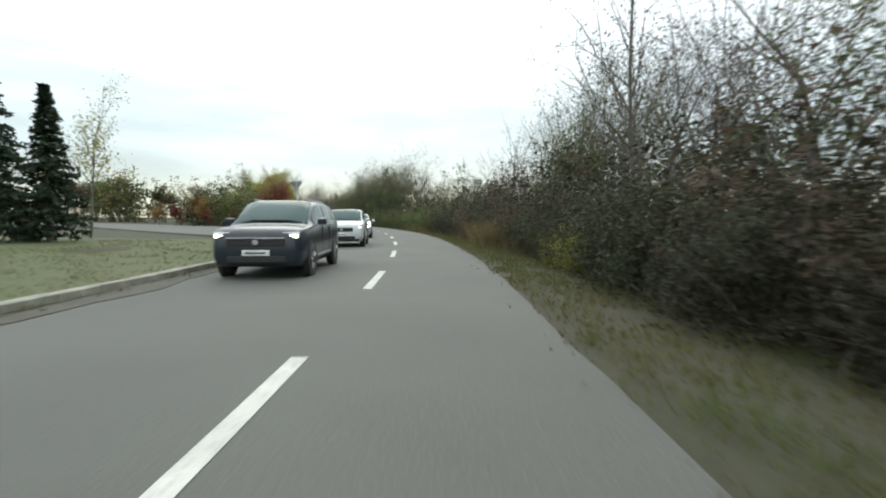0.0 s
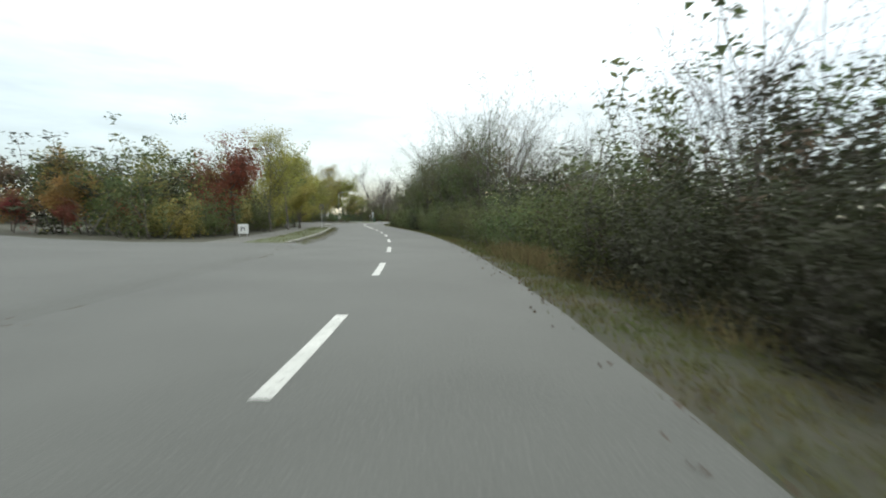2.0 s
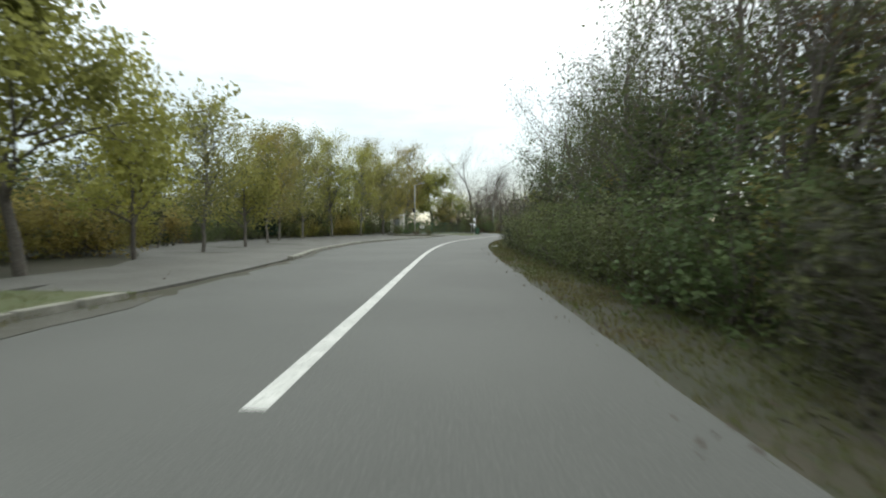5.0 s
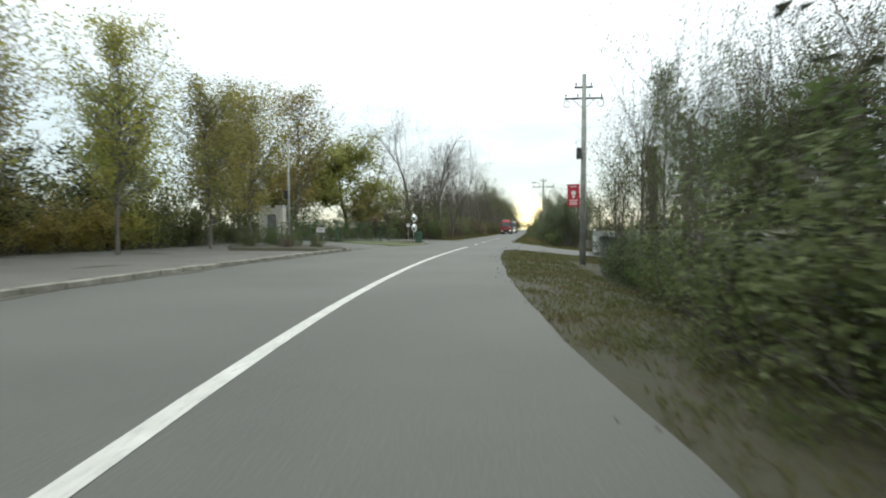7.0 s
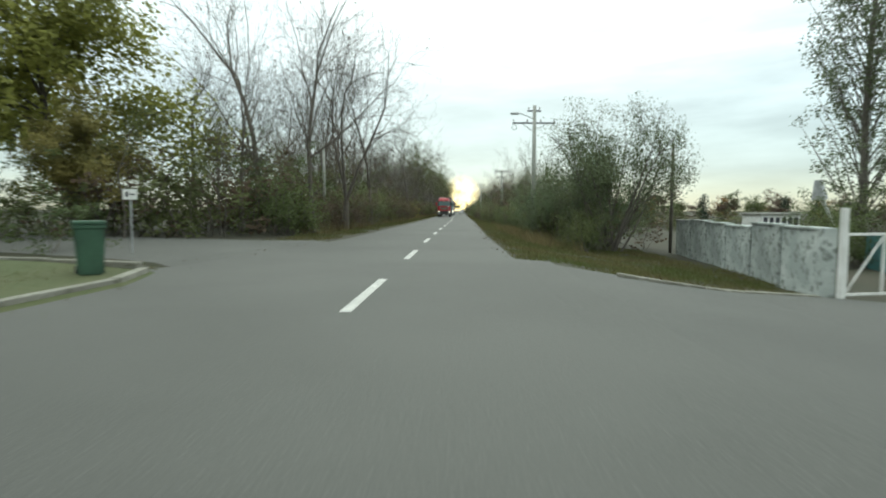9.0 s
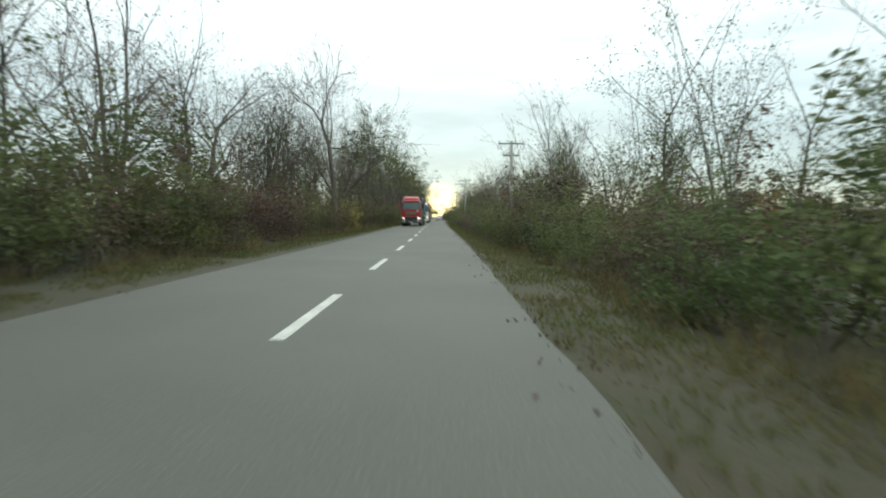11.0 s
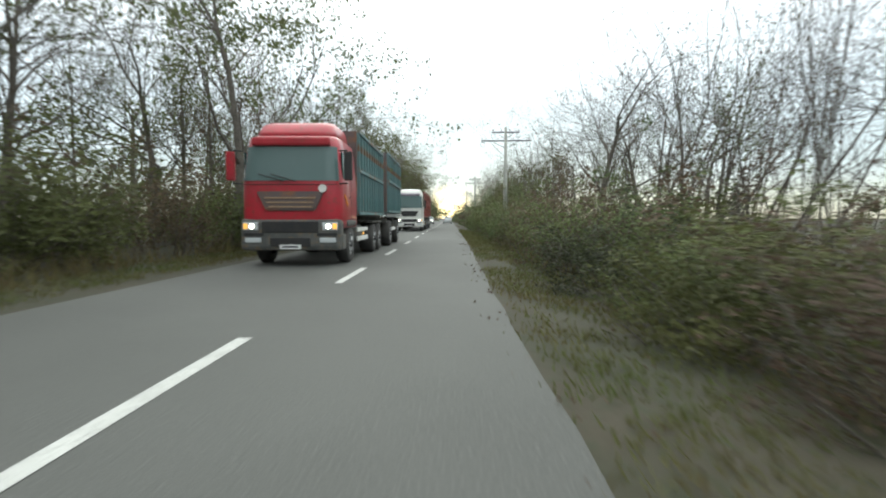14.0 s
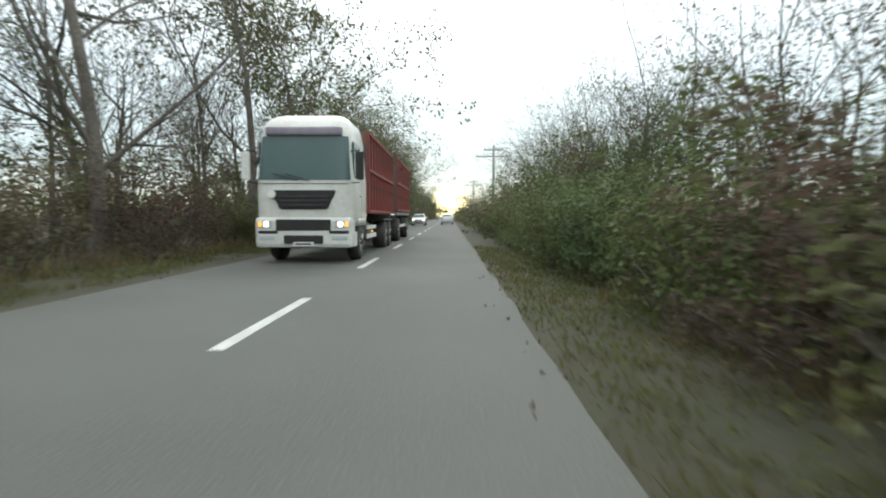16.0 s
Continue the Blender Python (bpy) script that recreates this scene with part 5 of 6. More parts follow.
# ---- fences, walls and gates ----
# long low store with a panelled front and a pale fascia
TEAL_PANEL = mat("teal_stained_panel", (0.10, 0.145, 0.125), 0.85, second=(0.20, 0.22, 0.20), scale=1.3, third=(0.055, 0.075, 0.065), fine=5, bump=0.2, obj=0.5)
PALE_PANEL = mat("pale_stained_panel", (0.215, 0.225, 0.205), 0.85, second=(0.12, 0.14, 0.13), scale=1.5, third=(0.10, 0.12, 0.11), fine=5, bump=0.2, obj=0.5)
# moss on the roof; the end fascia borrows the colour as painted shade
MOSS_AND_END_SHADE = mat("mossy_roof_and_end_shade", (0.085, 0.085, 0.062), 0.95, second=(0.060, 0.062, 0.042), scale=0.9, third=(0.12, 0.115, 0.09), fine=9, bump=0.5)
shed = root("shed", label="long low shed with stained teal panels and a pale fascia", category="building")
SX, SY0, SY1 = -12.2, 129.0, 158.4
sz = ground(SX, 146)
part("core", boxes((SX + 0.06, SX + 5.0, SY0, SY1, sz - 0.4, sz + 1.58), bevel=0.02), TEAL_PANEL, shed, "stained end wall")
pitch, count = 1.4, 21
up_me = bm_mesh("upper_panel", boxes((-0.03, 0.07, 0.07, pitch - 0.07, 0.93, 1.58), bevel=0.012), TEAL_PANEL)
low_me = bm_mesh("lower_panel", boxes((-0.05, 0.07, 0.07, pitch - 0.07, -0.3, 0.86), bevel=0.012), PALE_PANEL)
pil_me = bm_mesh("pilaster", boxes((-0.10, 0.07, -0.065, 0.065, -0.3, 1.6), bevel=0.015), PALE_PANEL)
ledge_me = bm_mesh("ledge", boxes((-0.075, 0.07, 0.07, pitch - 0.07, 0.862, 0.928), bevel=0.01), PALE_PANEL)
for k in range(count):
    m = pose(SX, SY0 + k * pitch, sz, 0, rnd.uniform(-0.6, 0.6), 0)
    for nm, me in (("upper_panel", up_me), ("lower_panel", low_me), ("pilaster", pil_me), ("ledge", ledge_me)):
        child(nm, me, shed, m)
child("pilaster", pil_me, shed, pose(SX, SY1, sz))
fas_me = bm_mesh("fascia_board", boxes((-0.03, 0.03, 0.02, 4.86, 0.0, 0.27), bevel=0.012), PALE_PANEL)
for k in range(6):
    child("fascia_board", fas_me, shed, pose(SX - 0.55, SY0 - 0.3 + 5.0 * k, sz + 1.56 + rnd.uniform(-0.02, 0.02), rnd.uniform(-0.3, 0.3), 0, 0), "pale weathered fascia")
roof_bm = boxes((SX - 0.52, SX + 5.4, SY0 - 0.3, SY1 + 0.5, sz + 1.60, sz + 1.88), bevel=0.03)
for v in roof_bm.verts:
    v.co.z += 0.02 * (v.co.x - SX)
part("roof", roof_bm, MOSS_AND_END_SHADE, shed, "dark mossy flat roof")
# pale board like the front, coloured dark to stand for its shaded end
part("end_fascia", boxes((SX - 0.5, SX + 5.4, SY1 + 0.5, SY1 + 0.56, sz + 1.62, sz + 1.9), bevel=0.01), MOSS_AND_END_SHADE, shed, "end fascia coloured dark for shade")
for x, y in ((-11.6, 161.8), (-10.9, 162.4)):
    g = root("gate_post", pose(x, y, ground(x, y)), "white-painted round gate post beside the apron", "post", "gate posts")
    part("shaft", rods(((0, 0, -0.3), (0, 0, 1.6), 0.048, 0.045), sides=12), WHITE_PAINT, g, smooth=True)
    part("cap", rods(((0, 0, 1.6), (0, 0, 1.64), 0.07, 0.04), sides=12), STEEL, g)


WALL_CONCRETE = mat("stained_wall", (0.43, 0.46, 0.44), 0.9, second=(0.28, 0.31, 0.295), scale=1.1, third=(0.15, 0.165, 0.15), fine=5, bump=0.25, obj=0.4)


def yard_wall(pts, height, label):
    """A cast wall in stained bays with piers."""
    w = root("yard_wall", label=label, category="wall", kind="structure")
    for (x0, y0), (x1, y1) in zip(pts, pts[1:]):
        d = Vector((x1 - x0, y1 - y0))
        turn = math.degrees(math.atan2(d.y, d.x)) - 90
        z = ground((x0 + x1) / 2, (y0 + y1) / 2)
        h = height + rnd.uniform(-0.06, 0.06)
        child("bay", bm_mesh("bay", boxes((-0.10, 0.10, 0.13, d.length - 0.13, -0.4, h), bevel=0.015), WALL_CONCRETE), w, pose(x0, y0, z, 0, 0, turn))
        child("pier", bm_mesh("pier", boxes((-0.16, 0.16, -0.13, 0.13, -0.4, h + 0.05), bevel=0.015), WALL_CONCRETE), w, pose(x0, y0, z, 0, 0, turn))
        child("coping", bm_mesh("coping", boxes((-0.15, 0.15, 0.13, d.length - 0.13, h, h + 0.06), bevel=0.01), WALL_CONCRETE), w, pose(x0, y0, z, 0, 0, turn))
    return w


yard_wall([(-11.6, 168.1), (-11.2, 170.4), (-10.7, 172.8), (-10.3, 175.2), (-9.9, 177.6), (-9.5, 180.0), (-9.2, 182.4)], 1.65, "grey cast concrete yard wall with dark stains")


def frame_gate(x, y, turn, width, height, label):
    """A welded tube gate with diagonal braces."""
    g = root("gate", pose(x, y, ground(x, y), 0, 0, turn), label, "gate")
    for s, hh in ((0, height + 0.55), (width, height + 0.1)):
        part("post", boxes((s - 0.06, s + 0.06, -0.06, 0.06, -0.3, hh), bevel=0.01), WHITE_PAINT, g)
    for z0, z1 in ((0.15, 0.21), (height - 0.06, height)):
        part("rail", boxes((0.08, width - 0.08, -0.025, 0.025, z0, z1), bevel=0.008), WHITE_PAINT, g)
    n = 3
    for i in range(n + 1):
        s = 0.1 + (width - 0.2) * i / n
        part("upright", boxes((s - 0.022, s + 0.022, -0.022, 0.022, 0.15, height), bevel=0.006), WHITE_PAINT, g)
    for i in range(n):
        a, b = 0.1 + (width - 0.2) * i / n, 0.1 + (width - 0.2) * (i + 1) / n
        part("diagonal", rods(((a, 0, 0.2), ((b, 0, height - 0.05) if i % 2 == 0 else (b, 0, 0.2))[:3], 0.018) if i % 2 == 0 else ((a, 0, height - 0.05), (b, 0, 0.2), 0.018), sides=6), WHITE_PAINT, g)
    return g


frame_gate(-11.65, 167.5, 12, 3.1, 1.55, "white welded tube gate before the yard")
# things in the yard behind the gate
def container_box(x, y, turn, dims, material, label, name="container"):
    c = root(name, pose(x, y, ground(x, y), 0, 0, turn), label, name)
    w, l, h = dims
    part("shell", boxes((-w / 2, w / 2, -l / 2, l / 2, 0.0, h), bevel=0.03), material, c)
    for k in range(int(l / 0.5)):
        yy = -l / 2 + 0.25 + k * 0.5
        part("rib", boxes((-w / 2 - 0.03, -w / 2 + 0.01, yy - 0.06, yy + 0.06, 0.12, h - 0.12), bevel=0.01), material, c)
    return c


TURQUOISE = mat("turquoise_paint", (0.05, 0.20, 0.20), 0.6, second=(0.04, 0.15, 0.16), scale=2, fine=20, bump=0.05, third=(0.14, 0.10, 0.07))
container_box(-3.0, 175.0, 70, (2.2, 3.6, 1.3), TURQUOISE, "turquoise skip behind the gate")
hut = root("yard_hut", label="white low hut with a row of windows in the yard", category="building")
hz = ground(4, 205)
part("wall", boxes((5.0, 8.2, 200.5, 203.5, hz - 0.2, hz + 1.95), bevel=0.02), WHITE_PAINT, hut)
part("roof", boxes((4.8, 8.4, 200.3, 203.7, hz + 1.95, hz + 2.1), bevel=0.03), ROOF, hut)
for k in range(6):
    part("window", boxes((5.2 + 0.5 * k, 5.5 + 0.5 * k, 200.46, 200.49, hz + 1.0, hz + 1.7)), INK, hut, "dark window")
# tall light mast head in the yard
mast = root("loading_arm", pose(-2.6, 182.0, ground(-2.6, 182.0), 0, 0, 0), "grey slanting loading arm above the yard", "machine")
part("arm", rods(((1.6, 0, -0.1), (0.0, 0, 3.0), 0.09), sides=8), WHITE_PAINT, mast)
part("hopper", rods(((0.0, 0, 2.75), (-0.1, 0, 3.7), 0.36, 0.16), sides=8), STEEL, mast)

# gatehouse and mesh gate on the far side
gate_frame = root("gateway", label="pale plastered gateway pillars with a lintel", category="gateway")
gz = ground(-38.2, 161.5)
for x in (-39.0, -37.5):
    part("pillar", boxes((x - 0.3, x + 0.3, 161.2, 161.8, gz - 0.2, gz + 2.85), bevel=0.03), PLASTER, gate_frame, "pale plastered pillar")
    part("pillar_cap", boxes((x - 0.38, x + 0.38, 161.1, 161.9, gz + 2.85, gz + 2.97), bevel=0.03), ROOF, gate_frame)
part("lintel", boxes((-38.7, -37.8, 161.35, 161.65, gz + 2.3, gz + 2.75), bevel=0.02), PLASTER, gate_frame, "pale lintel panel")
part("door_leaf", boxes((-38.69, -37.81, 161.45, 161.52, gz + 0.05, gz + 2.2), bevel=0.01), GREY_PAINT, gate_frame, "grey metal door leaf")


def mesh_gate(x, y, turn, width, height, label):
    g = root("mesh_gate", pose(x, y, ground(x, y), 0, 0, turn), label, "gate")
    for s in (0, width / 2, width):
        part("post", rods(((s, 0, -0.3), (s, 0, height + 0.1), 0.04), sides=8), GREEN_PLASTIC, g)
    for z in (0.12, height):
        part("rail", rods(((0, 0, z), (width, 0, z), 0.022), sides=6), GREEN_PLASTIC, g)
    n = int(width / 0.14)
    wire = bm_mesh("wire", rods(((0, 0, 0.12), (0, 0, height), 0.006), sides=4), GREEN_PLASTIC)
    for i in range(1, n):
        child("wire", wire, g, pose(width * i / n, 0, 0))
    return g


mesh_gate(-37.3, 161.2, 20, 4.4, 1.6, "green wire-mesh gate, closed across the drive")
mesh_gate(-33.2, 163.0, 40, 4.0, 1.6, "green wire-mesh fence beside the drive")


# ---- vehicles ----
GLASS = glass_mat("car_glass", (0.018, 0.048, 0.048))
WHITE_CAR = mat("white_car_paint", (0.50, 0.515, 0.52), 0.3, second=(0.46, 0.475, 0.48), scale=1.5, fine=30, bump=0.0, coat=0.6)
SILVER_CAR = mat("silver_car_paint", (0.43, 0.45, 0.46), 0.3, metal=0.15, second=(0.39, 0.41, 0.42), scale=1.5, fine=30, bump=0.0, coat=0.6)
DARK_CAR = mat("dark_blue_car_paint", (0.014, 0.020, 0.027), 0.3, metal=0.0, second=(0.020, 0.027, 0.034), scale=1.5, fine=30, bump=0.0, coat=0.35, spec=0.3)
TRUCK_WHITE = mat("truck_white", (0.62, 0.62, 0.59), 0.4, second=(0.54, 0.53, 0.49), scale=0.8, fine=9, bump=0.02, coat=0.3)
TRUCK_RED = mat("truck_red", (0.38, 0.022, 0.035), 0.38, second=(0.30, 0.02, 0.03), scale=1.2, third=(0.22, 0.03, 0.03), fine=9, bump=0.02, coat=0.3)
TEAL_RUST = mat("teal_rusty_steel", (0.085, 0.165, 0.165), 0.7, second=(0.125, 0.20, 0.205), scale=0.9, third=(0.15, 0.085, 0.05), fine=2.6, bump=0.2, obj=0.25)
DARK_RUST = mat("brown_rusty_steel", (0.095, 0.080, 0.082), 0.75, second=(0.12, 0.085, 0.072), scale=0.7, third=(0.17, 0.085, 0.05), fine=1.9, bump=0.2)
RED_RUST = mat("red_brown_steel", (0.24, 0.06, 0.045), 0.7, second=(0.18, 0.055, 0.045), scale=1.1, third=(0.12, 0.05, 0.04), fine=4, bump=0.15)
CHASSIS = mat("chassis_grey", (0.07, 0.072, 0.068), 0.8, second=(0.11, 0.108, 0.10), scale=2, third=(0.12, 0.09, 0.06), fine=8, bump=0.1)
TYRE = mat("dusty_tyre", (0.045, 0.044, 0.042), 0.9, second=(0.07, 0.066, 0.06), scale=3, fine=30, bump=0.2)
RIM = mat("wheel_rim", (0.34, 0.35, 0.35), 0.4, metal=0.7, second=(0.24, 0.24, 0.23), scale=4, fine=30, bump=0.05)
PLATE = mat("number_plate", (0.70, 0.70, 0.68), 0.5, scale=4, fine=30, bump=0)
HEADLAMP = lamp_mat("headlamp_glow", (1.0, 0.90, 0.70), 7)
DRL = lamp_mat("daylight_strip", (0.92, 0.97, 1.0), 6)
TAIL = mat("tail_lamp_red", (0.35, 0.02, 0.02), 0.25, scale=4, fine=30, bump=0, coat=0.5)
CLEAR = glass_mat("lamp_glass", (0.45, 0.47, 0.48))
AMBER = lamp_mat("amber_marker", (1.0, 0.5, 0.08), 0.6)


def wheel(parent, x, y, r, w, rim_r=0.62, outside=1):
    """A tyre with rounded shoulders and a dished rim; the axle lies along x."""
    bm = bmesh.new()
    n = 26
    prof = [(-0.5, rim_r), (-0.5, 0.90), (-0.38, 0.985), (0.0, 1.0), (0.38, 0.985), (0.5, 0.90), (0.5, rim_r)]
    rings = [[bm.verts.new((a * w, math.cos(t) * b * r, math.sin(t) * b * r)) for a, b in prof] for t in np.linspace(0, 2 * math.pi, n, endpoint=False)]
    for i in range(n):
        for j in range(len(prof) - 1):
            bm.faces.new((rings[i][j], rings[(i + 1) % n][j], rings[(i + 1) % n][j + 1], rings[i][j + 1]))
    me = bm_mesh("tyre", bm, TYRE, smooth=True)
    wob = child("wheel", me, parent, pose(x, y, r))
    disc = bmesh.new()
    bmesh.ops.create_cone(disc, cap_ends=True, segments=20, radius1=rim_r * r, radius2=rim_r * r, depth=w * 0.5, matrix=pose(outside * w * 0.18, 0, 0, 0, 90, 0))
    child("rim", bm_mesh("rim", disc, RIM), wob)
    hub = bmesh.new()
    bmesh.ops.create_cone(hub, cap_ends=True, segments=14, radius1=0.24 * r, radius2=0.16 * r, depth=w * 0.3, matrix=pose(outside * w * 0.46, 0, 0, 0, 90 * outside, 0))
    child("hub", bm_mesh("hub", hub, DARK_METAL), wob)
    spokes = bmesh.new()
    for k in range(5):
        a = 2 * math.pi * k / 5
        c, s = math.cos(a), math.sin(a)
        rod(spokes, (outside * w * 0.44, 0.1 * r * c, 0.1 * r * s), (outside * w * 0.44, 0.6 * r * c, 0.6 * r * s), 0.055 * r * 1.6, 0.045 * r * 1.6, sides=6)
    child("spoke_star", bm_mesh("spoke_star", spokes, RIM), wob)
    return wob


def car(x, y, turn, L, W, H, paint, label, lights="drl", grille=0.5, clearance=0.18, name="car", cladding=False, rails=False):
    """A five-door car lofted from cross-sections; its front looks along +y."""
    c = root(name, pose(x, y, 0.0, 0, 0, turn), label, "car")
    # station: place along the length, half width, bottom, belt, top, top half width
    if name == "hatchback":
        st = [(0.00, 0.78, 0.22, 0.42, 0.46, 0.70), (0.012, 0.88, 0.17, 0.46, 0.53, 0.78), (0.05, 0.95, 0.15, 0.56, 0.60, 0.84), (0.14, 0.985, 0.14, 0.61, 0.645, 0.84),
              (0.235, 1.0, 0.14, 0.645, 0.685, 0.83), (0.28, 1.0, 0.14, 0.65, 0.77, 0.80), (0.38, 1.0, 0.14, 0.655, 0.935, 0.745), (0.45, 1.0, 0.14, 0.66, 0.985, 0.725),
              (0.60, 1.0, 0.14, 0.665, 1.0, 0.72), (0.76, 1.0, 0.14, 0.675, 0.985, 0.71), (0.90, 0.985, 0.15, 0.69, 0.945, 0.69), (0.955, 0.96, 0.17, 0.69, 0.78, 0.74), (0.985, 0.92, 0.22, 0.62, 0.66, 0.76), (1.0, 0.84, 0.28, 0.50, 0.56, 0.70)]
    else:
        st = [(0.00, 0.84, 0.22, 0.50, 0.545, 0.76), (0.012, 0.92, 0.17, 0.54, 0.585, 0.82), (0.045, 0.97, 0.15, 0.60, 0.625, 0.87), (0.13, 0.99, 0.14, 0.625, 0.65, 0.88),
              (0.235, 1.0, 0.14, 0.645, 0.68, 0.87), (0.275, 1.0, 0.14, 0.65, 0.77, 0.83), (0.36, 1.0, 0.14, 0.655, 0.93, 0.785), (0.42, 1.0, 0.14, 0.66, 0.985, 0.77),
              (0.58, 1.0, 0.14, 0.665, 1.0, 0.765), (0.78, 1.0, 0.14, 0.675, 0.99, 0.755), (0.93, 0.985, 0.15, 0.69, 0.96, 0.74), (0.97, 0.97, 0.17, 0.69, 0.80, 0.78), (0.99, 0.94, 0.22, 0.62, 0.68, 0.80), (1.0, 0.90, 0.28, 0.50, 0.56, 0.76)]
    rows = []
    for f, hw, zb, zs, zt, tw in st:
        yy, w = L * (0.5 - f), W / 2
        b, s, t = zb * H, zs * H, zt * H
        half_ring = [(0.55 * hw * w, b), (0.93 * hw * w, b + 0.02), (hw * w, b + 0.12 * H), (hw * w * 1.0, (b + s) / 2 + 0.05), (hw * w * 0.975, s - 0.02), (hw * w * 0.955, s + 0.005),
                     (tw * w + 0.02, max(s + 0.01, t - 0.05)), (tw * w * 0.86, t - 0.008), (tw * w * 0.45, t + 0.012)]
        rows.append([(px, yy, pz) for px, pz in half_ring] + [(-px, yy, pz) for px, pz in reversed(half_ring)])
    bm = bmesh.new()
    vr = [[bm.verts.new(p) for p in r] for r in rows]
    n = len(rows[0])
    for i in range(len(rows) - 1):
        for j in range(n):
            k = (j + 1) % n
            bm.faces.new((vr[i][j], vr[i][k], vr[i + 1][k], vr[i + 1][j]))
    bm.faces.new(vr[0])
    bm.faces.new(list(reversed(vr[-1])))
    part("body", bm, paint, c, smooth=True)

    def pane(name_, i0, i1, j0, j1, inset=0.06, out=0.012, material=GLASS, lab="dark tinted glass"):
        """A glass pane over the loft between stations i0..i1 and ring points j0..j1."""
        g = bmesh.new()
        grid = []
        for u in np.linspace(0, 1, 5):
            fi = i0 + (i1 - i0) * (inset + u * (1 - 2 * inset))
            a, fr = min(int(fi), len(rows) - 2), fi - min(int(fi), len(rows) - 2)
            line_ = []
            for v in np.linspace(0, 1, 7):
                fj = j0 + (j1 - j0) * (inset + v * (1 - 2 * inset))
                b, fb = int(math.floor(fj)), fj - math.floor(fj)
                pts = [Vector(rows[q][k % n]) for q in (a, a + 1) for k in (b, b + 1)]
                p = (pts[0] * (1 - fb) + pts[1] * fb) * (1 - fr) + (pts[2] * (1 - fb) + pts[3] * fb) * fr
                o = Vector((p.x, 0, 0)).normalized() * out if abs(p.x) > 0.4 * W * 0.8 else Vector((0, out if p.y > 0 else -out, out))
                line_.append(g.verts.new(p + o))
            grid.append(line_)
        for q in range(4):
            for k in range(6):
                g.faces.new((grid[q][k], grid[q][k + 1], grid[q + 1][k + 1], grid[q + 1][k]))
        return part(name_, g, material, c, lab, smooth=True)

    pane("windscreen", 4.1, 6.75, 6.5, 10.5, 0.03, 0.035)
    pane("windscreen_frame", 4.0, 6.85, 6.35, 10.65, 0.02, 0.020, BLACK, "black windscreen surround")
    pane("rear_window", 10.0, 11.0, 6.4, 10.6, 0.08)
    for j0, j1 in ((5.1, 6.0), (11.9, 11.0)):
        pane("side_window", 5.0, 7.75, j0, j1, 0.07)
        pane("side_window", 7.95, 9.2, j0, j1, 0.07)
        pane("quarter_window", 9.35, 10.2, j0, j1, 0.10)
    # underside, bumper, grille and lamps
    w = W / 2
    up = 0.0 if name == "hatchback" else 0.05 * H
    if cladding:
        for s in (-1, 1):
            part("sill", boxes((s * w * 0.985 - 0.02, s * w * 0.985 + 0.03, -L * 0.30, L * 0.22, 0.15 * H, 0.25 * H), bevel=0.02), BLACK, c, "black plastic sill")
        part("bumper_trim", boxes((-w * 0.82, w * 0.82, L * 0.46, L * 0.498, 0.15 * H, 0.29 * H), bevel=0.03), BLACK, c, "black plastic bumper")
    part("grille", boxes((-w * grille, w * grille, L * 0.470, L * 0.5055, 0.36 * H + up, 0.45 * H + up), bevel=0.025), BLACK, c, "black slatted grille")
    part("grille_bar", boxes((-w * grille, w * grille, L * 0.49, L * 0.509, 0.45 * H + up, 0.45 * H + up + 0.025), bevel=0.006), STEEL, c, "bright grille bar")
    part("intake", boxes((-w * 0.62, w * 0.62, L * 0.470, L * 0.505, 0.21 * H, 0.29 * H), bevel=0.025), BLACK, c, "black lower intake")
    part("emblem", rods(((0, L * 0.49, 0.41 * H + up), (0, L * 0.511, 0.41 * H + up), 0.055), sides=14), STEEL, c)
    part("number_plate", boxes((-0.26, 0.26, L * 0.49, L * 0.507, 0.295 * H, 0.295 * H + 0.11), bevel=0.006), PLATE, c, "white number plate with a dark bar")
    part("plate_bar", boxes((-0.19, 0.2, L * 0.507, L * 0.509, 0.295 * H + 0.04, 0.295 * H + 0.07)), INK, c)
    for s in (-1, 1):
        hx = s * w * 0.72
        part("headlamp", boxes((hx - 0.17, hx + 0.17, L * 0.455, L * 0.493, 0.455 * H + up, 0.53 * H + up), bevel=0.03), CLEAR, c, "clear headlamp glass")
        part("light_strip", boxes((hx - 0.15, hx + 0.15, L * 0.484, L * 0.497, 0.462 * H + up, 0.462 * H + up + (0.055 if lights == "on" else 0.035)), bevel=0.008), HEADLAMP if lights == "on" else DRL, c, "lit white lamp strip")
        part("fog_lamp", rods(((s * w * 0.70, L * 0.47, 0.25 * H), (s * w * 0.70, L * 0.488, 0.25 * H), 0.05), sides=12), CLEAR, c)
        part("mirror", boxes((s * (w + 0.10) - 0.10, s * (w + 0.10) + 0.10, L * 0.165, L * 0.165 + 0.12, 0.66 * H, 0.66 * H + 0.14), bevel=0.035), paint, c, "door mirror")
        part("tail_lamp", boxes((s * w * 0.80 - 0.10, s * w * 0.80 + 0.08, -L * 0.492, -L * 0.462, 0.55 * H, 0.66 * H), bevel=0.02), TAIL, c, "red tail lamp")
        for f in (0.02, -0.18):
            part("door_handle", boxes((s * w * 1.0 - 0.012, s * w * 1.0 + 0.02, L * f - 0.1, L * f + 0.08, 0.585 * H, 0.585 * H + 0.03), bevel=0.008), paint, c)
        part("door_seam", boxes((s * w * 0.994 - 0.008, s * w * 0.994 + 0.010, L * 0.055 - 0.005, L * 0.055 + 0.005, 0.24 * H, 0.64 * H)), BLACK, c)
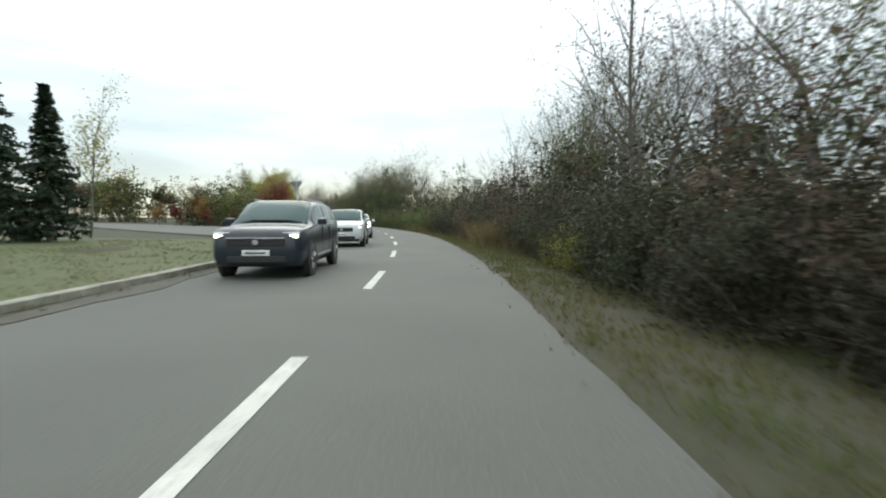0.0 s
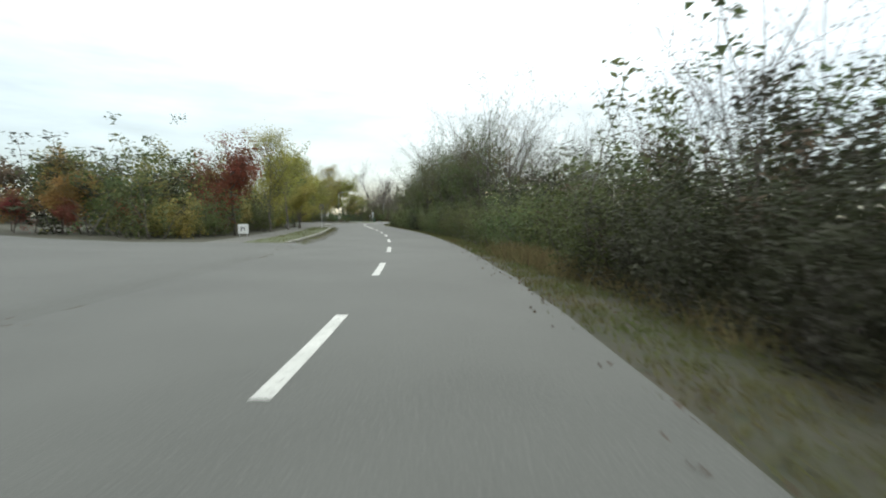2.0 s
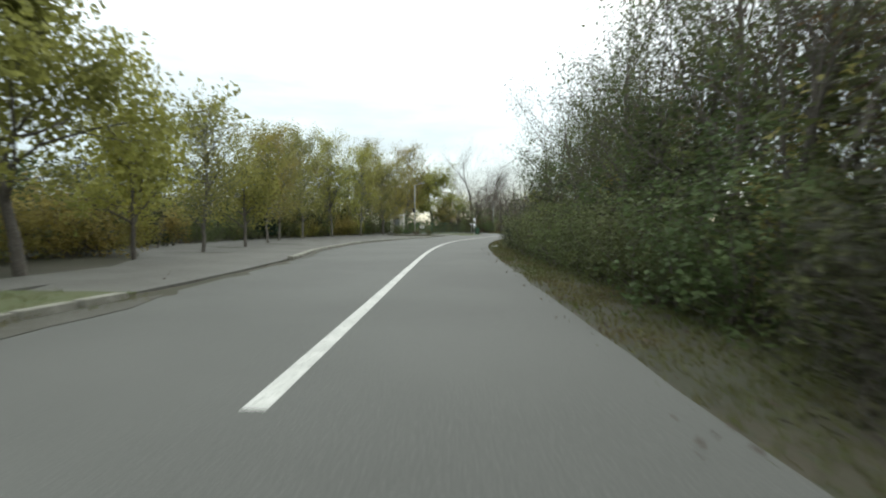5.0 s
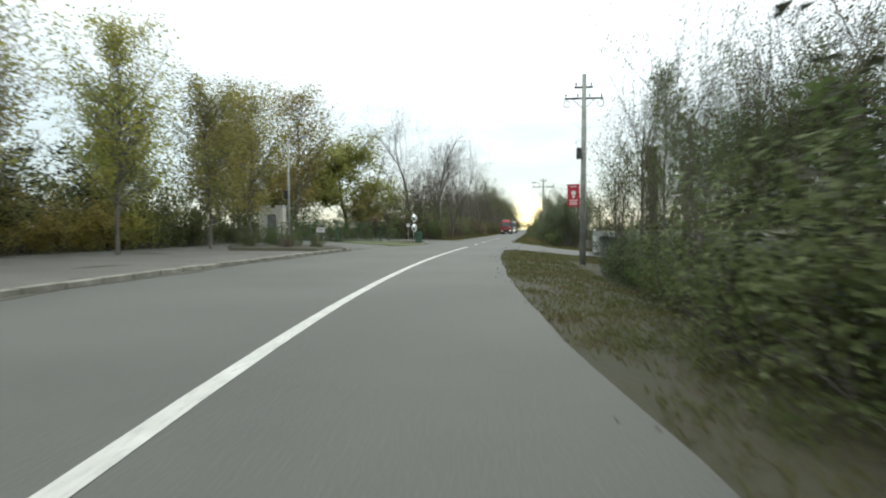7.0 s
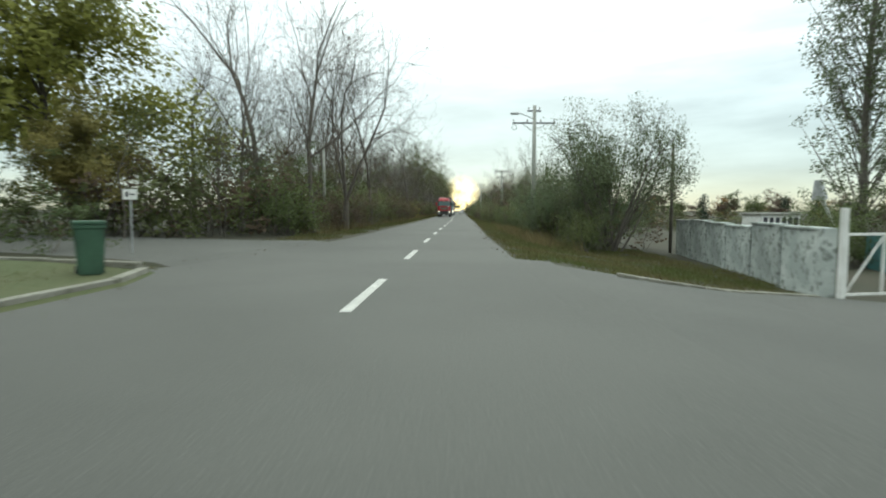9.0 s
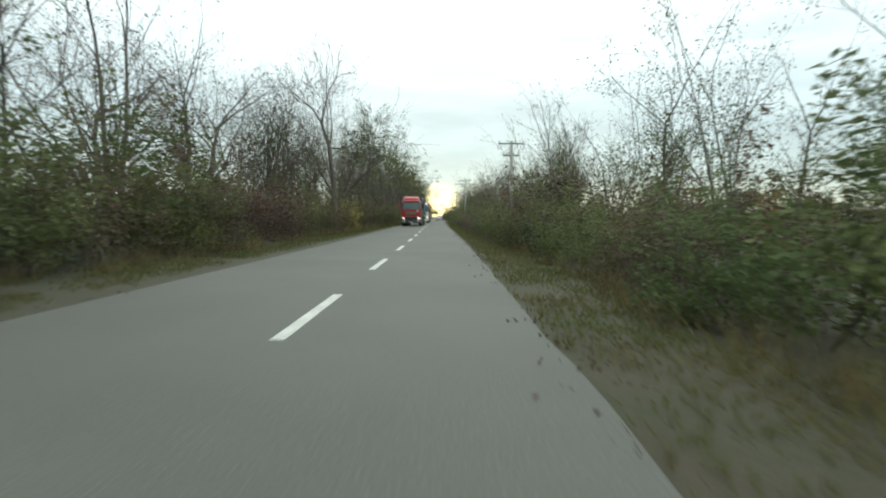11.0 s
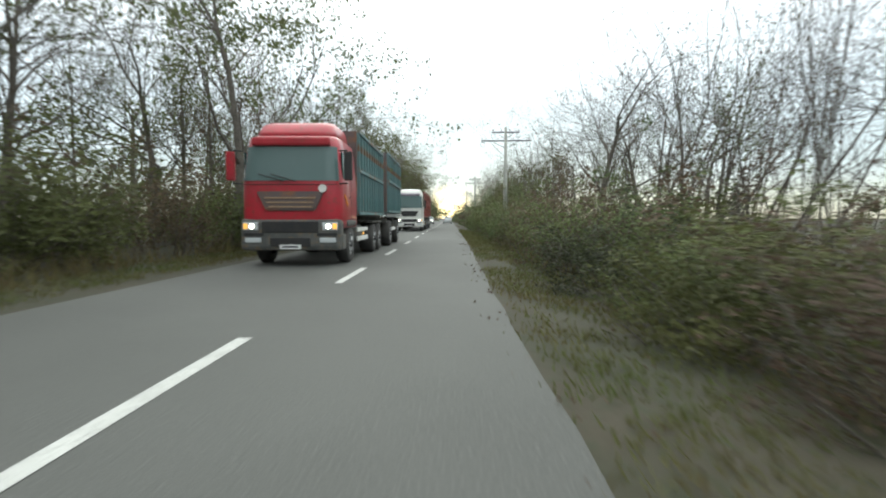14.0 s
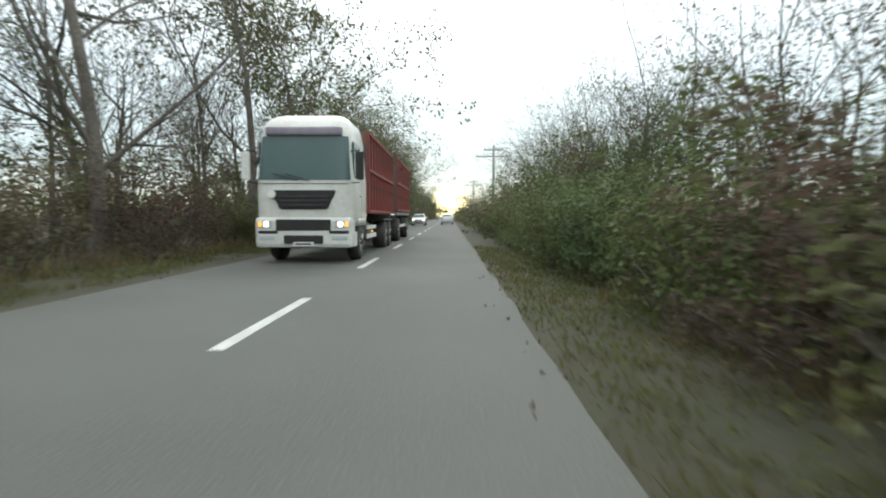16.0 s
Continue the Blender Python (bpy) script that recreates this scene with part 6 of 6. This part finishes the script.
        part("door_seam", boxes((s * w * 0.994 - 0.008, s * w * 0.994 + 0.010, -L * 0.135 - 0.005, -L * 0.135 + 0.005, 0.24 * H, 0.64 * H)), BLACK, c)
        part("window_trim", boxes((s * w * 0.962 - 0.012, s * w * 0.962 + 0.014, -L * 0.33, L * 0.19, 0.655 * H, 0.655 * H + 0.02), bevel=0.004), STEEL if rails else BLACK, c)
        if rails:
            part("roof_rail", rods(((s * w * 0.66, L * 0.08, H * 1.005), (s * w * 0.66, -L * 0.32, H * 0.99), 0.022), sides=8), STEEL, c, "bright roof rail")
            part("sill_trim", boxes((s * w * 1.0 - 0.01, s * w * 1.0 + 0.03, -L * 0.18, L * 0.18, 0.23 * H, 0.23 * H + 0.05), bevel=0.01), STEEL, c, "bright sill trim")
        r = 0.205 * H if H < 1.55 else 0.215 * H
        for f in (0.31, -0.30):
            arch = bmesh.new()
            bmesh.ops.create_cone(arch, cap_ends=True, segments=26, radius1=r * 1.16, radius2=r * 1.16, depth=0.10, matrix=pose(s * (w - 0.035), L * f, r * 1.02, 0, 90, 0))
            part("wheel_arch", arch, BLACK, c, "black wheel arch")
            wheel(c, s * (w - 0.075), L * f, r, 0.21, 0.64, s)
    for s in (-0.5, 0.1):
        part("wiper", rods(((w * (s + 0.1), L * 0.245, 0.69 * H), (w * (s + 0.62), L * 0.222, 0.725 * H), 0.011), sides=5), BLACK, c)
    part("antenna", rods(((0, -L * 0.30, H * 0.985), (0, -L * 0.335, H * 1.06), 0.008)), BLACK, c)
    return c


def place(y, off):
    px, py = line(y, off)
    return px, py, heading(y)


px, py, h = place(12.5, -2.3)
car(px, py, h + 180, 4.5, 1.80, 1.60, DARK_CAR, "dark blue sport utility car with lit headlamps and roof rails", "on", 0.62, name="suv", rails=True)
px, py, h = place(23.8, -2.2)
car(px, py, h + 180, 4.18, 1.77, 1.58, WHITE_CAR, "white crossover car with black lower cladding", "drl", 0.52, cladding=True, name="crossover_car")
px, py, h = place(33.2, -2.1)
car(px, py, h + 180, 4.0, 1.73, 1.47, SILVER_CAR, "white-silver hatchback with lit daytime lamps", "on", 0.55, name="hatchback")
px, py, h = place(347.0, -2.0)
car(px, py, h + 180, 4.1, 1.75, 1.5, WHITE_CAR, "white oncoming hatchback behind the lorry", "on", 0.5, name="hatchback")
px, py, h = place(356.0, 1.6)
car(px, py, h, 4.2, 1.75, 1.5, WHITE_CAR, "white hatchback seen from behind on the road", "drl", 0.5, name="hatchback")


def tip_body(parent, y0, y1, z0, z1, side_m, end_m, ribs, name="tipper_body"):
    """A steel tipper box with upright ribs and rails on its sides."""
    hw = 1.22
    part(name, boxes((-hw, hw, y0, y1, z0, z1), bevel=0.02), side_m, parent, "stained steel tipper box")
    part("end_plate", boxes((-hw + 0.01, hw - 0.01, y1 - 0.01, y1 + 0.035, z0 + 0.02, z1 + 0.03), bevel=0.015), end_m, parent, "rust-stained front plate")
    part("end_plate", boxes((-hw + 0.01, hw - 0.01, y0 - 0.035, y0 + 0.01, z0 + 0.02, z1 + 0.03), bevel=0.015), end_m, parent, "rust-stained tailgate")
    rib = bm_mesh("rib", boxes((-0.035, 0.035, -0.045, 0.045, z0, z1), bevel=0.01), side_m)
    for s in (-1, 1):
        for k in range(ribs + 1):
            child("rib", rib, parent, pose(s * (hw + 0.03), y0 + 0.06 + (y1 - y0 - 0.12) * k / ribs, 0))
        for zz in (z0 + 0.02, z0 + (z1 - z0) * 0.52, z1 - 0.06):
            part("side_rail", boxes((s * (hw + 0.05) - 0.03, s * (hw + 0.05) + 0.03, y0, y1, zz, zz + 0.09), bevel=0.012), side_m, parent)


ORANGE_PAINT = mat("orange_paint", (0.75, 0.26, 0.03), 0.5, scale=4, fine=30, bump=0)
# lighter than GLASS: the reflected sky is put into the base colour
SCREEN = glass_mat("lorry_screen_sky_sheen", (0.075, 0.115, 0.112))
TAN_SLAT = mat("tan_slat", (0.30, 0.20, 0.12), 0.6, second=(0.22, 0.15, 0.09), scale=4, fine=20, bump=0)
LILAC = mat("lilac_visor", (0.27, 0.235, 0.275), 0.35, second=(0.22, 0.19, 0.23), scale=3, fine=20, bump=0)


def lorry(x, y, turn, paint, label, side_m, end_m, body_len, name, cab_top, fairing, lower):
    """A forward-control lorry with a tipper box; its front is at +y 0."""
    t = root(name, pose(x, y, 0.0, 0, 0, turn), label, "truck")
    white = lower is paint

    def bow(x, half, r=0.30):
        """How far the rounded front corner falls back at x."""
        over = abs(x) - (half - r)
        return 0.0 if over <= 0 else r - math.sqrt(max(0.0, r * r - over * over))

    def shell(levels, back):
        """A loft of rounded plans, each with its height, half width and front."""
        bm = bmesh.new()
        rings = []
        for z, half, front in levels:
            xs = [half * math.sin(a) for a in np.linspace(-math.pi / 2, math.pi / 2, 17)]
            ring = [(x, front - bow(x, half), z) for x in xs] + [(half, back + 0.1, z), (half - 0.1, back, z), (-half + 0.1, back, z), (-half, back + 0.1, z)]
            rings.append([bm.verts.new(p) for p in ring])
        n = len(rings[0])
        for lo, hi in zip(rings, rings[1:]):
            for j in range(n):
                bm.faces.new((lo[j], lo[(j + 1) % n], hi[(j + 1) % n], hi[j]))
        bm.faces.new(rings[0])
        bm.faces.new(rings[-1])
        return bm

    levels = [(0.95, 1.23, -0.02), (1.2, 1.245, 0.0), (2.05, 1.245, 0.0), (2.2, 1.235, -0.02), (cab_top - 0.3, 1.17, -0.15), (cab_top - 0.08, 1.13, -0.20)]
    levels += [(cab_top + 0.10, 1.09, -0.27), (cab_top + 0.22, 1.02, -0.40), (cab_top + fairing, 0.88, -0.65), (cab_top + fairing + 0.04, 0.5, -1.0)] if white else [(cab_top, 1.05, -0.30), (cab_top + 0.03, 0.8, -0.5)]
    cab = part("cab", shell(levels, -2.25), paint, t, smooth=True)
    if not white:
        part("roof_fairing", shell([(cab_top - 0.02, 1.02, -0.40), (cab_top + 0.14, 1.0, -0.46), (cab_top + 0.32, 0.95, -0.62), (cab_top + 0.42, 0.86, -0.85), (cab_top + 0.45, 0.6, -1.2)], -2.2), paint, t, "rounded roof fairing", smooth=True)
    screen = bmesh.new()
    cols = [math.sin(a) for a in np.linspace(-1.35, 1.35, 15)]
    zs = np.linspace(2.12, cab_top - 0.28, 4)
    grid = []
    for zz in zs:
        f = (zz - 2.2) / (cab_top - 2.5)
        half, front = 1.235 - 0.065 * f, -0.02 - 0.13 * f
        grid.append([screen.verts.new((c * (half - 0.03), front - bow(c * (half - 0.03), half) + 0.014, zz)) for c in cols])
    for i in range(3):
        for j in range(14):
            screen.faces.new((grid[i][j], grid[i][j + 1], grid[i + 1][j + 1], grid[i + 1][j]))
    part("windscreen", screen, SCREEN, t, "large curved windscreen", smooth=True)
    part("sun_visor", boxes((-0.98, 0.98, -0.24, -0.06, cab_top - 0.27, cab_top - 0.05), bevel=0.06), LILAC if white else TRUCK_RED, t, "lilac-tinted sun visor" if white else "red sun visor")
    for s in (-1, 1):
        part("side_window", boxes((s * 1.215 - 0.02, s * 1.215 + 0.022, -1.25, -0.30, 2.1, cab_top - 0.4), bevel=0.015), GLASS, t, "dark side window")
        for zz in (2.85, 2.05):
            part("mirror_arm", rods(((s * 1.2, -0.1, zz), (s * 1.42, 0.05, zz), 0.018), sides=6), BLACK, t)
        part("mirror", boxes((s * 1.44 - 0.10, s * 1.44 + 0.10, -0.02, 0.10, 2.12, 2.82), bevel=0.03), paint if s > 0 else BLACK, t, "tall side mirror")
        part("headlamp", boxes((s * 0.98 - 0.19, s * 0.98 + 0.19, -0.06, 0.075, 0.90, 1.10), bevel=0.025), CLEAR, t, "headlamp housing")
        part("lamp", rods(((s * 0.94, 0.02, 1.0), (s * 0.94, 0.085, 1.0), 0.058), sides=16), HEADLAMP, t, "lit headlamp")
        part("indicator", boxes((s * 1.10 - 0.05, s * 1.10 + 0.05, 0.03, 0.08, 0.93, 1.07), bevel=0.015), AMBER, t, "amber indicator glass")
        part("fog_lamp", boxes((s * 0.92 - 0.20, s * 0.92 + 0.20, 0.0, 0.075, 0.60, 0.72), bevel=0.02), CLEAR, t)
        part("cab_step", boxes((s * 1.12 - 0.14, s * 1.12 + 0.11, -0.55, -0.12, 0.42, 0.80), bevel=0.03), lower, t)
        part("mudguard", boxes((s * 1.06 - 0.2, s * 1.06 + 0.19, -2.0, -0.75, 0.98, 1.16), bevel=0.06), lower, t)
        part("door_seam", boxes((s * 1.238 - 0.008, s * 1.238 + 0.008, -1.36, -1.34, 1.0, 2.8)), BLACK, t)
        part("door_handle", boxes((s * 1.24 - 0.01, s * 1.24 + 0.025, -1.25, -1.05, 1.72, 1.76), bevel=0.008), BLACK, t)
        part("wiper", rods(((s * 0.15, 0.05, 2.10), (s * 0.15 + 0.62, 0.03, 2.28), 0.014), sides=5), BLACK, t)
    part("bumper", boxes((-1.24, 1.24, -0.42, 0.06, 0.40, 1.18), bevel=0.11), lower, t, "deep front bumper")
    grille = boxes((-0.84, 0.84, -0.02, 0.045, 1.38, 1.86))
    for v in grille.verts:
        v.co.x *= 0.72 if v.co.z < 1.6 else 1.0
    bmesh.ops.bevel(grille, geom=list(grille.edges), offset=0.03, segments=2, affect="EDGES")
    part("upper_grille", grille, BLACK if white else DARK_RUST, t, "tapering upper grille")
    for zz in (1.46, 1.57, 1.68):
        half_w = 0.50 + 0.20 * (zz - 1.38) / 0.48
        part("grille_slat", boxes((-half_w, half_w, 0.03, 0.06, zz, zz + 0.035), bevel=0.006), DARK_METAL if white else TAN_SLAT, t)
    part("lower_grille", boxes((-0.70, 0.70, 0.03, 0.075, 0.84, 1.12), bevel=0.02), BLACK, t, "black lower grille")
    part("lower_grille", boxes((-0.50, 0.50, 0.03, 0.078, 0.50, 0.72), bevel=0.02), BLACK, t, "black air intake")
    for s in (-1, 1):
        part("bumper_slot", boxes((s * 0.90 - 0.25, s * 0.90 + 0.25, 0.03, 0.07, 0.76, 0.84), bevel=0.015), BLACK, t, "black bumper slot")
    part("panel_seam", boxes((-1.15, 1.15, 0.0, 0.012, 2.02, 2.035)), BLACK, t)
    part("number_plate", boxes((-0.26, 0.26, 0.06, 0.085, 0.44, 0.55), bevel=0.005), PLATE, t, "white number plate with a dark bar")
    part("plate_bar", boxes((-0.19, 0.2, 0.085, 0.087, 0.475, 0.52)), INK, t)
    part("badge", rods(((-0.80 if not white else 0.80, 0.0, 1.93 if not white else 1.76), (-0.80 if not white else 0.80, 0.05, 1.93 if not white else 1.76), 0.10), sides=18), WHITE_PAINT, t, "round white badge")
    if not white:
        for z0, y0 in ((1.72, -0.42), (1.60, -0.60)):
            flash = boxes((-1.262, -1.246, y0 - 0.26, y0, z0 - 0.035, z0 + 0.035))
            bmesh.ops.rotate(flash, cent=(-1.25, y0 - 0.13, z0), matrix=pose(0, 0, 0, 28).to_3x3(), verts=flash.verts)
            part("stripe", flash, ORANGE_PAINT, t, "orange slanted stripe")
    # chassis and wheels
    rear = -2.6 - body_len
    for s in (-1, 1):
        part("chassis_beam", boxes((s * 0.42 - 0.05, s * 0.42 + 0.05, rear, -0.4, 0.72, 0.98), bevel=0.01), CHASSIS, t)
        part("side_guard", boxes((s * 1.16 - 0.02, s * 1.16 + 0.02, -4.6, -2.7, 0.52, 0.66), bevel=0.01), WHITE_PAINT, t, "pale side guard rail")
        part("side_guard", boxes((s * 1.16 - 0.02, s * 1.16 + 0.02, -4.6, -2.7, 0.80, 0.92), bevel=0.01), WHITE_PAINT, t, "pale side guard rail")
        wheel(t, s * 1.06, -1.38, 0.51, 0.32, 0.52, s)
        for yy in (rear + 2.35, rear + 1.05):
            wheel(t, s * 1.0, yy, 0.51, 0.48, 0.52, s)
            part("mudguard", boxes((s * 1.0 - 0.26, s * 1.0 + 0.25, yy - 0.55, yy + 0.55, 1.05, 1.11), bevel=0.02), CHASSIS, t)
        part("marker_lamp", boxes((s * 1.19 - 0.01, s * 1.19 + 0.02, -3.7, -3.55, 0.70, 0.76)), AMBER, t, "amber side marker")
    part("fuel_tank", rods(((-0.85, -2.7, 0.72), (-0.85, -4.2, 0.72), 0.30), sides=16), CHASSIS, t, smooth=True)
    part("cross_member", boxes((-0.42, 0.42, rear, rear + 0.12, 0.74, 0.96)), CHASSIS, t)
    tip_body(t, rear, -2.5, 1.28, 3.7, side_m, end_m, max(6, int(body_len / 0.55)))
    part("subframe", boxes((-0.6, 0.6, rear + 0.2, -2.6, 0.98, 1.28), bevel=0.02), CHASSIS, t)
    return t


def drawbar_trailer(x, y, turn, length, side_m, end_m, label):
    """A two-axle drawbar trailer with a tipper box; its box begins at +y 0."""
    t = root("tipper_trailer", pose(x, y, 0.0, 0, 0, turn), label, "trailer")
    tip_body(t, -length, 0.0, 1.42, 3.88, side_m, end_m, max(6, int(length / 0.62)))
    part("subframe", boxes((-0.95, 0.95, -length + 0.1, -0.1, 1.22, 1.42), bevel=0.02), CHASSIS, t)
    for s in (-1, 1):
        part("edge_rail", boxes((s * 1.2 - 0.04, s * 1.2 + 0.05, -length, 0.0, 1.26, 1.38), bevel=0.01), STEEL, t, "pale chassis edge rail")
        part("side_guard", boxes((s * 1.16 - 0.02, s * 1.16 + 0.02, -length + 1.9, -1.9, 0.66, 0.80), bevel=0.01), WHITE_PAINT, t, "pale side guard rail")
        part("guard_post", boxes((s * 1.14 - 0.03, s * 1.14 + 0.03, -length / 2 - 0.05, -length / 2 + 0.05, 0.6, 1.26)), CHASSIS, t)
        for yy in (-1.15, -length + 1.25):
            wheel(t, s * 1.02, yy, 0.56, 0.40, 0.56, s)
        part("front_lamp", boxes((s * 1.0 - 0.09, s * 1.0 + 0.09, 0.02, 0.05, 1.28, 1.34), bevel=0.01), lamp_mat("marker_white", (1, 1, 0.95), 2.0), t, "lit white marker lamp")
    for yy in (-1.15, -length + 1.25):
        part("axle", rods(((-1.0, yy, 0.5), (1.0, yy, 0.5), 0.07), sides=10), CHASSIS, t)
        part("bogie", boxes((-0.75, 0.75, yy - 0.7, yy + 0.7, 0.62, 1.22), bevel=0.05), CHASSIS, t)
        part("mudguard", boxes((-1.2, 1.2, yy - 0.72, yy - 0.66, 0.75, 1.22), bevel=0.01), BLACK, t, "black mud flap")
    part("front_beam", boxes((-1.15, 1.15, -0.35, -0.2, 1.0, 1.2), bevel=0.02), CHASSIS, t)
    part("drawbar", rods(((-0.45, -0.6, 0.72), (0, 1.6, 0.72), 0.05), ((0.45, -0.6, 0.72), (0, 1.6, 0.72), 0.05), sides=8), CHASSIS, t)
    return t


px, py, h = place(256.0, -1.85)
lorry(px, py, h + 180, TRUCK_RED, "red tipper lorry with a teal rust-stained box", TEAL_RUST, DARK_RUST, 5.5, "tipper_lorry", 3.25, 0.45, CHASSIS)
px, py, h = place(265.0, -1.75)
drawbar_trailer(px, py, h + 180, 5.5, TEAL_RUST, DARK_RUST, "teal rust-stained two-axle tipper trailer behind the red lorry")
px, py, h = place(291.2, -1.62)
lorry(px, py, h + 180, TRUCK_WHITE, "white tipper lorry with lit headlamps and a red-brown box", RED_RUST, DARK_RUST, 6.6, "tipper_lorry", 3.52, 0.32, TRUCK_WHITE)
px, py, h = place(302.3, -1.62)
drawbar_trailer(px, py, h + 180, 7.0, RED_RUST, DARK_RUST, "red-brown tipper trailer behind the white lorry")
